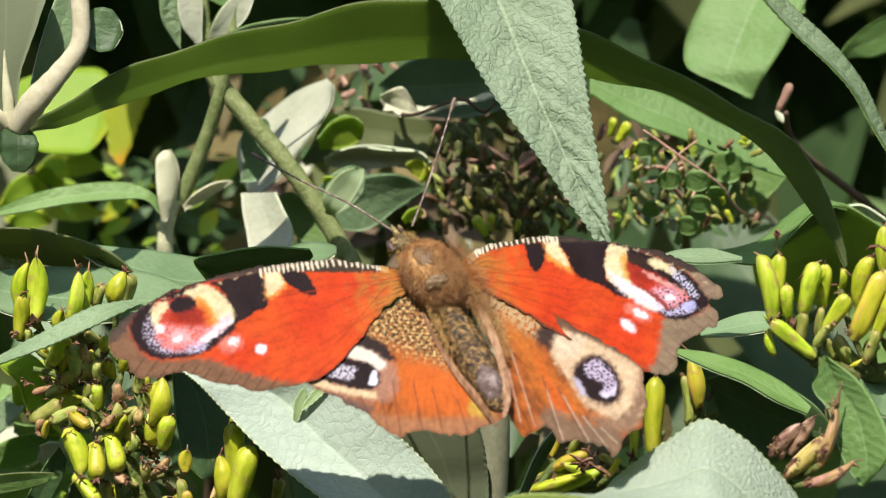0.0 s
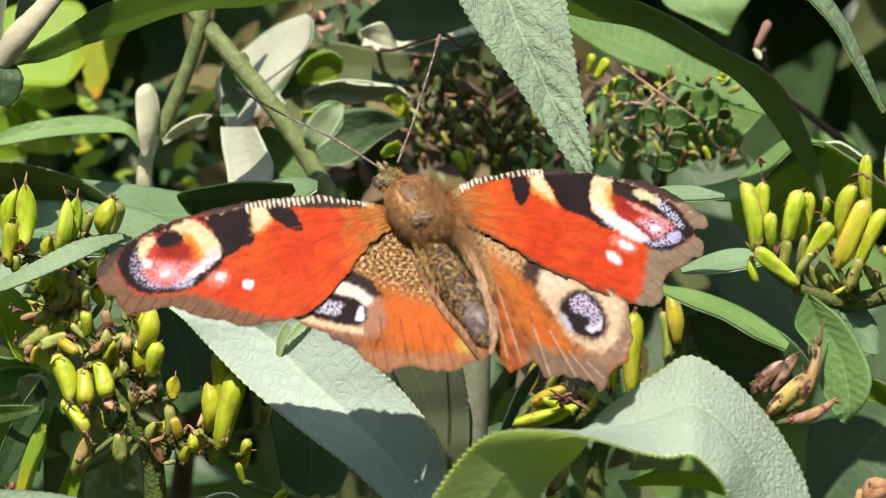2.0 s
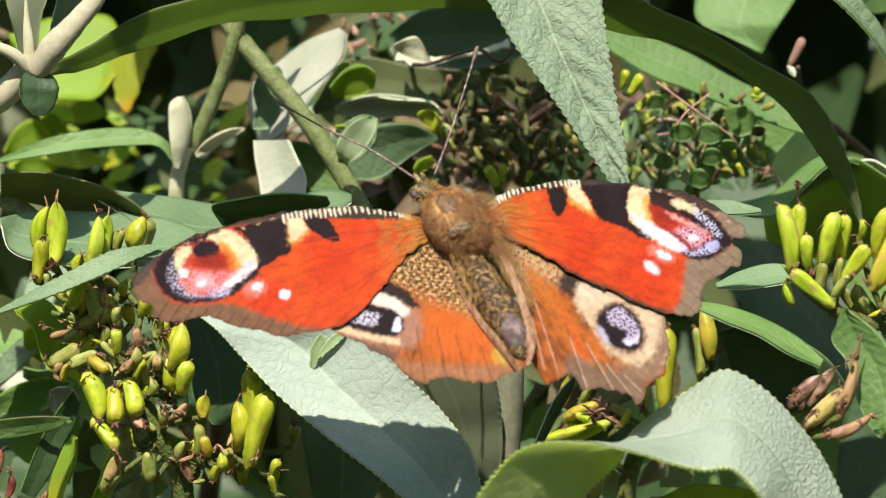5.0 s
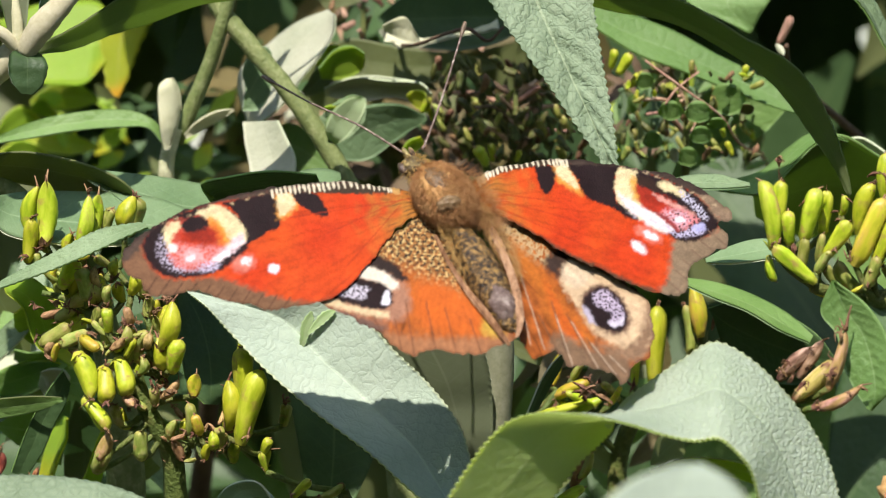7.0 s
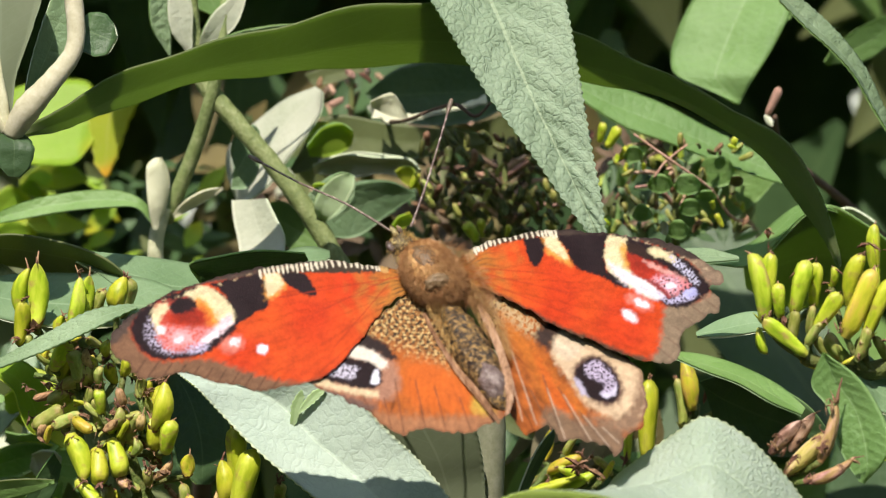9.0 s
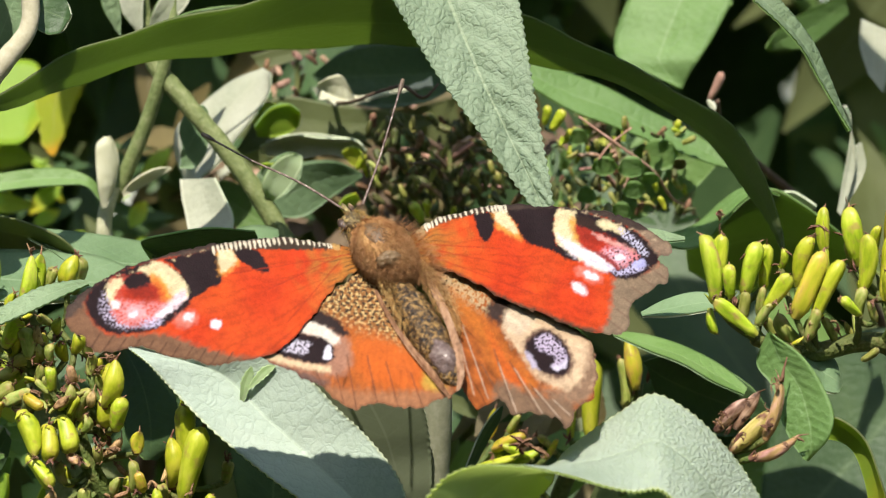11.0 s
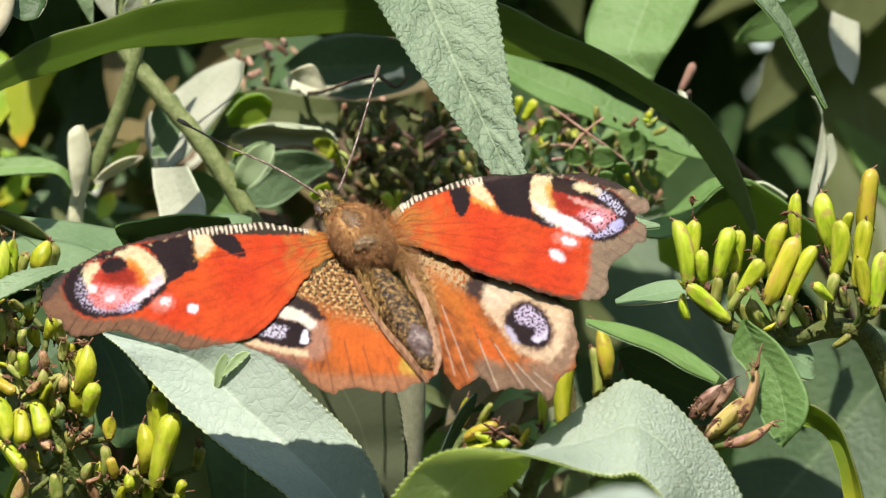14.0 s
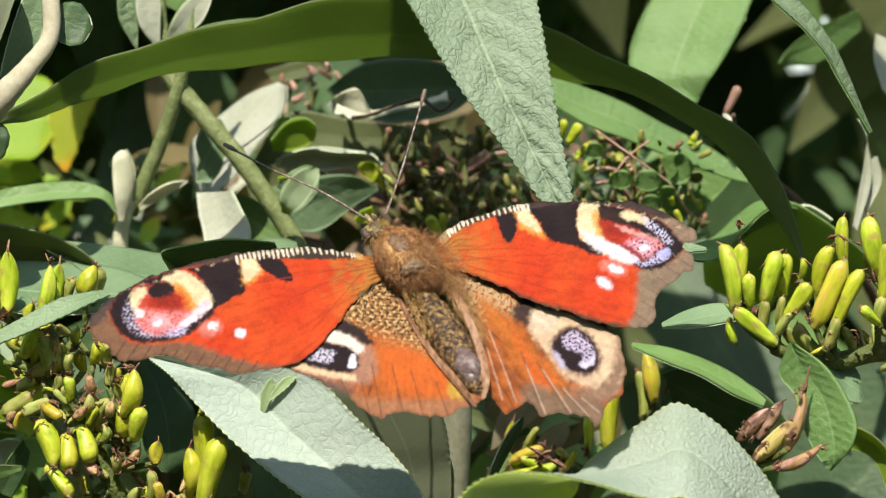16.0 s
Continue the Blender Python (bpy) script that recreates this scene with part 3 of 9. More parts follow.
def husk_mesh(kind):
    """A withered flower, 1 long: a twisted, crumpled brown curl with ragged lobes."""
    while len(HUSK_MESHES) < 6:
        rng = random.Random(70 + len(HUSK_MESHES))
        verts, faces = [], []
        for lobe in range(3):
            way, curl, at = rng.uniform(0, 6.28), rng.uniform(0.8, 2.6), len(verts)
            for i in range(6):
                u = i / 5
                r = (0.05, 0.13, 0.16, 0.12, 0.08, 0.015)[i] * rng.uniform(0.7, 1.3)
                a = curl * u * u
                c = Vector((math.sin(a) * u * 0.6, 0, math.cos(a * 0.7) * u * (1.0 if lobe == 0 else 0.6)))
                for k in range(4):
                    w = k * math.pi / 2 + u * 2
                    p = c + Vector((r * math.cos(w), r * math.sin(w) * rng.uniform(0.4, 1.0), 0.04 * rng.uniform(-1, 1)))
                    p.rotate(Euler((0, 0, way)))
                    verts.append(tuple(p))
            for i in range(5):
                for k in range(4):
                    k2 = (k + 1) % 4
                    faces.append((at + i * 4 + k, at + i * 4 + k2, at + i * 4 + 4 + k2, at + i * 4 + 4 + k))
        me = bpy.data.meshes.new("husk")
        me.from_pydata(verts, [], faces)
        me.materials.append(HUSK)
        HUSK_MESHES.append(me)
    return HUSK_MESHES[kind % 6]


def husk(parent, base, tip, fat=1.0, kind=0, turn=0.0):
    p, q = Vector(base), Vector(tip)
    ob = new("husk", husk_mesh(kind))
    ob.parent = parent
    d = q - p
    ln = d.length * MM
    ob.matrix_basis = Matrix.LocRotScale(p * MM - Vector(offset_of(parent)), d.to_track_quat("Z", "Y") @ Euler((0, 0, radians(turn))).to_quaternion(), (ln * fat, ln * fat, ln))
    return ob


# ---- ground and the dense bush behind ----
def ground():
    n, size = 40, 400.0
    verts, faces = [], []
    for i in range(n + 1):
        for j in range(n + 1):
            x, y = ((2 * i / n - 1) ** 3) * size, ((2 * j / n - 1) ** 3) * size
            verts.append((x, y, -1.25 + 0.03 * noise.noise((x * 0.7, y * 0.7, 0))))
    for i in range(n):
        for j in range(n):
            faces.append((i * (n + 1) + j, (i + 1) * (n + 1) + j, (i + 1) * (n + 1) + j + 1, i * (n + 1) + j + 1))
    tagged(mesh_object("ground", verts, faces, [SOIL]), "dark soil below the butterfly bush", "ground", kind="structure")


def scatter(name, count, box, length, mats, label, seed, droop=0.4, parent=None, width=0.28, keep=None):
    """Many small folded leaves in a box (millimetres), joined into one object."""
    rng = random.Random(seed)
    verts, faces, fm, uvs = [], [], [], []
    (x0, x1), (y0, y1), (z0, z1) = box
    made = 0
    while made < count:
        c = Vector((rng.uniform(x0, x1), rng.uniform(y0, y1), rng.uniform(z0, z1)))
        if keep and not keep(c):
            continue
        made += 1
        ln = length * rng.uniform(0.6, 1.3)
        d = Vector((rng.uniform(-1, 1), rng.uniform(-0.7, 0.5), rng.uniform(-1, 0.6) - droop)).normalized()
        s = d.cross(Vector((rng.uniform(-0.5, 0.5), -1, rng.uniform(0.2, 1.2)))).normalized()
        up = s.cross(d).normalized()
        w = ln * width * rng.uniform(0.7, 1.2) / 2
        base, mi = len(verts), rng.randrange(len(mats))
        sag = rng.uniform(0.02, 0.16)
        steps = ((0, 0.12), (0.2, 0.75), (0.45, 1.0), (0.7, 0.75), (0.88, 0.36), (1, 0.02))
        for u, f in steps:
            m = c + d * ln * (u - 0.5) - Vector((0, 0, 1)) * ln * sag * u * u
            for k in (-1, -0.5, 0, 0.5, 1):
                p = m + s * w * f * k + up * w * f * 0.25 * abs(k)
                verts.append(tuple(x * MM for x in p))
                uvs.append((u, (k + 1) / 2))
        for i in range(len(steps) - 1):
            for k in range(4):
                q = base + i * 5 + k
                faces.append((q, q + 5, q + 6, q + 1))
                fm.append(mi)
    return tagged(mesh_object(name, verts, faces, mats, fm, uvs), label, "foliage", kind="stuff")


ground()
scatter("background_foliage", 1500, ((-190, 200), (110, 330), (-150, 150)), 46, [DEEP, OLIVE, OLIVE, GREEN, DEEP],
        "dense green leaves inside the butterfly bush, many coloured dark for shade", 3)
# leaf mass added above the view to block sun; keep leaves a gap
scatter("canopy_foliage", 1500, ((-200, 220), (70, 330), (62, 240)), 52, [GREEN, OLIVE, BLUEGREEN],
        "unseen green leaves added above the view to shade the bush behind", 4, keep=lambda c: c.y > 105 or not -5 < c.x < 62)
scatter("far_foliage", 1800, ((-900, 900), (340, 700), (-1200, 700)), 150, [GREEN, DEEP, OLIVE, OLIVE],
        "deep shaded hedge foliage behind the butterfly bush", 5, width=0.4)
# hedges added behind the camera and beside the view; they only alter the light
scatter("garden_hedge", 1500, ((-4200, 4200), (-4600, -2600), (-1200, 1500)), 420, [DEEP, OLIVE, DEEP, GREEN],
        "unseen green hedge added behind the camera", 6, width=0.5)
for side in (-1, 1):
    scatter("side_hedge", 500, (tuple(sorted((side * 1500, side * 2300))), (-2400, 600), (-1200, 1000)), 360, [DEEP, OLIVE, DEEP],
            "unseen dark green shrubs added beside the view", 8 + side, width=0.5)


# ---- butterfly ----
AXIS = Vector((-0.43, 0.62, 0.655)).normalized()     # from abdomen to head
HINGE = Vector((-0.291, 0.738, 0.608)).normalized()  # the wings turn about this line


def inside(poly, x, z):
    hit = np.zeros(x.shape, bool)
    px, pz = poly[:, 0], poly[:, 1]
    for i in range(len(poly)):
        x1, z1, x2, z2 = px[i - 1], pz[i - 1], px[i], pz[i]
        cond = (z1 > z) != (z2 > z)
        with np.errstate(divide="ignore", invalid="ignore"):
            xi = (x2 - x1) * (z - z1) / (z2 - z1) + x1
        hit ^= cond & (x < xi)
    return hit


def nearest(poly, x, z):
    """Distance to the outline, and the nearest place on it."""
    best = np.full(x.shape, 1e9)
    bx, bz = x.copy(), z.copy()
    for i in range(len(poly)):
        p, q = poly[i - 1], poly[i]
        d = q - p
        t = np.clip(((x - p[0]) * d[0] + (z - p[1]) * d[1]) / (d @ d + 1e-12), 0, 1)
        cx, cz = p[0] + t * d[0], p[1] + t * d[1]
        dist = np.hypot(x - cx, z - cz)
        m = dist < best
        best[m], bx[m], bz[m] = dist[m], cx[m], cz[m]
    return best, bx, bz


def closed_curve(points, per=8):
    p = np.array(points, float)
    out = []
    n = len(p)
    for i in range(n):
        a, b, c, d = p[i - 1], p[i], p[(i + 1) % n], p[(i + 2) % n]
        for k in range(per):
            t = k / per
            out.append(0.5 * (2 * b + (c - a) * t + (2 * a - 5 * b + 4 * c - d) * t * t + (3 * b - a - 3 * c + d) * t ** 3))
    return np.array(out)


def fuzz(x, z, scale, seed):
    """Smooth random field between about -1 and 1."""
    r = np.random.RandomState(seed)
    f = np.zeros(x.shape)
    for k in range(7):
        a, s, ph = r.uniform(0, math.pi), scale * r.uniform(0.6, 1.8), r.uniform(0, 6.28)
        f += np.sin((x * math.cos(a) + z * math.sin(a)) * s + ph + 1.5 * np.sin((x * math.sin(a) - z * math.cos(a)) * s * 0.7 + ph))
    return f / 3.2


def paint(col, x, z, spec, seed):
    """Lay one marking on the wing: a closed shape with a soft, slightly ragged edge; speckle breaks it up."""
    shape, rgb, soft = spec[0], np.array(spec[1]), spec[2]
    speck = spec[3] if len(spec) > 3 else 0.0
    poly = closed_curve(shape, 5)
    lo, hi = poly.min(0) - 1.5, poly.max(0) + 1.5
    near = np.nonzero((x > lo[0]) & (x < hi[0]) & (z > lo[1]) & (z < hi[1]))[0]
    x, z = x[near], z[near]
    step = np.diff(np.vstack([poly, poly[:1]]), axis=0)
    area = abs((poly[:, 0] * step[:, 1] - poly[:, 1] * step[:, 0]).sum()) / 2
    slim = min(1.0, 2 * area / np.linalg.norm(step, axis=1).sum() / 0.35)      # thin marks stay clean
    ragged = (0.05 + 0.10 * soft) * slim
    x2 = x + ragged * fuzz(x, z, 6.0, seed) + 0.05 * slim * fuzz(x, z, 21.0, seed + 20)
    z2 = z + ragged * fuzz(x, z, 6.0, seed + 50) + 0.05 * slim * fuzz(x, z, 21.0, seed + 70)
    d, _, _ = nearest(poly, x2, z2)
    d = np.where(inside(poly, x2, z2), d, -d)
    a = np.clip(d / soft + 0.5, 0, 1)
    a = a * a * (3 - 2 * a)
    if speck:
        a = a * np.clip(0.5 + 2.2 * (0.5 - speck) * 0.5 + 1.7 * fuzz(x, z, 12.0, seed + 9), 0, 1)
    col[near] = col[near] * (1 - a[:, None]) + rgb * a[:, None]


def wing(name, outline, slope, offset, base_paint, marks, parent, label, step=0.07, bow=0.0, ragged=0.10):
    """A wing sheet over its outline (x, z, in millimetres), leaning by slope, with its pattern as a colour layer."""
    p, q = slope
    poly = closed_curve(outline, 8)
    poly = poly + ragged * np.stack([fuzz(poly[:, 0], poly[:, 1], 3.0, 1), fuzz(poly[:, 0], poly[:, 1], 3.0, 2)], 1)
    poly = poly + 0.07 * np.stack([fuzz(poly[:, 0], poly[:, 1], 11.0, 5), fuzz(poly[:, 0], poly[:, 1], 11.0, 6)], 1)
    lo, hi = poly.min(0) - step, poly.max(0) + step
    xs, zs = np.arange(lo[0], hi[0] + step, step), np.arange(lo[1], hi[1] + step, step)
    X, Z = np.meshgrid(xs, zs, indexing="ij")
    shape = X.shape
    x, z = X.ravel(), Z.ravel()
    ins = inside(poly, x, z)
    dist, bx, bz = nearest(poly, x, z)
    ins2 = ins.reshape(shape)
    keep = ins2[:-1, :-1] | ins2[1:, :-1] | ins2[:-1, 1:] | ins2[1:, 1:]
    x, z = np.where(ins, x, bx), np.where(ins, z, bz)
    idx = np.arange(len(x)).reshape(shape)
    quads = np.stack([idx[:-1, :-1][keep], idx[1:, :-1][keep], idx[1:, 1:][keep], idx[:-1, 1:][keep]], 1)
    used = np.unique(quads)
    remap = np.full(len(x), -1)
    remap[used] = np.arange(len(used))
    quads, x, z = remap[quads], x[used], z[used]
    col = base_paint(x, z)
    for i, m in enumerate(marks):
        paint(col, x, z, m, 11 * i + 3)
    col *= (1 + 0.07 * fuzz(x, z, 24.0, 88) + 0.07 * fuzz(x, z, 2.2, 89) + 0.05 * fuzz(x, z, 6.0, 90))[:, None]
    hair = np.arctan2(z, x)
    far = np.hypot(x, z)
    col *= (1 - 0.13 * np.clip(0.5 + np.sin(hair * 110 + 3 * fuzz(x, z, 1.6, 51)) + fuzz(x, z, 5.0, 52), 0, 1) * np.clip((far - 6) / 6, 0, 1))[:, None]
    rim, _, _ = nearest(poly, x, z)
    col *= (0.56 + 0.34 * np.clip(rim / 0.25, 0, 1))[:, None]
    r = np.hypot(x, z)
    y = p * x + q * z + offset + bow * (r / 28.0) ** 2 + 0.05 * fuzz(x, z, 1.2, 77)
    v = np.stack([x, y, z], 1) * MM
    n = len(v)
    back = v + np.array((0, 0.09 * MM, 0))
    faces = np.vstack([quads, quads[:, ::-1] + n])
    me = bpy.data.meshes.new(name)
    me.from_pydata(np.vstack([v, back]).tolist(), [], faces.tolist())
    me.materials.append(WING)
    me.materials.append(WING_UNDER)
    me.polygons.foreach_set("material_index", [0] * len(quads) + [1] * len(quads))
    me.polygons.foreach_set("use_smooth", [True] * len(faces))
    layer = me.color_attributes.new("pattern", "FLOAT_COLOR", "POINT")
    rgba = np.ones((2 * n, 4), np.float32)
    rgba[:n, :3] = np.clip(col, 0, 1)
    rgba[n:, :3] = 0.05
    layer.data.foreach_set("color", rgba.ravel())
    me.update()
    ob = new(name, me)
    ob.parent = parent
    return tagged(ob, label)


RED, BLACK, CREAM = (0.56, 0.046, 0.007), (0.016, 0.007, 0.008), (0.70, 0.58, 0.34)
BROWN, WHITE, AMBER = (0.185, 0.092, 0.048), (0.84, 0.79, 0.86), (0.68, 0.33, 0.055)


def blend(a, b, t):
    t = np.clip(t, 0, 1)[:, None]
    return np.array(a) * (1 - t) + np.array(b) * t


def fore_base(x, z):
    c = blend(RED, (0.60, 0.072, 0.009), 0.5 + 0.6 * fuzz(x, z, 0.5, 4))
    c = c * blend((0.86, 0.80, 0.85), (1, 1, 1), 0.6 + 0.5 * fuzz(x * 0.5, z, 2.4, 14))
    r = np.hypot(x, z)
    root = np.clip((8.2 - r) / 4.6 + 0.25 * fuzz(x, z, 3.0, 62), 0, 1)[:, None]
    c = c * (1 - root) + np.array((0.40, 0.155, 0.026)) * root
    ang = np.arctan2(z, np.abs(x))
    hair = np.clip(1.5 * np.sin(ang * 55 + 2.5 * fuzz(x, z, 1.5, 63)) - 0.35, 0, 1) * np.clip((7.0 - r) / 3.5, 0, 1) * np.clip(0.5 + fuzz(x, z, 3.0, 64), 0, 1)
    c = c * (1 - 0.8 * hair[:, None]) + np.array((0.06, 0.035, 0.018)) * 0.8 * hair[:, None]
    vein = np.exp(-((((ang * 6.5 + 0.05 * np.sin(0.6 * r)) % 1.0) - 0.5) * r / 6.5 / 0.10) ** 2)
    return c * (1 - 0.16 * vein)[:, None]


def hind_base(x, z):
    r = np.hypot(x, z)
    c = blend((0.27, 0.115, 0.032), (0.40, 0.105, 0.018), (r - 6.5) / 4.0)
    c = c * (1 + 0.18 * fuzz(x, z, 4.0, 21))[:, None]
    near_root = np.clip((9.5 - r) / 2.6, 0, 1)
    speck = np.clip(2.4 * fuzz(x, z, 11.0, 31) + 0.1, 0, 1) * near_root
    c = c * (1 - speck[:, None]) + np.array((0.58, 0.40, 0.17)) * speck[:, None]
    dark = np.clip(2.6 * fuzz(x, z, 11.0, 35) - 0.15, 0, 1) * np.clip((8.8 - r) / 2.6, 0, 1)
    c = c * (1 - dark[:, None]) + np.array((0.05, 0.03, 0.016)) * dark[:, None]
    ang = np.arctan2(-z, x)
    fan = np.clip((r - 8.0) / 5.0, 0, 1) * (0.5 + 0.5 * np.sin(ang * 70 + 2.5 * fuzz(x, z, 2.0, 41)))
    line = np.exp(-((((ang * 4.6 + 0.04 * np.sin(r)) % 1.0) - 0.5) * r / 4.6 / 0.09) ** 2) * np.clip((r - 7.5) / 2, 0, 1)
    return c * (1 - 0.42 * fan)[:, None] * (1 - 0.45 * line)[:, None]


def streak(a, b, rgb, wide=0.05, soft=0.14):
    """A thin straight vein from a to b."""
    d = np.array(b) - np.array(a)
    n = np.array((-d[1], d[0])) / np.linalg.norm(d) * wide
    m = (np.array(a) + np.array(b)) / 2
    return ([tuple(np.array(a) - n), tuple(m - n), tuple(np.array(b) - n), tuple(np.array(b) + n), tuple(m + n), tuple(np.array(a) + n)], rgb, soft)


butterfly = thing("butterfly", "peacock butterfly basking with red wings spread, four large eyespots", "butterfly")

LEFT, RIGHT = (0.05, 1.00), (0.30, 1.10)
fore_left_outline = [(-1.39, -0.01), (-3.04, 0.68), (-5.09, 1.09), (-7.13, 1.44), (-9.45, 1.62), (-11.76, 1.50), (-14.05, 1.22), (-16.33, 0.88), (-18.59, 0.42), (-20.84, -0.21), (-23.08, -0.90), (-24.72, -1.69), (-26.34, -2.72), (-27.60, -3.74), (-28.39, -4.92), (-28.45, -5.88), (-27.74, -6.72), (-26.79, -7.11), (-26.01, -8.06), (-25.04, -8.62), (-23.21, -8.34), (-21.70, -8.07), (-19.97, -8.51), (-18.44, -9.13), (-16.75, -9.13), (-15.22, -9.80), (-14.22, -9.63), (-11.54, -9.25), (-9.34, -8.48), (-7.63, -6.92), (-6.03, -5.13), (-4.67, -3.10), (-2.91, -1.73), (-1.46, -1.05)]
IVORY = (0.72, 0.64, 0.48)
fore_left_marks = []
fore_left_marks.append(([(-28.71, -4.96), (-27.85, -3.66), (-26.60, -4.61), (-25.99, -5.75), (-24.89, -6.74), (-23.27, -7.09), (-20.79, -6.94), (-18.77, -7.14), (-16.71, -7.92), (-14.16, -8.66), (-11.14, -9.05), (-9.67, -8.71), (-11.07, -10.27), (-14.93, -11.71), (-23.94, -10.50), (-27.62, -8.31)], BROWN, 0.7))
fore_left_marks.append(([(-28.67, -5.36), (-28.02, -3.46), (-26.63, -2.26), (-24.82, -1.15), (-22.63, -0.24), (-19.88, 0.27), (-17.37, 0.68), (-15.75, 0.89), (-15.72, 0.38), (-17.82, -0.03), (-20.09, -0.34), (-22.31, -0.95), (-24.74, -2.06), (-26.05, -3.06), (-27.02, -4.46), (-27.82, -5.36)], (0.075, 0.048, 0.036), 0.5))
fore_left_marks.append(([(-24.77, -1.76), (-25.94, -2.61), (-26.73, -3.86), (-26.34, -5.26), (-25.22, -6.44), (-23.77, -6.99), (-22.04, -6.89), (-20.07, -6.50), (-18.65, -5.61), (-17.49, -4.36), (-17.31, -3.36), (-18.19, -1.86), (-19.79, -0.84), (-21.33, -0.59), (-23.06, -1.10)], BLACK, 0.35))
fore_left_marks.append(([(-18.83, -0.13), (-17.48, 0.17), (-15.06, 0.48), (-14.73, -0.59), (-14.76, -2.36), (-16.07, -3.16), (-17.61, -4.06), (-17.81, -2.86), (-18.30, -1.75), (-19.18, -0.84), (-20.03, -0.39)], BLACK, 0.22))
fore_left_marks.append(([(-24.73, -2.11), (-23.24, -1.86), (-21.16, -1.45), (-19.62, -2.86), (-19.15, -3.76), (-19.59, -4.46), (-20.16, -5.46), (-21.35, -6.15), (-23.09, -6.25), (-24.28, -5.36), (-24.57, -3.86)], (0.52, 0.075, 0.045), 0.5))
fore_left_marks.append(([(-22.28, -1.30), (-21.32, -0.74), (-20.58, -0.54), (-19.53, -0.95), (-18.44, -1.86), (-17.59, -3.11), (-17.78, -3.91), (-18.54, -3.86), (-19.32, -3.56), (-19.72, -2.96), (-20.28, -2.26), (-21.23, -1.81), (-21.76, -1.55)], CREAM, 0.35))
fore_left_marks.append(([(-17.69, -3.66), (-18.15, -4.26), (-19.10, -4.96), (-20.39, -5.76), (-20.62, -5.36), (-19.74, -4.46), (-19.05, -3.71), (-18.20, -3.06)], (0.74, 0.56, 0.60), 0.5))
fore_left_marks.append(([(-21.15, -1.50), (-20.31, -1.86), (-19.53, -2.76), (-19.05, -3.76), (-19.53, -4.06), (-20.29, -3.36), (-20.98, -2.36)], AMBER, 0.8))
fore_left_marks.append(([(-20.93, -1.76), (-20.05, -2.66), (-19.46, -3.66), (-20.05, -3.86), (-20.73, -2.86)], (0.62, 0.14, 0.02), 0.8))
fore_left_marks.append(([(-23.76, -2.86), (-22.88, -3.06), (-21.27, -2.46), (-20.43, -2.86), (-19.97, -3.56), (-20.64, -3.96), (-22.04, -4.06), (-23.27, -3.77)], (0.40, 0.030, 0.010), 0.6))
fore_left_marks.append(([(-23.14, -3.06), (-21.66, -2.66), (-20.62, -3.06), (-20.37, -3.56), (-21.55, -3.86), (-22.59, -3.56)], (0.25, 0.018, 0.007), 0.6))
fore_left_marks.append(([(-23.42, -2.16), (-22.76, -1.66), (-21.86, -1.55), (-21.33, -1.86), (-21.03, -2.36), (-21.75, -2.81), (-22.64, -3.01), (-23.41, -2.76)], BLACK, 0.35))
fore_left_marks.append(([(-24.77, -2.31), (-23.73, -2.06), (-23.63, -2.56), (-24.03, -3.16), (-24.27, -3.86), (-23.76, -4.46), (-23.88, -4.81), (-24.59, -4.21), (-25.03, -3.21)], CREAM, 0.4))
fore_left_marks.append(([(-23.56, -3.96), (-22.28, -4.21), (-20.27, -4.21), (-19.60, -4.41), (-20.32, -5.36), (-21.07, -5.95), (-22.09, -6.30), (-23.26, -6.10), (-23.98, -5.36), (-23.90, -4.61)], (0.64, 0.22, 0.22), 0.6, 0.12))
fore_left_marks.append(([(-21.30, -5.06), (-21.54, -5.52), (-22.19, -5.71), (-22.88, -5.52), (-23.20, -5.06), (-22.97, -4.60), (-22.31, -4.41), (-21.62, -4.60)], (0.70, 0.36, 0.37), 0.7))
fore_left_marks.append(([(-24.44, -4.16), (-23.95, -4.06), (-23.61, -4.46), (-23.88, -4.81), (-24.29, -4.66)], (0.80, 0.70, 0.72), 0.4))
fore_left_marks.append(([(-25.13, -3.26), (-24.54, -4.16), (-24.21, -5.06), (-23.59, -5.75), (-22.45, -6.20), (-21.06, -6.10), (-19.99, -5.71), (-19.86, -6.05), (-21.33, -6.40), (-23.22, -6.54), (-24.35, -6.15), (-25.23, -5.36), (-25.52, -4.36), (-25.39, -3.67)], (0.42, 0.37, 0.48), 0.5, 0.50))
fore_left_marks.append(([(-21.64, -5.75), (-20.50, -5.56), (-19.79, -5.76), (-20.05, -6.25), (-21.33, -6.45)], (0.50, 0.44, 0.60), 0.35, 0.25))
fore_left_marks.append(([(-22.00, -5.11), (-22.04, -5.32), (-22.28, -5.49), (-22.58, -5.53), (-22.77, -5.40), (-22.73, -5.20), (-22.49, -5.03), (-22.19, -4.99)], WHITE, 0.25))
fore_left_marks.append(([(-20.42, -5.36), (-19.48, -4.66), (-18.89, -4.46), (-19.05, -4.96), (-19.81, -5.46)], (0.84, 0.74, 0.80), 0.4))
fore_left_marks.append(([(-16.64, -5.44), (-16.77, -5.99), (-17.40, -6.37), (-18.17, -6.37), (-18.63, -5.97), (-18.51, -5.42), (-17.87, -5.03), (-17.10, -5.04)], (0.66, 0.19, 0.14), 0.7))
fore_left_marks.append(([(-16.99, -5.34), (-17.02, -5.62), (-17.30, -5.83), (-17.67, -5.86), (-17.91, -5.68), (-17.88, -5.40), (-17.60, -5.18), (-17.23, -5.16)], (0.84, 0.70, 0.72), 0.35))
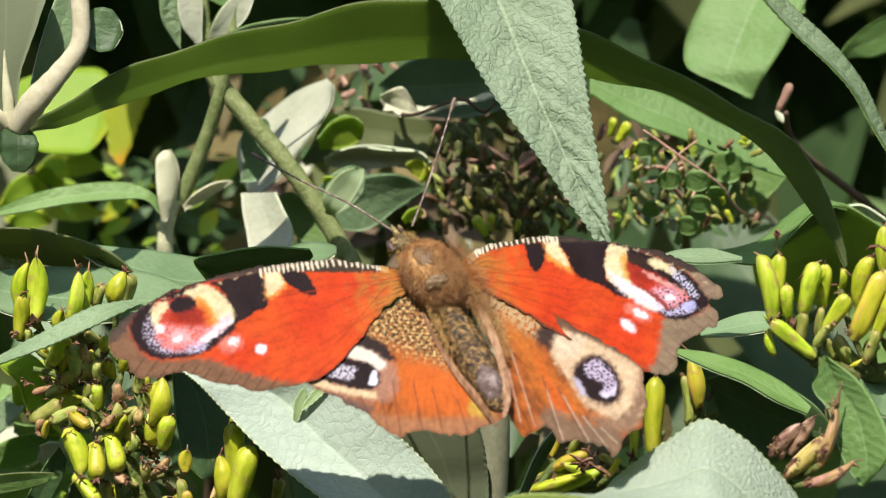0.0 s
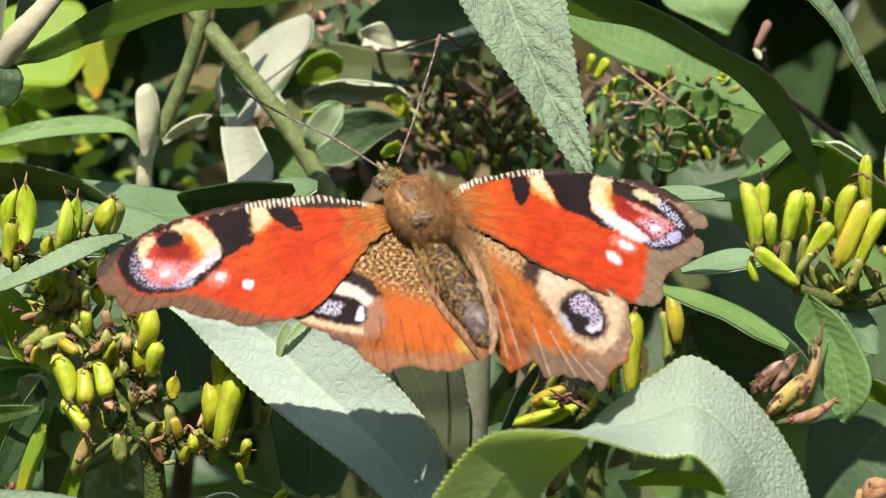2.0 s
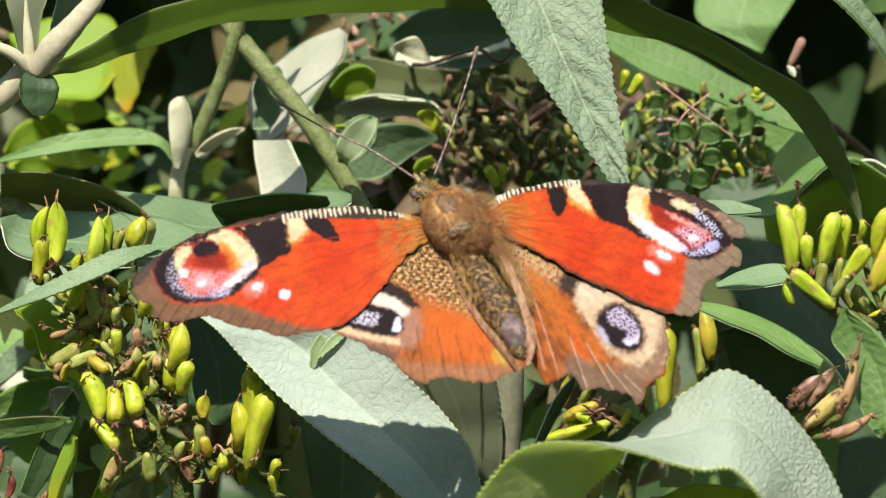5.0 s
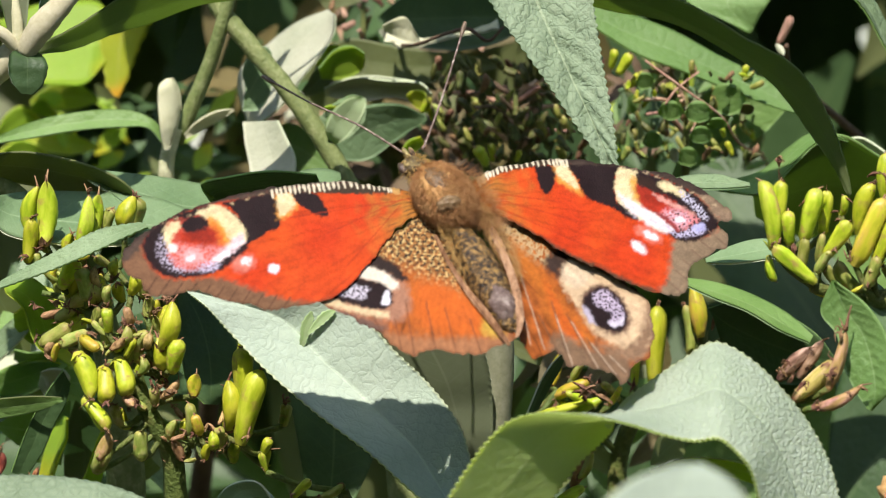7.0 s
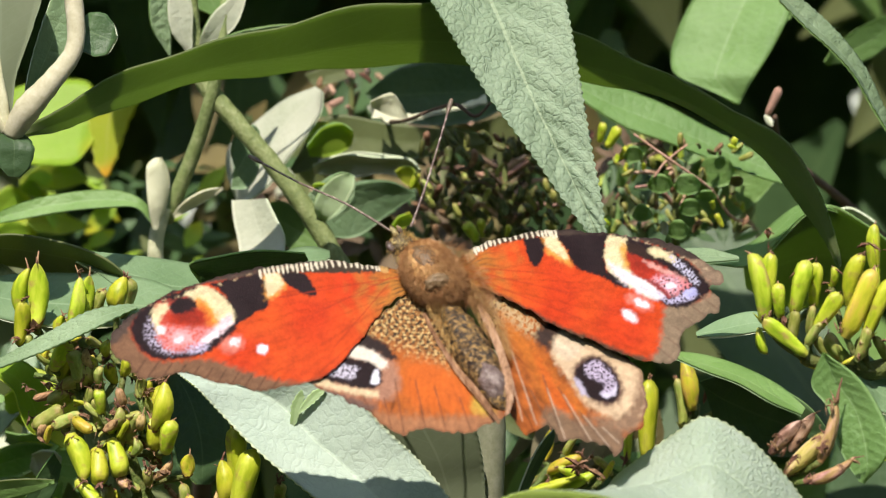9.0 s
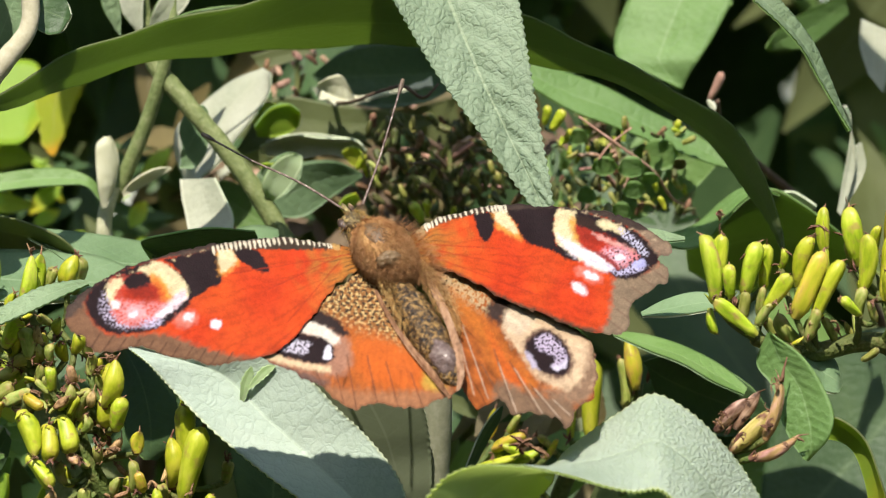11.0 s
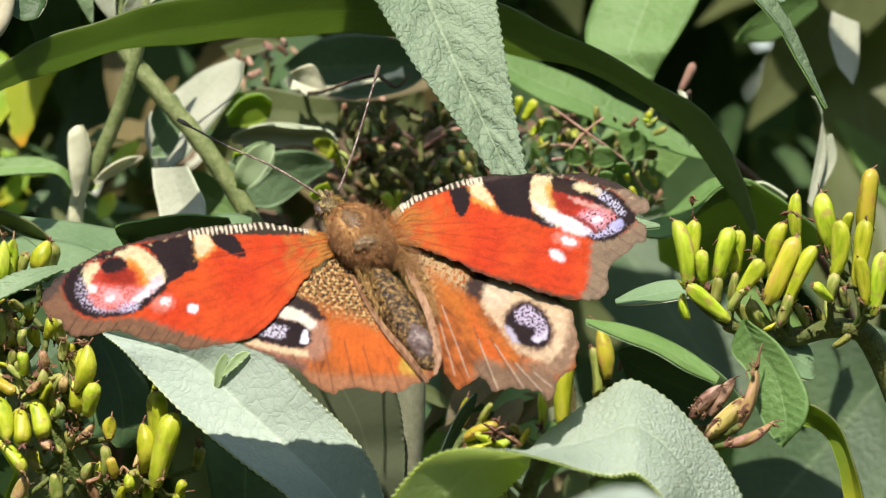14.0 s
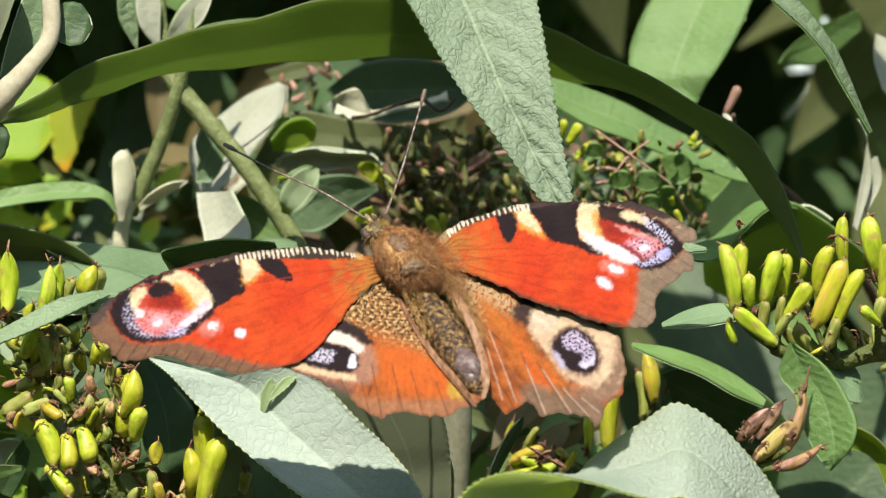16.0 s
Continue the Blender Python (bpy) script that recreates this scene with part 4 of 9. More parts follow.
fore_left_marks.append(([(-14.47, -6.15), (-14.58, -6.45), (-14.91, -6.57), (-15.26, -6.45), (-15.42, -6.15), (-15.30, -5.85), (-14.97, -5.73), (-14.63, -5.85)], (0.80, 0.68, 0.74), 0.3))
fore_left_marks.append(([(-14.64, -6.15), (-14.72, -6.36), (-14.92, -6.45), (-15.14, -6.36), (-15.24, -6.15), (-15.17, -5.94), (-14.96, -5.85), (-14.75, -5.94)], WHITE, 0.25))
fore_left_marks.append(([(-15.13, 0.69), (-13.89, 0.53), (-13.43, -0.23), (-13.20, -0.74), (-13.87, -1.25), (-14.35, -1.75), (-14.86, -1.65), (-15.04, -0.59)], (0.70, 0.30, 0.06), 0.7))
fore_left_marks.append(([(-15.13, 0.69), (-13.94, 0.53), (-13.49, -0.18), (-13.65, -0.84), (-14.37, -1.40), (-14.83, -1.35), (-15.05, -0.43)], CREAM, 0.4))
fore_left_marks.append(([(-13.75, 0.64), (-11.75, 0.59), (-11.15, -0.02), (-10.42, -1.14), (-10.71, -1.55), (-11.64, -1.30), (-12.69, -0.69), (-13.39, -0.13)], BLACK, 0.22))
fore_left_marks.append(([(-15.94, 0.58), (-13.83, 1.15), (-11.80, 1.30), (-9.77, 1.61), (-7.21, 1.56), (-5.14, 1.26), (-3.85, 0.95), (-4.60, 0.59), (-7.66, 0.49), (-11.75, 0.59), (-14.81, 0.53)], (0.045, 0.030, 0.018), 0.25))
fore_left_marks.append(([(-28.13, -3.36), (-26.65, -2.06), (-24.84, -0.95), (-22.65, -0.03), (-19.91, 0.58), (-17.39, 0.99), (-14.86, 1.30), (-14.83, 0.79), (-17.35, 0.48), (-19.86, 0.02), (-22.59, -0.74), (-24.78, -1.66), (-26.43, -2.76), (-27.58, -3.86)], (0.050, 0.032, 0.025), 0.3))
fore_left_marks.append(([(-29.33, -3.86), (-27.76, -2.11), (-24.92, -0.14), (-22.48, 0.88), (-19.98, 1.45), (-16.45, 1.97), (-11.86, 2.33), (-4.66, 1.98), (-4.63, 1.31), (-8.74, 1.51), (-11.79, 1.20), (-14.84, 0.94), (-17.37, 0.68), (-19.88, 0.27), (-22.36, -0.44), (-24.80, -1.45), (-26.61, -2.46), (-27.83, -3.86)], (0.050, 0.032, 0.025), 0.2))
costa = spline([(-15.63, 0.58), (-13.83, 1.05), (-11.79, 1.15), (-9.76, 1.51), (-7.2, 1.46), (-5.14, 1.16), (-4.3, 0.9)], 28)
for k, (cx, cz) in enumerate(costa):
    w, tall = (0.11, 0.13, 0.095)[k % 3], (0.46, 0.52, 0.40)[(k * 2) % 3]
    fore_left_marks.append(([(cx - w, cz + 0.2), (cx + w, cz + 0.2), (cx + w + 0.16, cz - tall), (cx - w * 0.4 + 0.16, cz - tall)], IVORY if k < 25 else (0.52, 0.30, 0.10), 0.12))
for k in range(9):
    cx, cz = -26.6 + 1.25 * k, -2.55 + 0.36 * k + 0.04 * (k % 3)
    fore_left_marks.append(([(cx - 0.2, cz), (cx + 0.15, cz + 0.12), (cx + 0.3, cz - 0.02), (cx, cz - 0.12)], (0.42, 0.31, 0.18), 0.25, 0.2))
for k in range(11):
    xa, za = -25.73 + 11.92 * k / 10, -7.45 - 1.68 * k / 10
    fore_left_marks.append(streak((xa + 0.5, za + 0.5), (xa - 0.5, za - 1.2), (0.085, 0.038, 0.02), 0.05))
for a, b in (((-4.15, -0.13), (-10.84, -3.26)), ((-4.12, -0.70), (-8.38, -5.80)), ((-3.58, -0.01), (-13.26, -1.54))):
    fore_left_marks.append(streak(a, b, (0.34, 0.03, 0.008), 0.03, 0.2))
wing("forewing", fore_left_outline, LEFT, 0.0, fore_base, fore_left_marks, butterfly, "red forewing with a violet eyespot, black and cream patches", bow=-1.0)

hind_left_outline = [(-1.24, -0.70), (-3.45, -2.42), (-5.66, -3.83), (-8.36, -6.08), (-10.50, -8.03), (-11.30, -8.70), (-10.29, -9.36), (-8.78, -10.03), (-7.21, -10.80), (-5.76, -11.35), (-4.58, -12.34), (-3.42, -13.10), (-2.37, -13.70), (-1.44, -13.32), (-0.05, -13.11), (1.64, -13.38), (3.32, -13.44), (4.98, -12.85), (6.08, -12.41), (6.85, -11.81), (6.00, -10.27), (4.37, -8.72), (2.73, -6.10), (1.18, -3.28)]
hind_left_marks = []
hind_left_marks.append(([(-6.62, -5.36), (-4.32, -5.86), (-1.25, -6.85), (1.83, -8.81), (4.91, -11.73), (2.93, -12.21), (-1.06, -11.73), (-3.12, -10.28), (-3.63, -7.84)], (0.44, 0.110, 0.016), 2.2))
hind_left_marks.append(([(-2.12, -7.83), (0.28, -7.59), (2.84, -9.06), (4.90, -11.25), (0.93, -11.73), (-1.86, -10.52)], (0.54, 0.115, 0.014), 1.6))
hind_left_marks.append(([(-12.66, -9.41), (-9.13, -9.89), (-6.08, -11.01), (-4.05, -11.73), (-1.05, -12.02), (3.92, -12.02), (6.15, -11.73), (6.44, -13.65), (-3.94, -14.13), (-13.07, -10.77)], (0.34, 0.145, 0.065), 1.0))
hind_left_marks.append(([(-11.92, -9.21), (-9.15, -9.60), (-6.61, -10.38), (-4.57, -11.25), (-6.04, -11.73), (-9.07, -10.86), (-12.13, -9.89)], (0.15, 0.085, 0.065), 0.8))
hind_left_marks.append(([(-11.21, -8.58), (-10.27, -7.59), (-8.34, -6.11), (-6.35, -5.56), (-4.03, -6.60), (-2.97, -7.83), (-2.74, -9.79), (-4.09, -10.77), (-7.12, -10.18), (-9.66, -9.41)], (0.36, 0.175, 0.110), 0.9))
hind_left_marks.append(([(-11.40, -8.77), (-10.33, -8.28), (-9.19, -8.87), (-7.16, -9.45), (-4.63, -9.89), (-4.91, -10.38), (-7.13, -9.99), (-9.66, -9.41)], (0.66, 0.50, 0.30), 0.4))
hind_left_marks.append(([(-8.42, -6.46), (-6.85, -5.76), (-5.21, -6.26), (-4.17, -6.95), (-3.83, -7.74), (-4.62, -8.03), (-6.02, -7.25), (-7.29, -6.95), (-8.55, -6.95)], (0.72, 0.64, 0.54), 0.35))
hind_left_marks.append(([(-7.12, -5.36), (-6.19, -4.87), (-5.11, -5.21), (-4.02, -5.81), (-3.33, -6.55), (-3.05, -7.19), (-3.86, -7.10), (-5.05, -6.41), (-6.59, -5.86)], (0.025, 0.014, 0.012), 0.5))
hind_left_marks.append(([(-10.44, -8.13), (-9.29, -7.15), (-8.30, -6.85), (-6.78, -7.10), (-5.25, -7.44), (-4.47, -8.08), (-4.22, -9.06), (-4.90, -9.60), (-6.15, -9.60), (-7.67, -9.26), (-9.19, -8.87)], BLACK, 0.3))
hind_left_marks.append(([(-9.83, -8.13), (-9.08, -7.30), (-8.19, -7.10), (-7.25, -7.64), (-6.34, -7.74), (-6.52, -8.18), (-6.79, -8.87), (-7.80, -8.72), (-8.81, -8.48)], (0.56, 0.52, 0.62), 0.25, 0.1))
hind_left_marks.append(([(-5.15, -8.43), (-4.67, -8.03), (-4.49, -8.62), (-4.56, -9.26), (-5.17, -9.21)], (0.78, 0.75, 0.84), 0.22))
hind_left_marks.append(([(3.88, -10.37), (5.14, -11.00), (5.80, -11.73), (4.92, -12.02), (3.71, -11.54)], (0.48, 0.30, 0.05), 0.8))
for a, b in (((-3.08, -9.15), (-2.16, -13.54)), ((-1.27, -9.16), (-0.28, -13.11)), ((0.45, -9.71), (1.52, -13.33)), ((-4.01, -10.53), (-3.31, -13.00)), ((2.63, -10.54), (3.65, -13.23)), ((-5.83, -10.25), (-5.06, -11.90))):
    hind_left_marks.append(streak(a, b, (0.13, 0.05, 0.025), 0.04, 0.2))
wing("hindwing", hind_left_outline, LEFT, 0.35, hind_base, hind_left_marks, butterfly, "orange brown hindwing with a dark eyespot under the forewing")

fore_right_outline = [(1.01, 0.15), (2.47, 1.71), (4.32, 2.76), (6.61, 3.28), (9.49, 3.63), (11.81, 3.63), (14.14, 3.34), (16.48, 3.04), (18.82, 2.63), (21.16, 2.04), (22.91, 1.27), (24.67, 0.04), (26.06, -1.12), (25.82, -1.94), (24.89, -2.16), (25.58, -3.09), (25.75, -4.24), (24.41, -4.69), (23.49, -5.31), (22.45, -5.70), (22.05, -7.06), (21.77, -8.18), (20.74, -8.51), (19.49, -8.33), (17.20, -7.70), (14.33, -6.33), (11.46, -5.02), (8.56, -3.31), (5.65, -1.70), (3.33, -0.83), (1.34, -0.82)]
fore_right_marks = []
fore_right_marks.append(([(21.06, -3.18), (23.49, -3.19), (25.24, -1.64), (22.91, 0.98), (26.71, 0.10), (28.14, -3.10), (26.08, -5.95), (22.63, -6.21), (22.23, -9.02), (19.21, -8.83), (20.16, -7.04), (20.50, -5.12)], (0.235, 0.165, 0.105), 0.9))
fore_right_marks.append(([(16.43, -1.61), (18.49, -1.91), (20.54, -3.24), (21.82, -3.84), (23.37, -3.54), (24.59, -2.72), (24.92, -1.90), (24.32, -0.98), (23.20, 0.26), (21.75, 1.19), (20.09, 1.81), (18.01, 2.74), (16.45, 3.05), (15.51, 1.79), (15.51, 0.24)], BLACK, 0.35))
fore_right_marks.append(([(8.14, 3.01), (9.95, 3.07), (10.06, 2.18), (9.62, 0.84), (9.21, 0.53), (8.79, 0.83), (8.31, 2.02)], BLACK, 0.22))
fore_right_marks.append(([(9.94, 3.43), (11.03, 3.49), (11.46, 2.66), (12.09, 1.57), (12.51, 0.38), (11.58, 0.79), (10.64, 1.36), (10.07, 1.87)], (0.70, 0.28, 0.05), 0.6))
fore_right_marks.append(([(9.94, 3.43), (10.98, 3.49), (11.35, 2.71), (11.88, 1.67), (12.09, 0.95), (11.26, 1.46), (10.22, 2.18)], CREAM, 0.35))
fore_right_marks.append(([(11.14, 3.28), (13.32, 3.35), (15.93, 3.15), (15.46, 1.89), (15.40, 0.75), (15.71, -0.38), (16.53, -1.41), (14.88, -0.59), (13.34, -0.08), (12.51, 0.64), (12.03, 1.78)], BLACK, 0.22))
fore_right_marks.append(([(15.93, 3.10), (16.76, 2.99), (17.54, 2.53), (17.43, 1.69), (17.32, 0.76), (17.78, -0.27), (19.02, -1.09), (20.35, -2.12), (20.65, -2.88), (19.31, -2.78), (17.98, -1.86), (16.54, -0.89), (15.61, 0.13), (15.40, 1.27), (15.56, 2.31)], CREAM, 0.3))
fore_right_marks.append(([(15.71, 0.65), (16.54, 0.14), (17.78, -0.48), (19.02, -1.09), (20.35, -2.12), (20.65, -2.88), (19.31, -2.78), (17.98, -1.86), (16.54, -0.89)], (0.74, 0.64, 0.70), 0.6))
fore_right_marks.append(([(16.91, 2.06), (17.54, 1.80), (17.53, 0.76), (17.89, -0.17), (17.37, -0.07), (17.01, 0.86)], AMBER, 0.7))
fore_right_marks.append(([(17.33, 1.38), (18.26, 1.12), (19.66, 0.40), (20.69, -0.06), (21.30, -0.73), (20.05, -1.40), (18.81, -1.09), (17.88, -0.43)], (0.40, 0.030, 0.012), 0.45))
fore_right_marks.append(([(18.00, 0.97), (19.45, 0.35), (20.06, -0.37), (19.02, -0.58), (18.20, 0.04)], (0.27, 0.020, 0.008), 0.6))
fore_right_marks.append(([(17.44, 2.27), (18.27, 2.11), (19.36, 1.44), (20.23, 0.72), (19.35, 0.66), (18.52, 0.97), (17.64, 1.33)], (0.030, 0.014, 0.010), 0.3))
fore_right_marks.append(([(19.36, 1.60), (20.20, 1.70), (21.23, 1.08), (21.85, 0.67), (21.74, 0.20), (20.70, 0.61), (19.61, 1.03)], CREAM, 0.3))
fore_right_marks.append(([(18.93, 0.56), (20.33, -0.06), (21.88, -0.78), (22.75, -1.39), (22.43, -1.45), (20.99, -0.83), (19.44, 0.04)], (0.62, 0.30, 0.26), 0.4))
fore_right_marks.append(([(19.33, -1.20), (21.10, -0.68), (22.44, -1.24), (23.16, -1.75), (22.41, -2.47), (21.17, -2.78), (20.25, -2.12)], (0.60, 0.20, 0.22), 0.5, 0.05))
fore_right_marks.append(([(19.84, -1.19), (21.09, -0.99), (22.23, -1.50), (22.00, -2.32), (20.97, -2.42)], (0.66, 0.38, 0.46), 0.6, 0.15))
fore_right_marks.append(([(21.44, 0.88), (22.26, 0.36), (23.18, -0.47), (23.99, -1.60), (23.57, -1.90), (22.96, -1.19), (22.14, -0.36), (21.32, 0.46)], (0.50, 0.48, 0.62), 0.35, 0.22))
fore_right_marks.append(([(20.24, -2.42), (21.27, -3.03), (22.41, -2.47), (23.46, -2.21), (23.76, -2.72), (23.02, -3.18), (21.47, -3.39), (20.54, -3.03)], (0.50, 0.46, 0.66), 0.35, 0.12))
fore_right_marks.append(([(22.42, -2.42), (23.46, -2.16), (23.65, -2.62), (22.92, -3.03)], (0.40, 0.40, 0.68), 0.35))
fore_right_marks.append(([(19.02, -1.09), (20.36, -1.71), (21.27, -2.73), (21.06, -2.88), (20.14, -2.01)], (0.24, 0.03, 0.03), 0.3))
fore_right_marks.append(([(21.86, -1.93), (21.67, -2.07), (21.32, -2.05), (21.01, -1.89), (20.92, -1.68), (21.11, -1.54), (21.46, -1.56), (21.78, -1.72)], WHITE, 0.25))
fore_right_marks.append(([(19.66, -3.70), (19.12, -3.87), (18.21, -3.58), (17.46, -3.00), (17.30, -2.47), (17.84, -2.30), (18.75, -2.59), (19.50, -3.17)], (0.66, 0.18, 0.13), 0.6))
fore_right_marks.append(([(19.36, -3.54), (19.06, -3.63), (18.54, -3.46), (18.10, -3.13), (18.01, -2.83), (18.31, -2.74), (18.83, -2.92), (19.27, -3.25)], (0.82, 0.68, 0.72), 0.35))
fore_right_marks.append(([(18.28, -4.78), (17.89, -4.86), (17.33, -4.59), (16.92, -4.12), (16.91, -3.72), (17.31, -3.64), (17.87, -3.91), (18.27, -4.38)], (0.76, 0.50, 0.50), 0.4))
fore_right_marks.append(([(18.12, -4.65), (17.84, -4.69), (17.42, -4.47), (17.10, -4.12), (17.07, -3.85), (17.35, -3.81), (17.77, -4.03), (18.09, -4.38)], WHITE, 0.25))
fore_right_marks.append(([(2.77, 1.74), (3.51, 2.67), (5.55, 3.52), (8.13, 3.84), (11.24, 3.81), (11.04, 3.23), (8.14, 3.01), (5.57, 2.58), (3.79, 1.95)], (0.050, 0.032, 0.020), 0.25))
fore_right_marks.append(([(5.65, -1.64), (8.55, -3.14), (11.45, -4.80), (14.33, -6.05), (17.20, -7.42), (19.20, -7.94), (17.78, -8.26), (14.34, -6.78), (8.57, -3.76)], (0.10, 0.05, 0.025), 0.5))
fore_right_marks.append(([(10.98, 3.86), (13.32, 3.87), (15.93, 3.67), (18.54, 3.16), (21.14, 2.12), (23.21, 0.99), (22.79, 0.78), (20.93, 1.60), (18.53, 2.43), (15.93, 2.99), (13.32, 3.19), (11.14, 3.18)], (0.055, 0.036, 0.028), 0.3))
fore_right_marks.append(([(22.44, 1.40), (24.35, 0.16), (26.28, -1.69), (26.05, -2.41), (24.72, -1.70), (23.71, -0.26), (22.68, 0.67)], (0.24, 0.165, 0.11), 0.5))
fore_right_marks.append(([(16.45, 4.15), (19.07, 3.90), (21.68, 2.76), (23.23, 1.72), (23.84, 0.78), (23.20, 0.47), (21.13, 1.39), (19.31, 2.12), (16.97, 2.84)], (0.055, 0.036, 0.028), 0.25))
fore_right_marks.append(([(2.51, 2.00), (4.00, 3.56), (7.59, 4.78), (13.32, 4.92), (19.08, 4.43), (22.21, 3.39), (24.37, 1.04), (23.46, 0.47), (21.40, 1.60), (18.53, 2.64), (15.93, 3.20), (13.32, 3.35), (8.13, 3.53), (5.56, 3.05), (3.53, 2.00)], (0.050, 0.032, 0.025), 0.2))
costa = spline([(3.03, 1.74), (4.03, 2.57), (5.56, 3.2), (7.61, 3.58), (9.68, 3.69), (10.98, 3.54)], 21)
for k, (cx, cz) in enumerate(costa):
    w, tall = (0.12, 0.14, 0.10)[k % 3], (0.50, 0.58, 0.44)[(k * 2) % 3]
    fore_right_marks.append(([(cx - w - 0.1, cz + 0.2), (cx + w - 0.1, cz + 0.2), (cx + w + 0.10, cz - tall), (cx - w * 0.4 + 0.10, cz - tall)], IVORY if k > 2 else (0.42, 0.28, 0.13), 0.12))
for k in range(8):
    cx, cz = 17.2 + 1.05 * k, 2.95 - 0.40 * k - 0.012 * k * k
    fore_right_marks.append(([(cx - 0.25, cz), (cx + 0.2, cz + 0.1), (cx + 0.3, cz - 0.1), (cx, cz - 0.14)], (0.42, 0.31, 0.20), 0.25, 0.2))
for k in range(6):
    xa, za = (24.65, -3.37)[0] * (1 - k / 5) + (20.62, -7.61)[0] * k / 5, (24.65, -3.37)[1] * (1 - k / 5) + (20.62, -7.61)[1] * k / 5
    fore_right_marks.append(streak((xa - 0.6, za + 0.5), (xa + 0.9, za - 0.7), (0.17, 0.10, 0.065), 0.04))
for a, b in (((3.27, 0.44), (11.95, -1.89)), ((3.59, -0.14), (14.30, -4.75)), ((3.26, 0.73), (10.18, -0.16))):
    fore_right_marks.append(streak(a, b, (0.34, 0.03, 0.008), 0.03, 0.2))
fore_right = wing("forewing", fore_right_outline, RIGHT, 0.0, fore_base, fore_right_marks, butterfly, "red forewing with a violet eyespot and a chipped brown tip", bow=-0.6)

hind_right_outline = [(2.73, -0.14), (5.62, -1.01), (8.53, -2.45), (12.02, -4.74), (14.90, -6.34), (16.92, -7.70), (18.35, -8.83), (18.88, -10.94), (18.84, -12.59), (18.18, -13.95), (17.01, -14.48), (16.74, -15.51), (15.97, -16.04), (15.34, -15.17), (13.94, -14.83), (12.26, -14.49), (11.15, -14.48), (10.56, -13.33), (9.17, -13.59), (8.24, -13.91), (7.42, -12.76), (6.59, -11.39), (6.39, -9.19), (5.61, -6.40), (4.01, -3.29)]
hind_right_marks = []
hind_right_marks.append(([(3.95, -1.86), (5.66, -1.98), (8.57, -3.70), (10.03, -5.07), (9.21, -5.86), (6.90, -4.72), (4.86, -3.29)], (0.46, 0.32, 0.17), 0.9, 0.2))
hind_right_marks.append(([(5.97, -3.31), (8.83, -6.30), (11.41, -9.75), (13.44, -11.69), (12.44, -12.91), (10.17, -11.22), (8.35, -7.79), (6.78, -5.31)], (0.46, 0.135, 0.018), 1.4))
hind_right_marks.append(([(9.10, -7.04), (10.90, -9.75), (12.68, -11.94), (11.18, -12.43), (10.16, -10.49)], (0.52, 0.105, 0.014), 1.2))
hind_right_marks.append(([(10.17, -11.71), (11.93, -12.28), (13.95, -13.15), (16.46, -13.62), (17.45, -16.49), (13.96, -16.98), (10.96, -15.08), (9.70, -13.65)], (0.20, 0.120, 0.070), 1.2))
hind_right_marks.append(([(10.85, -5.27), (12.38, -5.36), (14.69, -6.34), (16.99, -7.72), (18.41, -8.95), (18.80, -10.68), (18.58, -12.64), (17.46, -13.61), (15.70, -12.89), (13.69, -11.69), (11.91, -9.25), (10.62, -7.28)], (0.60, 0.43, 0.27), 0.7))
hind_right_marks.append(([(15.96, -8.23), (17.49, -8.96), (17.99, -10.93), (17.37, -12.25), (16.56, -11.67), (16.88, -9.95)], (0.64, 0.46, 0.29), 0.8))
hind_right_marks.append(([(18.41, -8.95), (18.90, -10.68), (18.68, -12.63), (17.46, -14.09), (15.45, -13.62), (13.94, -12.66), (15.96, -12.89), (17.47, -12.15), (18.09, -10.68)], (0.25, 0.15, 0.09), 1.0))
hind_right_marks.append(([(10.60, -5.48), (11.87, -5.46), (13.41, -6.05), (13.11, -7.25), (11.89, -7.76), (10.87, -7.03)], (0.64, 0.50, 0.35), 0.7))
hind_right_marks.append(([(9.22, -5.29), (10.33, -4.37), (11.61, -4.86), (10.86, -5.77), (10.36, -6.78), (9.44, -6.29)], (0.045, 0.026, 0.020), 0.8))
hind_right_marks.append(([(10.84, -4.16), (13.41, -5.35), (16.48, -6.97), (18.51, -8.70), (16.99, -7.82), (13.92, -6.15), (11.10, -4.87)], (0.13, 0.075, 0.045), 0.6))
hind_right_marks.append(([(12.41, -9.00), (13.16, -7.85), (14.44, -7.49), (15.71, -8.23), (16.57, -9.46), (16.87, -10.69), (16.36, -11.58), (15.20, -11.78), (13.94, -11.20), (13.03, -10.23)], (0.11, 0.055, 0.040), 0.7))
hind_right_marks.append(([(12.61, -9.00), (13.32, -8.05), (14.44, -7.74), (15.56, -8.38), (16.37, -9.51), (16.57, -10.69), (16.06, -11.48), (15.20, -11.58), (14.04, -11.10), (13.13, -10.13)], BLACK, 0.3))
hind_right_marks.append(([(13.62, -8.25), (14.54, -7.94), (15.46, -8.63), (16.17, -9.61), (16.26, -10.60), (15.56, -10.99), (14.85, -10.80), (15.25, -10.11), (14.24, -9.53), (13.53, -9.04)], (0.50, 0.42, 0.56), 0.3, 0.02))
hind_right_marks.append(([(12.62, -9.39), (13.02, -9.54), (13.63, -10.61), (13.84, -11.00), (13.33, -10.81), (12.82, -10.13)], (0.46, 0.41, 0.52), 0.3))
hind_right_marks.append(([(14.85, -10.70), (15.66, -10.70), (16.27, -10.20), (16.16, -10.89), (15.35, -11.19)], (0.66, 0.61, 0.74), 0.25))
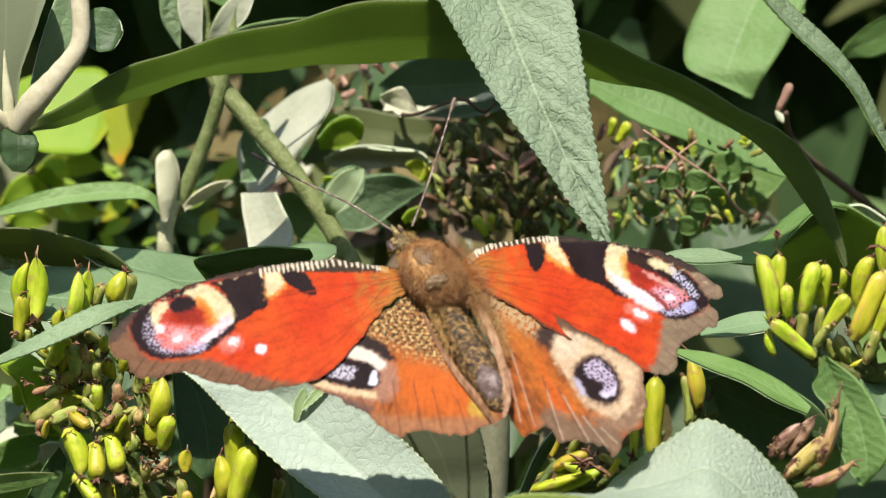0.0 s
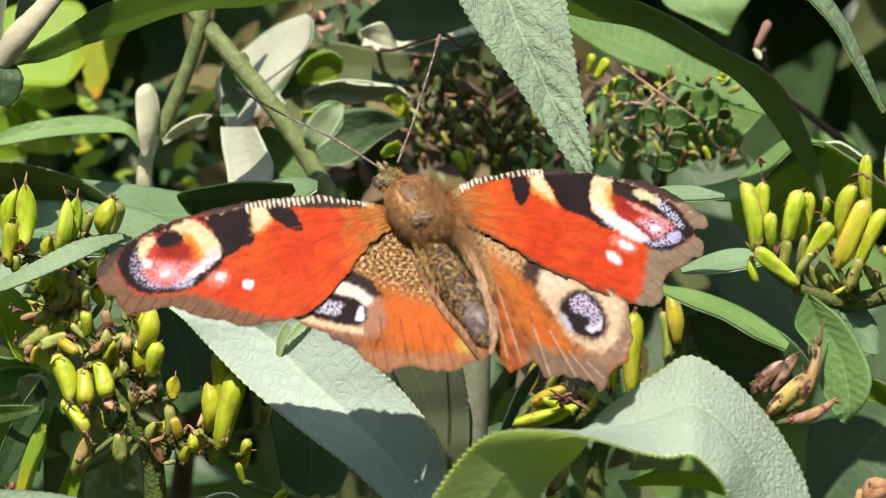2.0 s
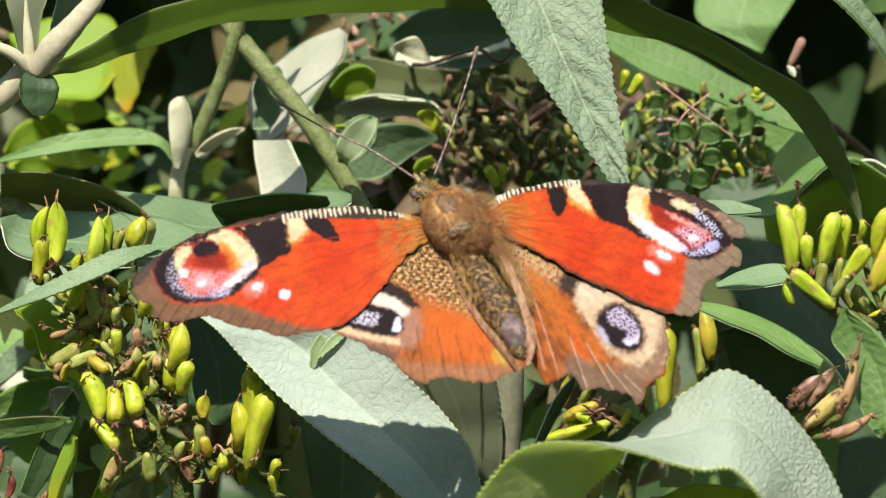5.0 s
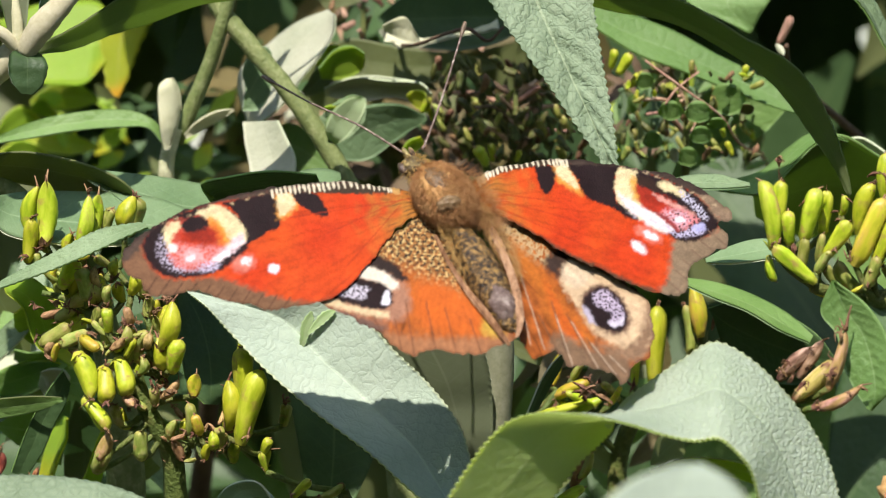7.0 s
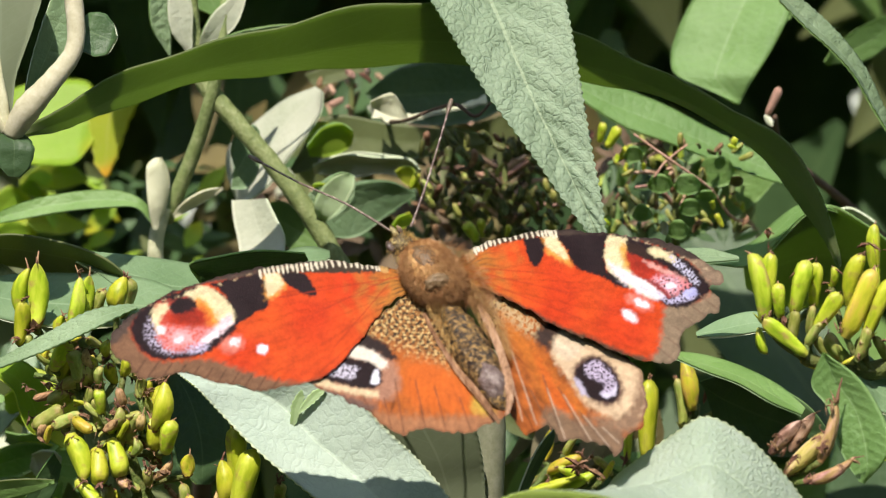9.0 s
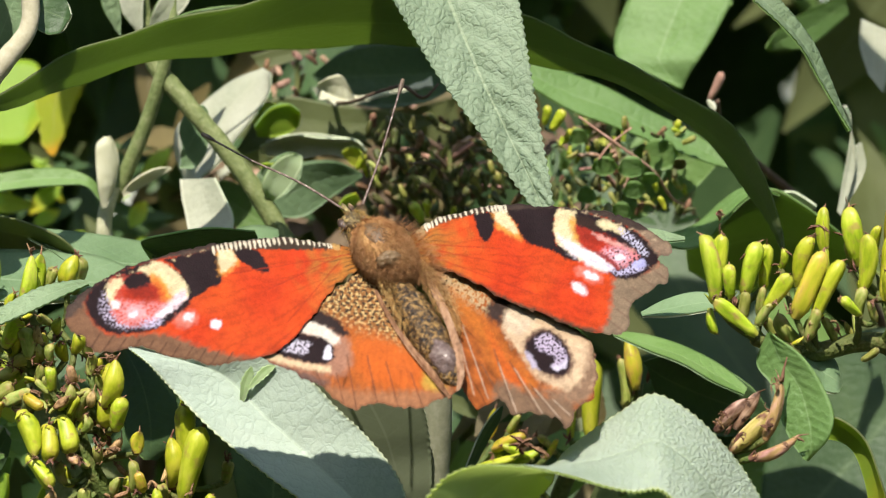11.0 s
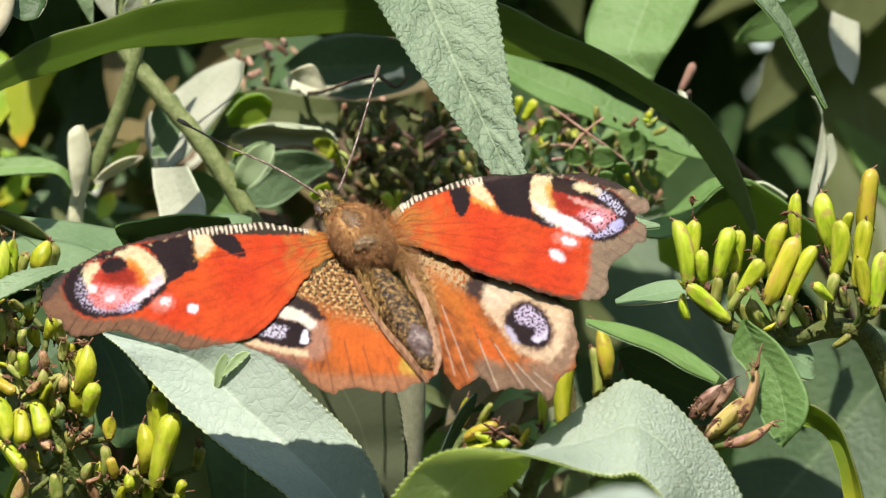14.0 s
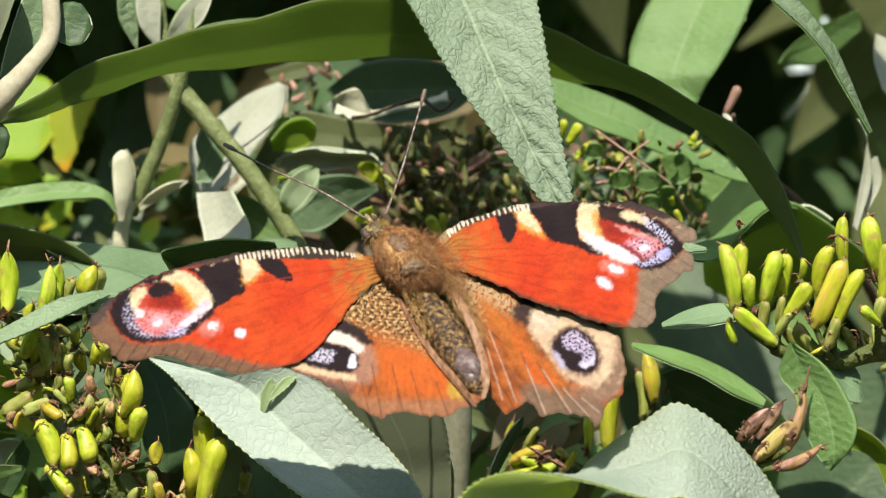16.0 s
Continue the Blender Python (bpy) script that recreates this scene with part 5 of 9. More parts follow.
for a, b in (((9.88, -9.21), (11.42, -14.15)), ((11.31, -10.33), (13.66, -14.61)), ((13.05, -12.26), (15.17, -14.95)), ((8.79, -10.31), (10.44, -13.28))):
    hind_right_marks.append(streak(a, b, (0.12, 0.065, 0.035), 0.04, 0.2))
for a, b in (((11.72, -10.88), (14.05, -14.72)), ((13.45, -12.65), (15.51, -15.17)), ((10.25, -10.32), (11.70, -14.27)), ((15.04, -13.65), (16.40, -14.96)), ((6.80, -8.08), (7.97, -12.49)), ((7.10, -6.97), (9.15, -12.77))):
    hind_right_marks.append(streak(a, b, (0.48, 0.36, 0.26), 0.04))
hind_right = wing("hindwing", hind_right_outline, RIGHT, 1.1, hind_base, hind_right_marks, butterfly, "orange brown hindwing with a large cream ringed eyespot")


def lump(name, centre, radii, mat, parent, label="", rough=0.06, segs=28, rings=18, axis=AXIS, seed=1.0, rings_cut=0.0):
    """A rounded body part, its long radius along the axis, its surface slightly uneven."""
    bm = bmesh.new()
    bmesh.ops.create_uvsphere(bm, u_segments=segs, v_segments=rings, radius=1.0)
    rot = axis.to_track_quat("Z", "Y").to_matrix().to_4x4()
    for v in bm.verts:
        n = 1 + rough * noise.noise(v.co * 3 + Vector((seed, 0, 0)))
        ring = 1 - rings_cut * (0.5 + 0.5 * math.cos(v.co.z * 26)) ** 4
        v.co = Vector((v.co.x * radii[0] * ring, v.co.y * radii[1] * ring, v.co.z * radii[2])) * n * MM
    bm.transform(Matrix.Translation(Vector(centre) * MM) @ rot)
    return part(name, bm, mat, parent, label)


def hairs(name, centre, radii, count, length, mat, parent, seed, sweep=0.6, axis=AXIS, label="", thick=0.035, bald=None):
    """Fine fur: many thin tapering hairs standing on a rounded body, swept backwards; bald: the side that stays bare."""
    rng = random.Random(seed)
    rot = axis.to_track_quat("Z", "Y").to_matrix()
    verts, faces = [], []
    for _ in range(count):
        u = Vector((rng.gauss(0, 1), rng.gauss(0, 1), rng.gauss(0, 1))).normalized()
        bare = bald is not None and (rot @ Vector((u.x / radii[0], u.y / radii[1], u.z / radii[2])).normalized()).dot(bald) > 0.86 + rng.uniform(-0.06, 0.14)
        if bare and rng.random() < 0.8:
            continue
        p = rot @ Vector((u.x * radii[0], u.y * radii[1], u.z * radii[2]))
        n = rot @ Vector((u.x / radii[0], u.y / radii[1], u.z / radii[2])).normalized()
        d = (n - axis * sweep * rng.uniform(0.5, 1.3) + Vector((rng.uniform(-0.3, 0.3), rng.uniform(-0.3, 0.3), rng.uniform(-0.3, 0.3)))).normalized()
        ln = length * rng.uniform(0.5, 1.3)
        s = d.cross(Vector((rng.uniform(-1, 1), rng.uniform(-1, 1), rng.uniform(-1, 1)))).normalized() * thick
        t = d.cross(s).normalized() * thick
        c = Vector(centre) + p
        b = len(verts)
        m = c + d * ln * 0.55 - axis * ln * 0.05
        e = c + d * ln - axis * ln * 0.2
        for w in (s, -s * 0.5 + t, -s * 0.5 - t):
            verts.append(tuple((c + w) * MM))
        for w in (s, -s * 0.5 + t, -s * 0.5 - t):
            verts.append(tuple((m + w * 0.75) * MM))
        verts.append(tuple(e * MM))
        for k in range(3):
            k2 = (k + 1) % 3
            faces.append((b + k, b + k2, b + 3 + k2, b + 3 + k))
            faces.append((b + 3 + k, b + 3 + k2, b + 6))
    return mesh_object(name, verts, faces, [mat], parent=parent, label=label)


thorax = lump("thorax", (0.0, -1.0, 0.3), (2.5, 2.2, 3.7), FUR, butterfly, "furry golden brown thorax")
BACK = (Vector((0, -1, 0)) - AXIS * Vector((0, -1, 0)).dot(AXIS)).normalized()     # out of the butterfly's back
CHEST = Vector((0.0, -1.0, 0.3))
lump("thorax_plate", CHEST + BACK * 0.98 + AXIS * 0.35, (1.42, 1.5, 2.3), PLATE, thorax, "smooth grey brown plate on the back", rough=0.10)
lump("thorax_plate", CHEST + BACK * 1.45 - AXIS * 2.45, (1.25, 1.1, 0.85), PLATE, thorax, "small rounded shiny plate behind the furrow", rough=0.25, seed=3.0)
hairs("fur", CHEST, (2.45, 2.05, 3.7), 14000, 0.85, FUR, thorax, 2, sweep=1.4, label="golden brown fur", thick=0.026, bald=BACK)
head = lump("head", (-2.9, 1.3, 2.9), (1.1, 1.0, 1.1), FUR_DARK, butterfly, "small furry brown head", seed=4.0)
hairs("fur", (-2.7, 1.3, 2.8), (1.2, 1.1, 1.2), 400, 0.6, FUR, head, 6, 0.6, thick=0.02)
lump("eye", (-3.8, 0.8, 2.8), (0.45, 0.4, 0.75), EYE, head, "round dark compound eye", rough=0.0)
lump("eye", (-1.9, 1.9, 3.2), (0.4, 0.4, 0.7), EYE, head, "round dark compound eye", rough=0.0)
tube("palp", [(-3.1, 1.5, 3.6), (-3.7, 2.0, 4.4), (-3.9, 2.4, 4.7)], [0.25, 0.27, 0.1], FUR_DARK, head, "short furry palp", 8, 8)
tube("palp", [(-2.8, 1.8, 3.7), (-3.1, 2.2, 4.4), (-3.3, 2.6, 4.7)], [0.25, 0.25, 0.1], FUR_DARK, head, "short furry palp", 8, 8)
ABD = (Vector((1.2, -3.0, -2.4)) - Vector((6.5, -11.0, -11.6))).normalized()
abdomen = lump("abdomen", (4.0, -7.0, -7.1), (1.75, 1.75, 6.6), ABDOMEN, butterfly, "dark abdomen dusted with golden scales", axis=ABD, rough=0.08, rings=60, rings_cut=0.10)
lump("abdomen_tip", (5.3, -9.3, -9.2), (1.2, 1.5, 2.4), GLOSSY, abdomen, "shiny grey tip of the abdomen", axis=ABD, rough=0.15, seed=8.0)
leaf([((4.1, -3.2, -2.5), (4.5, -2.8, -2.3)), ((4.7, -4.6, -4.0), (5.3, -4.3, -3.7)), ((5.5, -6.6, -5.7), (6.1, -6.3, -5.4)), ((6.2, -8.8, -7.7), (6.9, -8.5, -7.4)), ((6.6, -10.6, -9.4), (7.3, -10.3, -9.1)), ((6.8, -12.0, -10.8), (7.4, -11.7, -10.6)), ((6.7, -12.9, -12.0), (7.0, -12.7, -11.9))],
     FOLD, FOLD, butterfly, "pale tan folded inner edge of the hindwing", fold=-0.10, wave=0.10, nu=60, nv=12, thick=0.10, name="wing_fold")
leaf([((-0.9, -3.0, -3.2), (-0.6, -3.2, -3.1)), ((-0.2, -4.6, -4.7), (0.2, -4.9, -4.5)), ((1.0, -6.4, -6.5), (1.4, -6.7, -6.4)), ((2.3, -8.4, -8.4), (2.8, -8.7, -8.2)), ((3.6, -10.0, -10.0), (4.2, -10.4, -9.7)), ((4.8, -11.4, -11.4), (5.4, -11.8, -11.2)), ((6.0, -12.8, -12.7), (6.3, -13.0, -12.6))],
     FOLD_BROWN, FOLD_BROWN, butterfly, "brown hairy inner edge of the hindwing", fold=-0.06, wave=0.08, nu=60, nv=12, thick=0.10, name="wing_fold")
hairs("wing_base_fur", (4.9, -3.6, -3.4), (0.8, 0.3, 4.6), 900, 1.1, FUR, butterfly, 9, 2.4, axis=ABD, label="long brown hairs along the wing root", thick=0.013)
hairs("wing_base_fur", (1.3, -4.9, -4.0), (0.8, 0.4, 4.2), 900, 1.0, FUR, butterfly, 10, 2.2, axis=ABD, label="long brown hairs along the wing root", thick=0.013)
hairs("wing_base_fur", (2.8, -0.6, 0.2), (1.5, 0.6, 4.0), 1200, 1.4, FUR, butterfly, 12, 0.6, label="brown hairs over the wing root", thick=0.012)
for pts in ([(-3.6, 2.0, 4.1), (-7.9, 4.0, 6.7), (-12.7, 6.5, 8.9), (-17.2, 9.0, 11.3)], [(-2.0, 2.0, 4.6), (-0.6, 4.0, 8.6), (0.6, 6.0, 12.7), (1.6, 8.0, 16.3)]):
    antenna = tube("antenna", pts, [0.12, 0.10, 0.09, 0.11], ANTENNA, butterfly, "thin pale ringed antenna", 8, 40, 0.1)
    a, b = Vector(pts[3]), Vector(pts[2])
    d = (a - b).normalized()
    tube("club", [a - d * 1.6, a - d * 0.8, a], [0.12, 0.24, 0.18], CLUB, antenna, "dark club with a pale tip", 8, 10)
for pts in ([(-1.3, 0.0, -0.1), (-3.3, 5.0, -2.5), (-4.1, 8.0, -4.3)], [(1.0, 0.0, -0.7), (2.5, 5.0, -2.5), (3.0, 8.0, -4.8)], [(-0.4, -1.0, -1.3), (-1.0, 5.0, -4.2), (-1.4, 8.0, -7.2)], [(1.4, -1.0, -1.9), (1.9, 5.0, -5.4), (1.5, 8.0, -8.4)]):
    tube("leg", pts, [0.25, 0.2, 0.12], FUR_DARK, butterfly, "thin brown leg", 6, 10)


# ---- butterfly bush: canes, shoots, leaves ----
cane = thing("bush_cane", "upright felted main stem of the butterfly bush rooted in soil", "stem")
tube("stem", [(8, 60, -1260), (2, 40, -600), (6, 22, -120), (3.8, 29.0, -30.8), (4.0, 27.0, -22.2), (4.4, 25.0, -14.8), (4.0, 23.0, -7.5)], [9, 7, 4, 1.7, 1.6, 1.55, 1.4], STEM_PALE, cane, "pale felted stem", 14, 60, 0.012)
# the leaf below the wings, half in the butterfly's shadow
leaf([((1.6, 12.0, -30.0), (3.3, 13.0, -30.1)), ((-1.7, 13.0, -28.6), (2.7, 16.0, -27.6)), ((-7.4, 14.0, -23.9), (1.1, 17.0, -21.7)), ((-12.6, 15.0, -20.1), (-1.9, 18.0, -17.6)), ((-17.0, 15.0, -16.4), (-5.0, 18.0, -14.6)), ((-20.6, 15.0, -12.7), (-9.1, 18.0, -10.7)), ((-22.9, 14.0, -10.1), (-16.0, 17.0, -9.0)), ((-24.6, 14.0, -8.8), (-24.1, 14.0, -8.5))],
     GREY, UNDER, cane, "broad pale grey green leaf carrying the butterfly's shadow", fold=0.34, teeth=0.22, tooth_mm=0.8, quilt=0.05, nu=180, nv=24)
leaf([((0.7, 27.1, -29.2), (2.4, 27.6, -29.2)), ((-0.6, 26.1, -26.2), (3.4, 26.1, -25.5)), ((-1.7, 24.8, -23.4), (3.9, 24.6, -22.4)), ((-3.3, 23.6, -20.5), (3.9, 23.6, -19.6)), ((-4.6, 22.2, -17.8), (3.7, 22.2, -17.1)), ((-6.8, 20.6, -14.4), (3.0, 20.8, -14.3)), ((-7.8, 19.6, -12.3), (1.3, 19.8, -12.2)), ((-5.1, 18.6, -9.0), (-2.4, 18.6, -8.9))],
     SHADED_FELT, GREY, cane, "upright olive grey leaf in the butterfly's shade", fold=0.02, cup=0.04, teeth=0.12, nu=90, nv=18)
leaf([((6.9, 14.0, -21.4), (7.5, 14.0, -21.7)), ((7.8, 14.0, -19.2), (8.5, 15.0, -19.6)), ((8.7, 14.0, -17.1), (9.6, 15.0, -17.5)), ((9.7, 14.0, -15.5), (10.6, 15.0, -15.7)), ((10.7, 15.0, -14.4), (10.9, 15.0, -14.4))],
     DEEP, GREY, cane, "narrow upright dark leaf beside the stem", fold=0.2, nu=30)
leaf([((-14.4, 18.3, -14.6), (-14.2, 18.3, -14.8)), ((-14.2, 17.9, -13.3), (-13.6, 18.1, -13.6)), ((-14.1, 17.7, -12.1), (-13.2, 18.0, -12.3)), ((-13.7, 17.7, -11.3), (-12.9, 17.9, -11.4)), ((-13.2, 17.7, -10.7), (-13.0, 17.7, -10.8))], SPROUT, SPROUT, cane, "tiny green sprout lying on the blade", nu=24, nv=8, thick=0.12, fold=0.15, teeth=0.25, tooth_mm=0.6)
leaf([((-13.5, 17.8, -12.8), (-13.4, 17.8, -13.0)), ((-12.7, 17.6, -11.5), (-12.2, 17.8, -12.1)), ((-11.9, 17.6, -10.7), (-11.4, 17.8, -11.4)), ((-11.0, 17.7, -10.5), (-10.8, 17.7, -10.7))], SPROUT, SPROUT, cane, "tiny green sprout lying on the blade", nu=24, nv=8, thick=0.12, fold=0.15, teeth=0.25, tooth_mm=0.6)
# the curled leaf in front
leaf([((1.0, -18.0, -25.6), (9.0, -12.0, -27.5)), ((2.5, -18.0, -23.2), (10.5, -12.0, -25.3)), ((4.1, -18.0, -21.0), (12.2, -12.0, -23.1)), ((5.9, -18.0, -19.2), (13.9, -11.0, -21.5)), ((8.3, -18.0, -18.3), (15.0, -9.0, -20.4)), ((12.1, -17.5, -18.3), (15.4, -6.0, -19.7)), ((16.5, -17.0, -19.2), (16.0, -4.0, -18.2)), ((20.0, -16.0, -20.3), (18.4, -3.0, -16.3)), ((22.5, -15.0, -20.8), (21.5, -3.0, -14.2)), ((24.5, -15.0, -20.6), (24.3, -3.0, -12.6)), ((25.9, -15.0, -21.6), (27.5, -3.0, -14.0)), ((27.2, -15.0, -23.1), (30.4, -3.0, -16.7)), ((28.0, -14.0, -25.7), (33.0, -3.0, -20.0)), ((28.6, -13.0, -29.2), (35.1, -4.0, -24.4)), ((29.7, -11.0, -32.4), (35.5, -6.0, -28.8)), ((32.2, -9.0, -34.0), (32.7, -9.0, -34.0))],
     CURLED, UNDER, cane, "curled felted leaf, grey above and bright green beneath", fold=0.10, cup=0.10, teeth=0.34, tooth_mm=0.62, quilt=0.03, nu=420, nv=40, face=0.62)
tube("petiole", [(3.8, 29.0, -30.8), (2.3, 10.0, -32.6), (2.1, -12.0, -32.4)], [1.2, 0.9, 0.8], STEM_PALE, cane, "short pale leaf stalk", 8, 12)

# hanging leaf in the upper middle
shoot = thing("hanging_shoot", "leafy shoot with a drooping wrinkled grey green leaf", "shoot")
leaf([((-1.9, 27.0, 44.3), (-0.8, 27.0, 44.3)), ((-5.0, 25.0, 38.7), (6.5, 27.0, 39.4)), ((-3.5, 22.0, 31.2), (10.6, 23.0, 31.8)), ((0.7, 18.0, 23.8), (12.5, 19.0, 23.9)), ((4.6, 15.5, 17.1), (13.6, 16.0, 17.1)), ((8.5, 14.0, 11.7), (14.5, 14.5, 11.7)), ((12.0, 13.0, 6.6), (15.4, 13.0, 6.6)), ((14.2, 12.5, 3.4), (15.8, 12.5, 3.1)), ((15.3, 12.5, 0.6), (15.9, 12.5, 0.4))],
     PALE, GREEN, shoot, "drooping lance shaped leaf, wrinkled and grey green", fold=0.46, teeth=0.26, tooth_mm=0.85, quilt=0.35, nu=280, nv=22)
tube("stem", [(-60, 60, -1260), (-80, 60, -400), (-90, 50, 30), (-62, 40, 92), (-22, 26, 84), (-2.0, 20.0, 45.5)], [8, 6, 3.5, 2.4, 1.6, 1], STEM_OLIVE, shoot, "olive stem", 12, 60)
# three leaves added above the view, only to keep sun off the stalks
for base, tip, wide in (((-10, 30, 66), (5, 26, 62), 13), ((-8, 34, 58), (8, 30, 50), 12), ((-5, 36, 52), (8, 33, 46), 12)):
    blade(base, tip, wide, (0.1, 0.9, 0.35), GREEN, GREEN, shoot, label="unseen green leaf added to shade the flower stalks below")


def add_shade_leaf(centre, reach, along, length, width):
    """An unseen leaf added above the view, between the sun and the given place, to shade it."""
    c = Vector(centre) + to_sun * reach
    d = Vector(along).normalized() * length / 2
    blade(tuple(c - d), tuple(c + d), width, tuple(d.cross(to_sun).normalized()), GREEN, OLIVE, shoot, nu=24, nv=8, label="unseen green leaf added above the view to cast shade")


# places to darken: each gets an added blocker leaf out of view
for spec in (((1.0, 64.0, 18.6), 42, (1, 0, -0.1), 20, 10), 
             ((24.7, 28.0, 15.0), 34, (1, 0.1, -0.5), 26, 9), ((34.5, 28.0, 8.9), 42, (0.6, 0.1, -0.8), 22, 10), ((-16.5, 24.0, 0.3), 56, (1, 0, -0.1), 18, 6), ((45.5, 60.0, 15.8), 52, (1, 0, -0.3), 24, 14), ((-12.1, 36.0, -21.4), 70, (1, 0, -0.3), 17, 10), ((32.5, 108.0, -11.0), 66, (0.6, 0.1, -0.8), 34, 15), ((-22.0, 115.0, -30.0), 92, (0.5, 0.1, -0.8), 34, 15)):
    add_shade_leaf(*spec)
# narrow leaf at the upper right
narrow_leaf = leaf([((28.7, 5.0, 27.9), (29.2, 7.0, 28.3)), ((30.5, 5.0, 25.8), (31.7, 7.0, 26.7)), ((32.3, 5.0, 23.8), (33.7, 7.0, 24.8)), ((34.1, 5.0, 22.0), (35.6, 7.0, 23.1)), ((36.3, 5.0, 20.0), (37.6, 7.0, 21.0)), ((38.4, 5.0, 17.6), (39.5, 7.0, 18.4)), ((39.8, 5.0, 15.1), (40.8, 7.0, 15.7)), ((41.3, 5.0, 12.6), (41.9, 7.0, 13.0)), ((42.8, 5.0, 10.1), (43.1, 7.0, 10.2))],
     PALE_NARROW, GREEN, shoot, "narrow drooping leaf, grey green and wrinkled", fold=0.3, teeth=0.2, tooth_mm=0.8, nu=70)
tube("petiole", [(25.3, 9.0, 36.4), (14.1, 14.0, 43.1), (-2.0, 20.0, 45.5)], [0.8, 1.0, 1.2], STEM_OLIVE, shoot, "olive leaf stalk", 8, 20)

# left shoot: felted node with young leaves and the long arching leaf
left_shoot = thing("felted_shoot", "pale felted shoot with a long arching leaf", "shoot")
tube("stem", [(-90, 60, -1260), (-110, 60, -300), (-56.5, 22.0, -1.3), (-48.7, 19.0, 8.2), (-43.3, 17.0, 11.6), (-40.6, 16.0, 14.3)], [8, 6, 2.6, 1.5, 1.3, 1.3], STEM_CREAM, left_shoot, "pale felted stem", 12, 60, 0.04)
leaf([((-40.0, 16.0, 13.5), (-38.9, 17.0, 13.4)), ((-35.8, 20.0, 16.2), (-35.1, 24.0, 14.5)), ((-30.0, 22.0, 19.5), (-30.6, 28.0, 16.5)), ((-22.4, 22.0, 22.0), (-23.1, 30.0, 18.8)), ((-15.1, 22.0, 23.7), (-15.2, 31.0, 19.6)), ((-5.4, 22.0, 25.8), (-6.0, 32.0, 20.3)), ((4.2, 23.0, 25.2), (3.9, 32.0, 20.2)), ((13.0, 24.0, 22.8), (13.1, 32.0, 18.7)), ((19.9, 25.0, 19.7), (21.1, 31.0, 16.8)), ((26.9, 25.0, 16.0), (28.1, 30.0, 13.2)), ((32.6, 25.0, 12.5), (32.7, 29.0, 8.6)), ((36.4, 26.0, 7.0), (35.7, 28.0, 4.3)), ((38.2, 26.0, 0.6), (37.9, 26.0, 0.2))],
     ARCHING, ARCHING, left_shoot, "long arching leaf seen from its shaded green underside", fold=-0.15, teeth=0.15, nu=120, nv=16, wave=0.15)
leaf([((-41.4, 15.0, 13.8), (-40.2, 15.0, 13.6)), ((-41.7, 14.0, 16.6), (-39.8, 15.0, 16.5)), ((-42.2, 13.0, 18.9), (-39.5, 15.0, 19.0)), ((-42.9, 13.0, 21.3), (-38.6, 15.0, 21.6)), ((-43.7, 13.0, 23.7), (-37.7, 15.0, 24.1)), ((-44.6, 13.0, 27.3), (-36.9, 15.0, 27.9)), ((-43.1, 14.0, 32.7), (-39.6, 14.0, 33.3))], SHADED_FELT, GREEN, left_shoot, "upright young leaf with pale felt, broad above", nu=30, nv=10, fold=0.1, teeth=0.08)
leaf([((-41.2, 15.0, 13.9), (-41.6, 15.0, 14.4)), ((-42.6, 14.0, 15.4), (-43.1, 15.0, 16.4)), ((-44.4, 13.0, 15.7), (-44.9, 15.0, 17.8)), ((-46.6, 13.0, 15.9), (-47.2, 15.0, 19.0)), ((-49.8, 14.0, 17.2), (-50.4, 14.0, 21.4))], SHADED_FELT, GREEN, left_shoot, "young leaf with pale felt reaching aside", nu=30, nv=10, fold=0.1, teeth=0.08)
leaf([((-39.5, 19.0, 14.9), (-38.9, 19.0, 14.9)), ((-39.0, 19.0, 18.5), (-37.3, 20.0, 18.6)), ((-38.1, 19.0, 22.2), (-35.2, 20.0, 22.2)), ((-36.6, 19.0, 26.4), (-34.0, 20.0, 25.8)), ((-34.8, 19.0, 30.0), (-34.5, 19.0, 30.0))], BLUEGREEN, GREY, left_shoot, "shaded young leaf behind the node", nu=30, nv=10, fold=0.1, teeth=0.08)
leaf([((-33.8, 18.0, 23.1), (-33.7, 19.0, 24.8)), ((-33.6, 17.0, 21.8), (-32.5, 18.0, 25.2)), ((-32.4, 17.0, 21.0), (-31.3, 18.0, 25.0)), ((-31.2, 17.0, 21.2), (-30.6, 18.0, 24.1)), ((-30.5, 17.0, 22.2), (-30.2, 17.0, 22.9))], DEEP, PALEUNDER, left_shoot, "small rounded dark leaf", nu=30, nv=10, fold=0.1, teeth=0.08)
leaf([((-40.7, 15.0, 13.9), (-39.1, 16.0, 13.8)), ((-41.2, 13.5, 13.4), (-38.1, 14.5, 13.1)), ((-41.3, 13.0, 12.4), (-37.7, 14.0, 12.2)), ((-41.2, 13.0, 11.4), (-37.9, 14.0, 11.2)), ((-40.8, 13.0, 10.5), (-38.3, 14.0, 10.3)), ((-40.1, 13.5, 9.7), (-39.1, 14.0, 9.6))], DEEP, PALEUNDER, left_shoot, "small cupped dark green leaf under the node", nu=30, nv=10, fold=0.1, teeth=0.08)

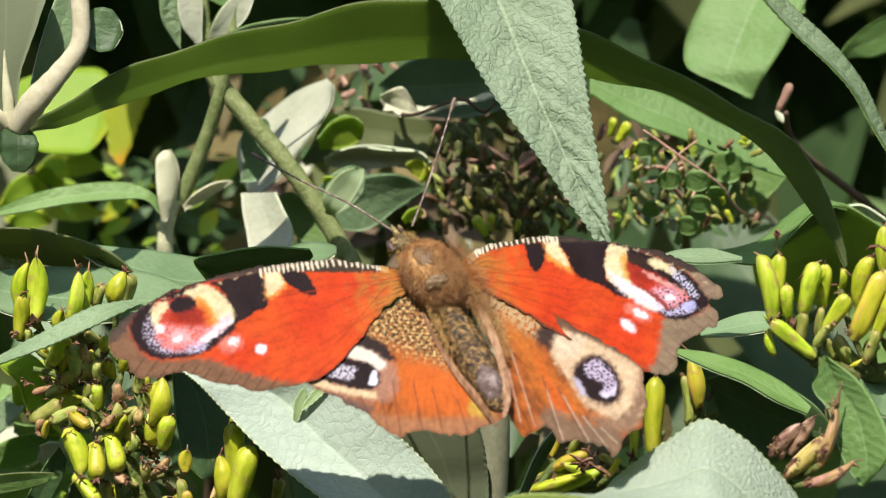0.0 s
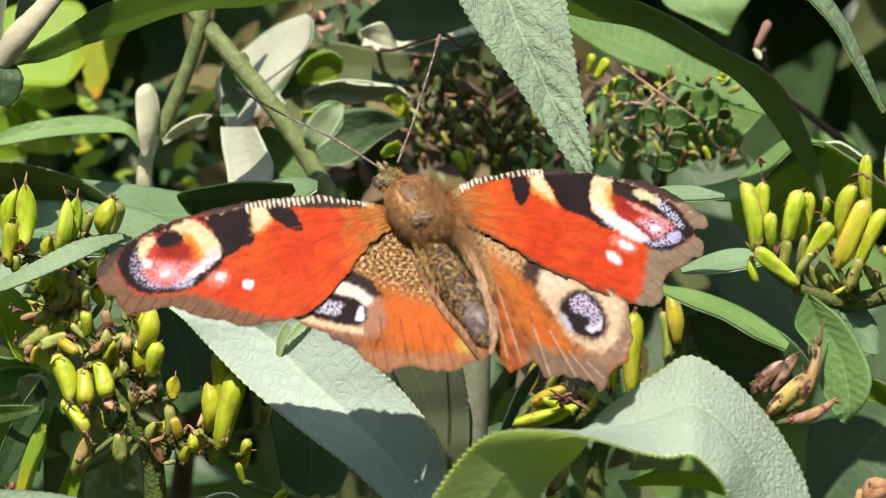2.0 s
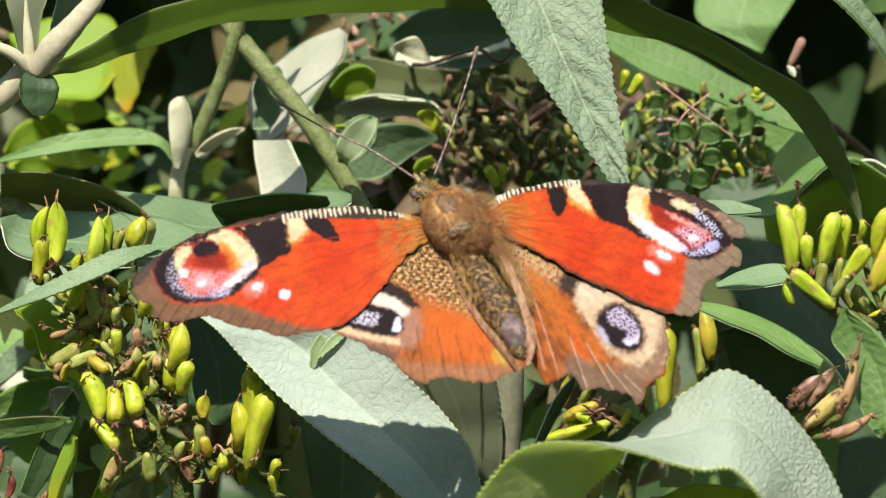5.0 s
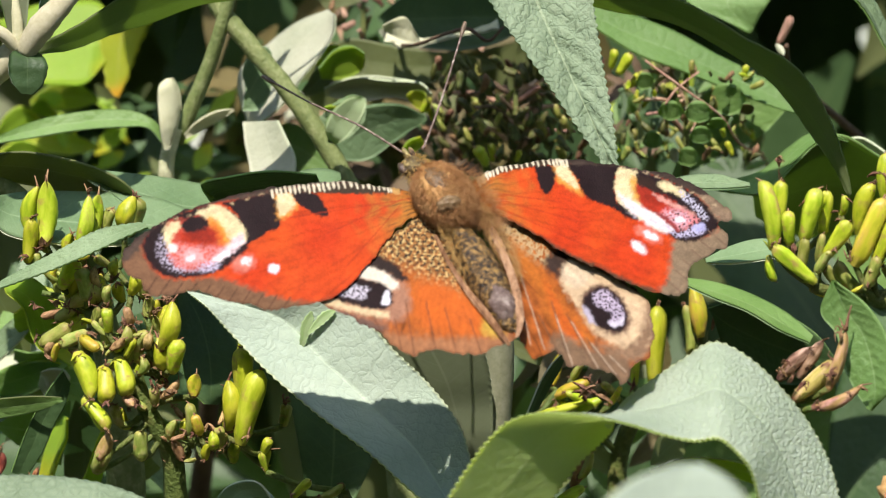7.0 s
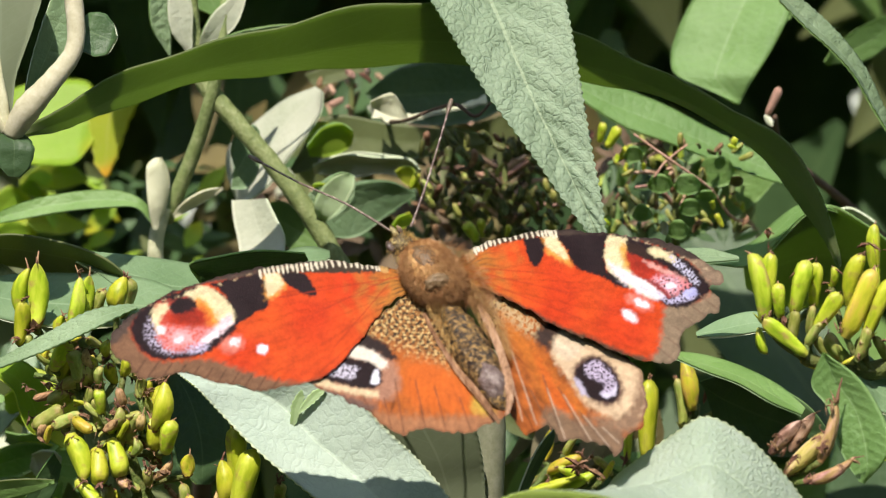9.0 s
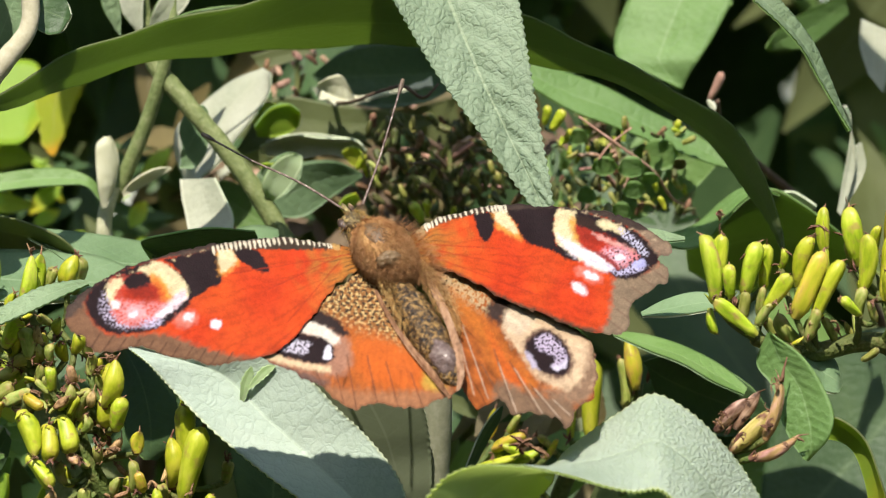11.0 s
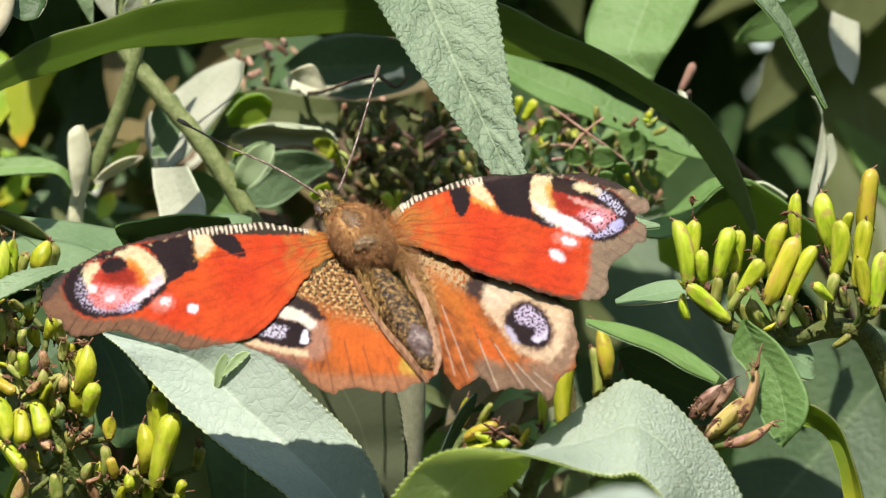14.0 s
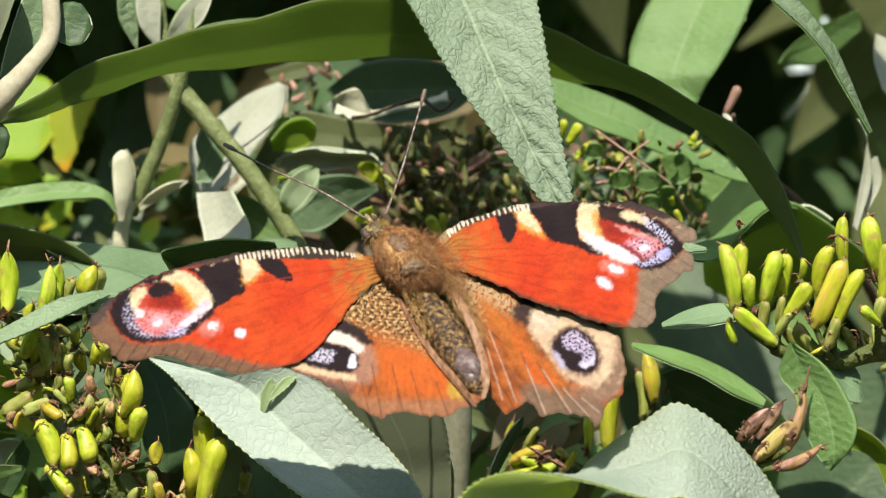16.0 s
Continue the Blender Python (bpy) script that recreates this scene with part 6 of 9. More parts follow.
tube("branch", [(-40.0, 15.0, 13.6), (-38.3, 14.0, 16.0), (-36.0, 14.0, 18.6), (-34.0, 15.0, 21.6), (-34.1, 16.0, 26.2), (-35.2, 18.0, 32.3)], [1.0, 1.3, 1.0, 0.85, 0.9, 0.8], STEM_CREAM, left_shoot, "thick felted side branch", 12, 40, 0.03)
tube("leaf_stalk", [(-40.6, 15.2, 13.9), (-40.7, 14.6, 16.6), (-41.0, 14.4, 19.0), (-41.1, 14.4, 22.6)], [0.6, 0.55, 0.4, 0.2], STEM_CREAM, left_shoot, "pale felted leaf stalk", 10, 24, 0.03)
tube("leaf_stalk", [(-40.7, 15.0, 14.0), (-42.1, 14.0, 15.4), (-44.1, 13.6, 16.3), (-47.4, 13.8, 17.8)], [0.65, 0.6, 0.45, 0.2], STEM_CREAM, left_shoot, "pale felted leaf stalk", 10, 24, 0.03)
# middle stems with buds
mid_shoot = thing("budding_shoot", "green stem with pale felted buds and narrow leaves", "shoot")
tube("stem", [(-50, 150, -1260), (-44, 140, -300), (-34, 110, -60), (-27.4, 75.0, -15.0), (-29.3, 60.0, -6.8)], [8, 4, 1.4, 1.0, 0.9], BARK, mid_shoot, "brown lower stem", 10, 40)
tube("stem", [(-29.3, 60.0, -6.8), (-29.8, 53.0, -2.2), (-29.9, 50.0, 1.1), (-29.7, 49.0, 3.9), (-28.9, 49.0, 6.8)], [0.9, 0.85, 0.85, 0.8, 0.8], STEM_CREAM, mid_shoot, "pale stem below the bud", 10, 60)
tube("side_stem", [(-28.9, 50.0, 5.5), (-27.4, 49.0, 8.6), (-25.1, 47.0, 13.8), (-23.3, 45.0, 19.4), (-21.9, 44.0, 27.6)], [0.8, 0.8, 0.75, 0.7, 0.6], STEM_OLIVE, mid_shoot, "slender olive side stem", 10, 30)
leaf([((-29.9, 47.0, 4.6), (-29.4, 47.0, 4.6)), ((-30.1, 46.0, 7.0), (-28.5, 48.0, 7.0)), ((-30.3, 46.0, 9.5), (-28.2, 48.0, 9.5)), ((-30.2, 46.0, 11.0), (-28.5, 48.0, 11.0)), ((-29.7, 47.0, 11.8), (-28.9, 47.0, 11.9))], BUD, BUD, mid_shoot, "folded pale young bud leaf", cup=0.35, fold=0, nu=24, nv=12)
leaf([((-29.7, 47.0, 6.2), (-30.0, 47.0, 5.4)), ((-31.0, 46.0, 7.7), (-31.4, 47.0, 6.8)), ((-33.3, 45.0, 8.6), (-34.4, 48.0, 6.9)), ((-38.1, 44.0, 8.5), (-39.0, 49.0, 6.5)), ((-43.2, 44.0, 7.4), (-43.5, 48.0, 5.7)), ((-47.8, 44.0, 5.2), (-47.7, 44.0, 5.0))], GREEN, BLUEGREEN, mid_shoot, "narrow arching leaf with a bright upper edge", fold=0.2, nu=50, lean=3)
leaf([((-28.0, 49.0, 6.2), (-27.8, 49.0, 5.7)), ((-26.6, 48.0, 7.4), (-25.9, 49.0, 6.7)), ((-24.8, 48.0, 8.4), (-24.2, 49.0, 7.7)), ((-23.0, 49.0, 8.8), (-22.9, 49.0, 8.6))], BUD, BUD, mid_shoot, "small pale bud scale", nu=16, nv=8)
# diagonal stem
diagonal = thing("slanting_shoot", "slanting olive stem with a felted young tip", "shoot")
tube("stem", [(0, 70, -1260), (5, 60, -300), (-8.2, 46.0, -6.6), (-12.1, 46.0, 2.8), (-17.0, 46.0, 10.2), (-21.5, 46.0, 15.6), (-24.5, 46.0, 19.5), (-25.6, 46.0, 24.5), (-25.9, 46.0, 30.2)], [8, 6, 1.2, 1.0, 0.95, 0.95, 0.95, 0.9, 0.8], STEM_OLIVE, diagonal, "slanting olive stem speckled with felt", 10, 70, 0.05)
leaf([((-26.2, 44.0, 22.5), (-25.4, 44.0, 22.3)), ((-27.4, 43.0, 24.3), (-25.4, 44.0, 24.2)), ((-27.8, 43.0, 26.9), (-25.4, 44.0, 27.0)), ((-27.0, 44.0, 30.8), (-26.7, 44.0, 30.8))], PALEUNDER, GREEN, diagonal, "pale felted young leaf", nu=24, nv=8, fold=0.1)
leaf([((-24.9, 44.0, 22.5), (-24.4, 44.0, 22.2)), ((-24.3, 43.0, 24.3), (-22.9, 44.0, 23.2)), ((-23.1, 43.0, 26.3), (-20.9, 44.0, 25.1)), ((-20.0, 44.0, 28.8), (-19.7, 44.0, 28.6))], PALEUNDER, GREEN, diagonal, "pale felted young leaf", nu=24, nv=8, fold=0.1)
leaf([((-24.9, 44.0, 21.8), (-24.6, 44.0, 21.3)), ((-21.8, 43.0, 23.8), (-21.0, 44.0, 22.5)), ((-18.0, 43.0, 24.7), (-17.8, 44.0, 23.5)), ((-14.3, 44.0, 25.0), (-14.2, 44.0, 24.8))], PALE_NARROW, GREEN, diagonal, "pale young leaf", nu=24, nv=8, fold=0.1)
leaf([((-28.4, 46.0, 22.6), (-27.8, 46.0, 21.9)), ((-29.6, 45.0, 25.1), (-27.8, 46.0, 24.5)), ((-29.7, 45.0, 28.9), (-28.1, 46.0, 29.0)), ((-29.1, 46.0, 32.8), (-28.8, 46.0, 32.8))], PALE_NARROW, GREEN, diagonal, "felted young leaf", nu=24, nv=8, fold=0.1)
leaf([((-21.6, 49.0, 10.8), (-22.1, 50.0, 8.6)), ((-22.1, 49.0, 12.5), (-20.5, 50.0, 8.7)), ((-21.3, 49.0, 14.4), (-19.5, 50.0, 10.0)), ((-19.8, 49.0, 15.1), (-19.1, 50.0, 12.6)), ((-19.4, 50.0, 14.8), (-19.2, 50.0, 14.5))], BLUEGREEN, GREY, diagonal, "small rounded leaf on the slanting stem", nu=24, nv=8, fold=0.1)

# lower leaves on the left
left_leaves = thing("low_leafy_shoot", "low shoot with broad bluish green leaves", "shoot")
tube("stem", [(-70, 70, -1260), (-70, 60, -300), (-32.3, 34.0, -31.2), (-33.7, 30.0, -14.9), (-36.2, 30.0, -6.3), (-40.5, 30.0, -2.0), (-45.4, 30.0, 2.3)], [8, 6, 2, 1.5, 1.4, 1.2, 1.0], STEM_OLIVE, left_leaves, "olive stem", 10, 60)
leaf([((-44.7, 26.0, 3.9), (-45.1, 29.0, 1.8)), ((-41.5, 26.0, 4.2), (-41.9, 30.0, 1.1)), ((-37.6, 26.0, 3.6), (-38.0, 30.0, 0.4)), ((-34.3, 26.0, 2.6), (-34.7, 30.0, -0.1)), ((-31.8, 26.0, 1.3), (-32.4, 29.0, -0.9)), ((-29.4, 28.0, -1.5), (-29.8, 29.0, -1.7))], OLIVE, OLIVE, left_leaves, "broad dark olive leaf in shade", fold=0.1)
leaf([((-36.9, 29.0, 2.8), (-36.8, 30.0, 2.4)), ((-32.8, 28.0, 2.4), (-33.4, 30.0, 0.5)), ((-28.5, 28.0, 1.9), (-31.2, 30.0, -0.9)), ((-24.3, 29.0, 1.2), (-28.1, 30.0, -2.1)), ((-21.9, 30.0, 1.1), (-23.3, 31.0, -2.1)), ((-18.9, 31.0, -0.3), (-18.7, 31.0, -0.8))], BLUEGREEN, GREY, left_leaves, "broad bluish green leaf behind the wing", lean=5, fold=0.1)
# shaded stretch of one leaf; its shadow is put into the dark colour
leaf([((-22.6, 24.0, -0.2), (-22.4, 24.0, -0.8)), ((-23.7, 23.0, 1.1), (-21.4, 24.0, -1.4)), ((-20.7, 23.0, 1.9), (-18.4, 24.0, -1.4)), ((-17.0, 23.0, 2.4), (-15.1, 24.0, -0.8)), ((-13.0, 24.0, 2.1), (-12.8, 24.0, 1.5))], DEEP, GREEN, left_leaves, "shaded part of the leaf just above the wing, coloured dark", lean=-5)
leaf([((-44.3, 22.0, -0.1), (-44.0, 22.0, -0.7)), ((-41.9, 22.0, 0.4), (-42.8, 24.0, -3.2)), ((-35.8, 22.0, 0.5), (-37.3, 24.0, -4.4)), ((-28.6, 23.0, -0.1), (-29.9, 24.0, -4.4)), ((-22.6, 24.0, -2.6), (-22.7, 24.0, -3.2))], BLUEGREEN, GREY, left_leaves, "pale bluish leaf behind the seed head", lean=5)
leaf([((-28.4, 13.5, -2.3), (-28.2, 13.5, -2.7)), ((-30.0, 12.5, -2.4), (-29.8, 14.5, -3.4)), ((-32.9, 11.5, -3.0), (-32.7, 14.5, -4.8)), ((-36.8, 11.5, -5.0), (-36.6, 14.5, -6.5)), ((-40.7, 11.5, -7.1), (-40.4, 13.5, -7.9)), ((-44.5, 12.5, -9.3), (-44.4, 12.5, -9.3))], PALE_NARROW, BLUEGREEN, left_leaves, "narrow pale green leaf crossing the seed capsules", lean=2.5, fold=0.12, teeth=0.18, tooth_mm=0.8, nu=90)
leaf([((-41.9, 41.5, -11.2), (-41.6, 42.5, -11.8)), ((-44.9, 41.0, -12.6), (-44.2, 43.0, -15.0)), ((-47.7, 41.0, -15.7), (-47.1, 43.0, -17.6)), ((-50.7, 42.0, -20.5), (-50.6, 42.0, -20.7))], PALE_NARROW, GREY, left_leaves, "narrow pale leaf", lean=2, fold=0.2)
leaf([((-37.6, 26.0, -19.4), (-37.6, 26.0, -19.8)), ((-41.2, 26.0, -19.4), (-40.8, 27.0, -21.0)), ((-44.9, 26.0, -19.8), (-45.1, 27.0, -21.7)), ((-49.2, 26.0, -20.6), (-49.1, 26.0, -21.5))], GREEN, OLIVE, left_leaves, "narrow green leaf")
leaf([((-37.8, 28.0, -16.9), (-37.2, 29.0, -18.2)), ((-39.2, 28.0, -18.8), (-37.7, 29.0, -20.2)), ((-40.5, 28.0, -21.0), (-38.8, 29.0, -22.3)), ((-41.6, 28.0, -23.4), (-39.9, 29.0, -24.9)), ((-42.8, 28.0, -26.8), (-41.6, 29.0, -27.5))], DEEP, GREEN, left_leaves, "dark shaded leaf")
leaf([((-49.7, -6.0, -28.7), (-48.6, -10.0, -31.8)), ((-46.4, -5.0, -25.9), (-44.8, -12.0, -31.7)), ((-39.6, -4.0, -24.9), (-37.8, -14.0, -33.2)), ((-32.7, -4.0, -25.2), (-31.5, -14.0, -33.2)), ((-27.4, -5.0, -26.5), (-27.8, -12.0, -32.2)), ((-21.4, -8.0, -29.9), (-21.6, -8.0, -30.5))], PALE, GREEN, left_leaves, "broad wrinkled pale green leaf at the front", fold=0.06, quilt=0.3, teeth=0.2, nu=80, nv=20)
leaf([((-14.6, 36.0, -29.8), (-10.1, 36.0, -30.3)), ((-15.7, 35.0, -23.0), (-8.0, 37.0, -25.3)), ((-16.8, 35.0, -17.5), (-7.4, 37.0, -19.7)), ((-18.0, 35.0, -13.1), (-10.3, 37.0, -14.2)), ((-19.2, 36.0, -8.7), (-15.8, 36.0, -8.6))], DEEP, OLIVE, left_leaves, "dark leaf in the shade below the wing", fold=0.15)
leaf([((-21.8, 8.0, -28.3), (-19.4, 8.0, -28.9)), ((-20.0, 8.0, -26.6), (-17.7, 9.0, -27.7)), ((-17.6, 8.0, -26.3), (-16.0, 9.0, -28.4)), ((-15.4, 9.0, -29.6), (-15.1, 9.0, -29.9))], BLUEGREEN, GREY, left_leaves, "small grey green leaf")

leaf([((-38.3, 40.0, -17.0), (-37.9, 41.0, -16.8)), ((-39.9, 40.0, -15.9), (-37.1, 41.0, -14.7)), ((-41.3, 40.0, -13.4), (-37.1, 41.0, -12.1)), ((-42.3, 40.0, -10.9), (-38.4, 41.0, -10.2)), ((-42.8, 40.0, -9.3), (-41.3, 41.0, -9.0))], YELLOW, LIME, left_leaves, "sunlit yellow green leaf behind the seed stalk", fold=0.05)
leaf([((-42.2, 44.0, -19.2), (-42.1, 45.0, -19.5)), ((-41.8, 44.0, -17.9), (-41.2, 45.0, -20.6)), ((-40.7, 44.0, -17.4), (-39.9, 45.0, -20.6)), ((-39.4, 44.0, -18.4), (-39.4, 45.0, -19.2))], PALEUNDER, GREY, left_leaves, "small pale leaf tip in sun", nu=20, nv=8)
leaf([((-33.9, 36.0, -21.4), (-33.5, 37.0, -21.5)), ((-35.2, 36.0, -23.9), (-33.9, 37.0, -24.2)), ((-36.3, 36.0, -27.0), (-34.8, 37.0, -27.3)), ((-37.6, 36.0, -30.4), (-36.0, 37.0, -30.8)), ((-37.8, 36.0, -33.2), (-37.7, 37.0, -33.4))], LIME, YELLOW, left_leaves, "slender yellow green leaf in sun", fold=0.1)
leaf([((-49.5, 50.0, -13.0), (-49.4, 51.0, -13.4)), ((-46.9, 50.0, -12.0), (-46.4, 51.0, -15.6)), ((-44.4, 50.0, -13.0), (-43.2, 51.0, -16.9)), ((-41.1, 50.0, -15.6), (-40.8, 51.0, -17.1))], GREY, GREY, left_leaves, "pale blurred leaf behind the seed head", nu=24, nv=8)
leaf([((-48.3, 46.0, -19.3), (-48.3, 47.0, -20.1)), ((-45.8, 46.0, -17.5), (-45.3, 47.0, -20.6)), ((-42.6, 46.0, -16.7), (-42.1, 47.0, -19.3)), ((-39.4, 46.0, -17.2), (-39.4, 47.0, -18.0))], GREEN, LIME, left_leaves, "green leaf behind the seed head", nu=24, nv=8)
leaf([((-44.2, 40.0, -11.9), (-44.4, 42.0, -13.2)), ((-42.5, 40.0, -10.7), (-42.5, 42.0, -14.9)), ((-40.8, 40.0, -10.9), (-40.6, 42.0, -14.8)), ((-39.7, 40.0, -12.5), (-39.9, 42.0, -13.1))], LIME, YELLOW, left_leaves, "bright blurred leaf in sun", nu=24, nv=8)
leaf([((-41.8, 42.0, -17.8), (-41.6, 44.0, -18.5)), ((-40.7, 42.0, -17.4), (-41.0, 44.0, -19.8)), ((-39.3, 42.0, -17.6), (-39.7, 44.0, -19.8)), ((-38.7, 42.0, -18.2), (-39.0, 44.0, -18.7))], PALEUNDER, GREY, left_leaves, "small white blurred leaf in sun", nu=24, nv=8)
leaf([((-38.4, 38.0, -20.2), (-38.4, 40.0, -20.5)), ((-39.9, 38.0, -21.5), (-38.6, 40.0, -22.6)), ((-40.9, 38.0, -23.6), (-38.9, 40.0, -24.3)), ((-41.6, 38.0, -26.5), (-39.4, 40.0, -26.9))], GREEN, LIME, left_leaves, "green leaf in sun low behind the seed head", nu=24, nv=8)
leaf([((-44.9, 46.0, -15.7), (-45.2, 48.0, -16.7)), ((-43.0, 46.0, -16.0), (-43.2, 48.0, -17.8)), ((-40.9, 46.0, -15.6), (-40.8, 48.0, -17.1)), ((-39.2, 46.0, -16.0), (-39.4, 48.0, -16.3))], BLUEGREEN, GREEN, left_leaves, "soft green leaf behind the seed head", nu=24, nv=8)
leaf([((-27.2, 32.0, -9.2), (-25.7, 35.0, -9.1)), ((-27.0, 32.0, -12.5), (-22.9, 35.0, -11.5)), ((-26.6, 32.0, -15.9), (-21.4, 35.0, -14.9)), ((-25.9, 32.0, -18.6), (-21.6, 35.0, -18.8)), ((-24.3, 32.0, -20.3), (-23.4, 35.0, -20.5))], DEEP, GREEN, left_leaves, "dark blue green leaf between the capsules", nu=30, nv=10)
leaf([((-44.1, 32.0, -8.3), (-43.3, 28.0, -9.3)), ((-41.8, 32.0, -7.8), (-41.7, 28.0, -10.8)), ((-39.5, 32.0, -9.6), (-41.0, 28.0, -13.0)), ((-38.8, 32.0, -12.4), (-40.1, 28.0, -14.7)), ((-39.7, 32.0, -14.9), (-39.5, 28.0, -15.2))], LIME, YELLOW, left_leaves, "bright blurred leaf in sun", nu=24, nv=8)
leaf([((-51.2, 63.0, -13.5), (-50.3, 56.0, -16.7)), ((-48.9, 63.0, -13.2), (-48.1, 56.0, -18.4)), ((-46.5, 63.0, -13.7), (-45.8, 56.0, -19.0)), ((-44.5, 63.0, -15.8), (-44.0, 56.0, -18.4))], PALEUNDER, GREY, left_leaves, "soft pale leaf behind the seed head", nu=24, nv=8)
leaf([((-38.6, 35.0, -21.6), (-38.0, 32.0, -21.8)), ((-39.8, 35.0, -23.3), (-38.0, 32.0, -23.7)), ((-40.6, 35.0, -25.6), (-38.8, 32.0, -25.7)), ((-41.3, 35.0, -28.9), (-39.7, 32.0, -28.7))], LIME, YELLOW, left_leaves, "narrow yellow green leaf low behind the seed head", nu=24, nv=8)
leaf([((-48.5, 47.0, -20.6), (-47.9, 43.0, -21.8)), ((-45.6, 47.0, -20.2), (-45.1, 43.0, -21.9)), ((-42.8, 47.0, -20.3), (-42.5, 43.0, -21.6)), ((-41.3, 47.0, -20.8), (-40.9, 43.0, -20.9))], GREEN, LIME, left_leaves, "green leaf behind the seed head", nu=24, nv=8)
leaf([((-39.1, 50.0, -20.9), (-38.7, 50.0, -21.2)), ((-40.1, 50.0, -23.8), (-36.7, 50.0, -24.3)), ((-40.3, 50.0, -26.6), (-36.1, 50.0, -27.2)), ((-40.2, 50.0, -30.1), (-36.7, 50.0, -30.1))], OLIVE, GREEN, left_leaves, "olive leaf in sun low in the bush", nu=24, nv=8)
# sunlit end of the dark leaf above the wing, a separate paler piece
leaf([((-16.1, 34.0, 2.2), (-15.6, 28.0, 0.9)), ((-14.6, 34.0, 2.7), (-13.9, 28.0, 0.6)), ((-12.8, 34.0, 2.8), (-12.2, 28.0, 0.9)), ((-11.3, 34.0, 2.4), (-11.0, 28.0, 1.7))], BLUEGREEN, GREY, left_leaves, "lit end of the leaf just above the wing, coloured paler", nu=24, nv=8)

# leaves on the right
right_shoot = thing("drooping_shoot", "shoot with bright green lance shaped leaves", "shoot")
tube("stem", [(130, 90, -1260), (130, 90, -300), (85, 70, -40), (80, 62, 20), (60, 60, 58), (40, 60, 62), (13.3, 56.0, 35.1), (9.2, 52.0, 20.5)], [8, 6, 2.2, 1.8, 1.5, 1.2, 0.8, 0.5], STEM_OLIVE, right_shoot, "olive stem", 10, 60)
leaf([((13.2, 54.0, 19.9), (13.2, 55.0, 17.5)), ((17.8, 54.0, 18.5), (17.9, 55.0, 14.6)), ((21.9, 54.0, 16.9), (21.9, 55.0, 13.1)), ((25.9, 54.0, 14.7), (25.7, 55.0, 11.6)), ((30.0, 54.0, 12.6), (29.5, 55.0, 10.1)), ((32.9, 54.0, 10.7), (32.7, 55.0, 9.0)), ((35.2, 54.0, 8.7), (35.4, 55.0, 8.4))], FRESH, GREEN, right_shoot, "bright green pointed leaf in sun", lean=2, fold=0.12, teeth=0.1)
leaf([((25.8, 64.0, 29.5), (36.2, 65.0, 29.6)), ((23.6, 62.0, 25.3), (34.5, 63.0, 25.4)), ((22.7, 61.0, 22.3), (32.9, 62.0, 22.4)), ((23.0, 60.0, 20.3), (31.3, 61.0, 19.9)), ((26.2, 60.0, 18.6), (30.3, 61.0, 18.1)), ((29.1, 60.0, 17.2), (29.8, 61.0, 17.0))], FRESH, GREEN, right_shoot, "broad mid green leaf", lean=2, fold=0.1)
leaf([((47.5, 70.0, 27.2), (47.9, 71.0, 25.1)), ((43.6, 70.0, 25.6), (44.3, 71.0, 22.1)), ((41.3, 70.0, 24.2), (42.6, 71.0, 21.4)), ((39.8, 70.0, 22.8), (40.8, 71.0, 21.4)), ((39.0, 70.0, 21.5), (39.3, 71.0, 21.2))], FRESH, GREEN, right_shoot, "small green leaf")
leaf([((29.4, 43.0, 0.7), (29.9, 50.0, -2.0)), ((32.5, 42.0, 3.5), (33.0, 54.0, -3.6)), ((35.2, 42.0, 5.8), (36.0, 55.0, -4.2)), ((38.1, 42.0, 6.2), (38.9, 55.0, -4.1)), ((40.9, 42.0, 4.7), (41.7, 54.0, -3.5)), ((44.4, 43.0, 2.1), (44.8, 50.0, -1.9)), ((46.8, 45.0, -0.1), (47.0, 46.0, -0.4))], ARCHING, GREEN, right_shoot, "round olive leaf in half shade", fold=0.05)
# lit strip of the same round leaf, given a brighter green than its body
leaf([((23.4, 43.0, 1.6), (23.3, 41.0, 1.4)), ((27.4, 43.0, 1.9), (27.3, 40.0, 0.6)), ((30.2, 43.0, 2.8), (30.4, 39.0, 0.6)), ((32.6, 43.0, 4.9), (33.0, 39.0, 3.2)), ((34.8, 43.0, 6.4), (35.3, 40.0, 5.4)), ((37.2, 43.0, 6.6), (37.3, 41.0, 6.1)), ((38.8, 43.0, 5.9), (38.8, 42.0, 5.8))], FRESH, GREEN, right_shoot, "turned edge of the round olive leaf, coloured brighter for sunlight", nu=40, nv=10, fold=0.0)
leaf([((39.2, 50.0, 5.9), (39.4, 51.0, 5.6)), ((40.5, 50.0, 6.0), (40.8, 51.0, 5.0)), ((42.0, 50.0, 5.2), (42.0, 51.0, 4.4)), ((42.9, 50.0, 4.5), (42.9, 51.0, 4.3))], PALEUNDER, GREY, right_shoot, "small pinkish white leaf tip", nu=20, nv=8)
leaf([((20.4, 12.0, 1.8), (20.6, 12.0, 1.5)), ((22.3, 11.0, 2.3), (22.3, 12.0, 1.2)), ((25.0, 11.0, 2.4), (25.0, 12.0, 1.1)), ((28.0, 12.0, 1.6), (28.0, 12.0, 1.3))], PALE_NARROW, BLUEGREEN, right_shoot, "small pale leaf tip behind the wing", lean=2, nu=24)
leaf([((24.1, 20.0, -5.6), (24.2, 20.0, -6.0)), ((26.5, 19.0, -4.4), (26.7, 21.0, -6.0)), ((29.5, 19.0, -3.7), (30.1, 21.0, -5.5)), ((33.1, 20.0, -4.4), (33.2, 20.0, -4.8))], BLUEGREEN, GREY, right_shoot, "small bluish leaf", lean=2.5, nu=24)
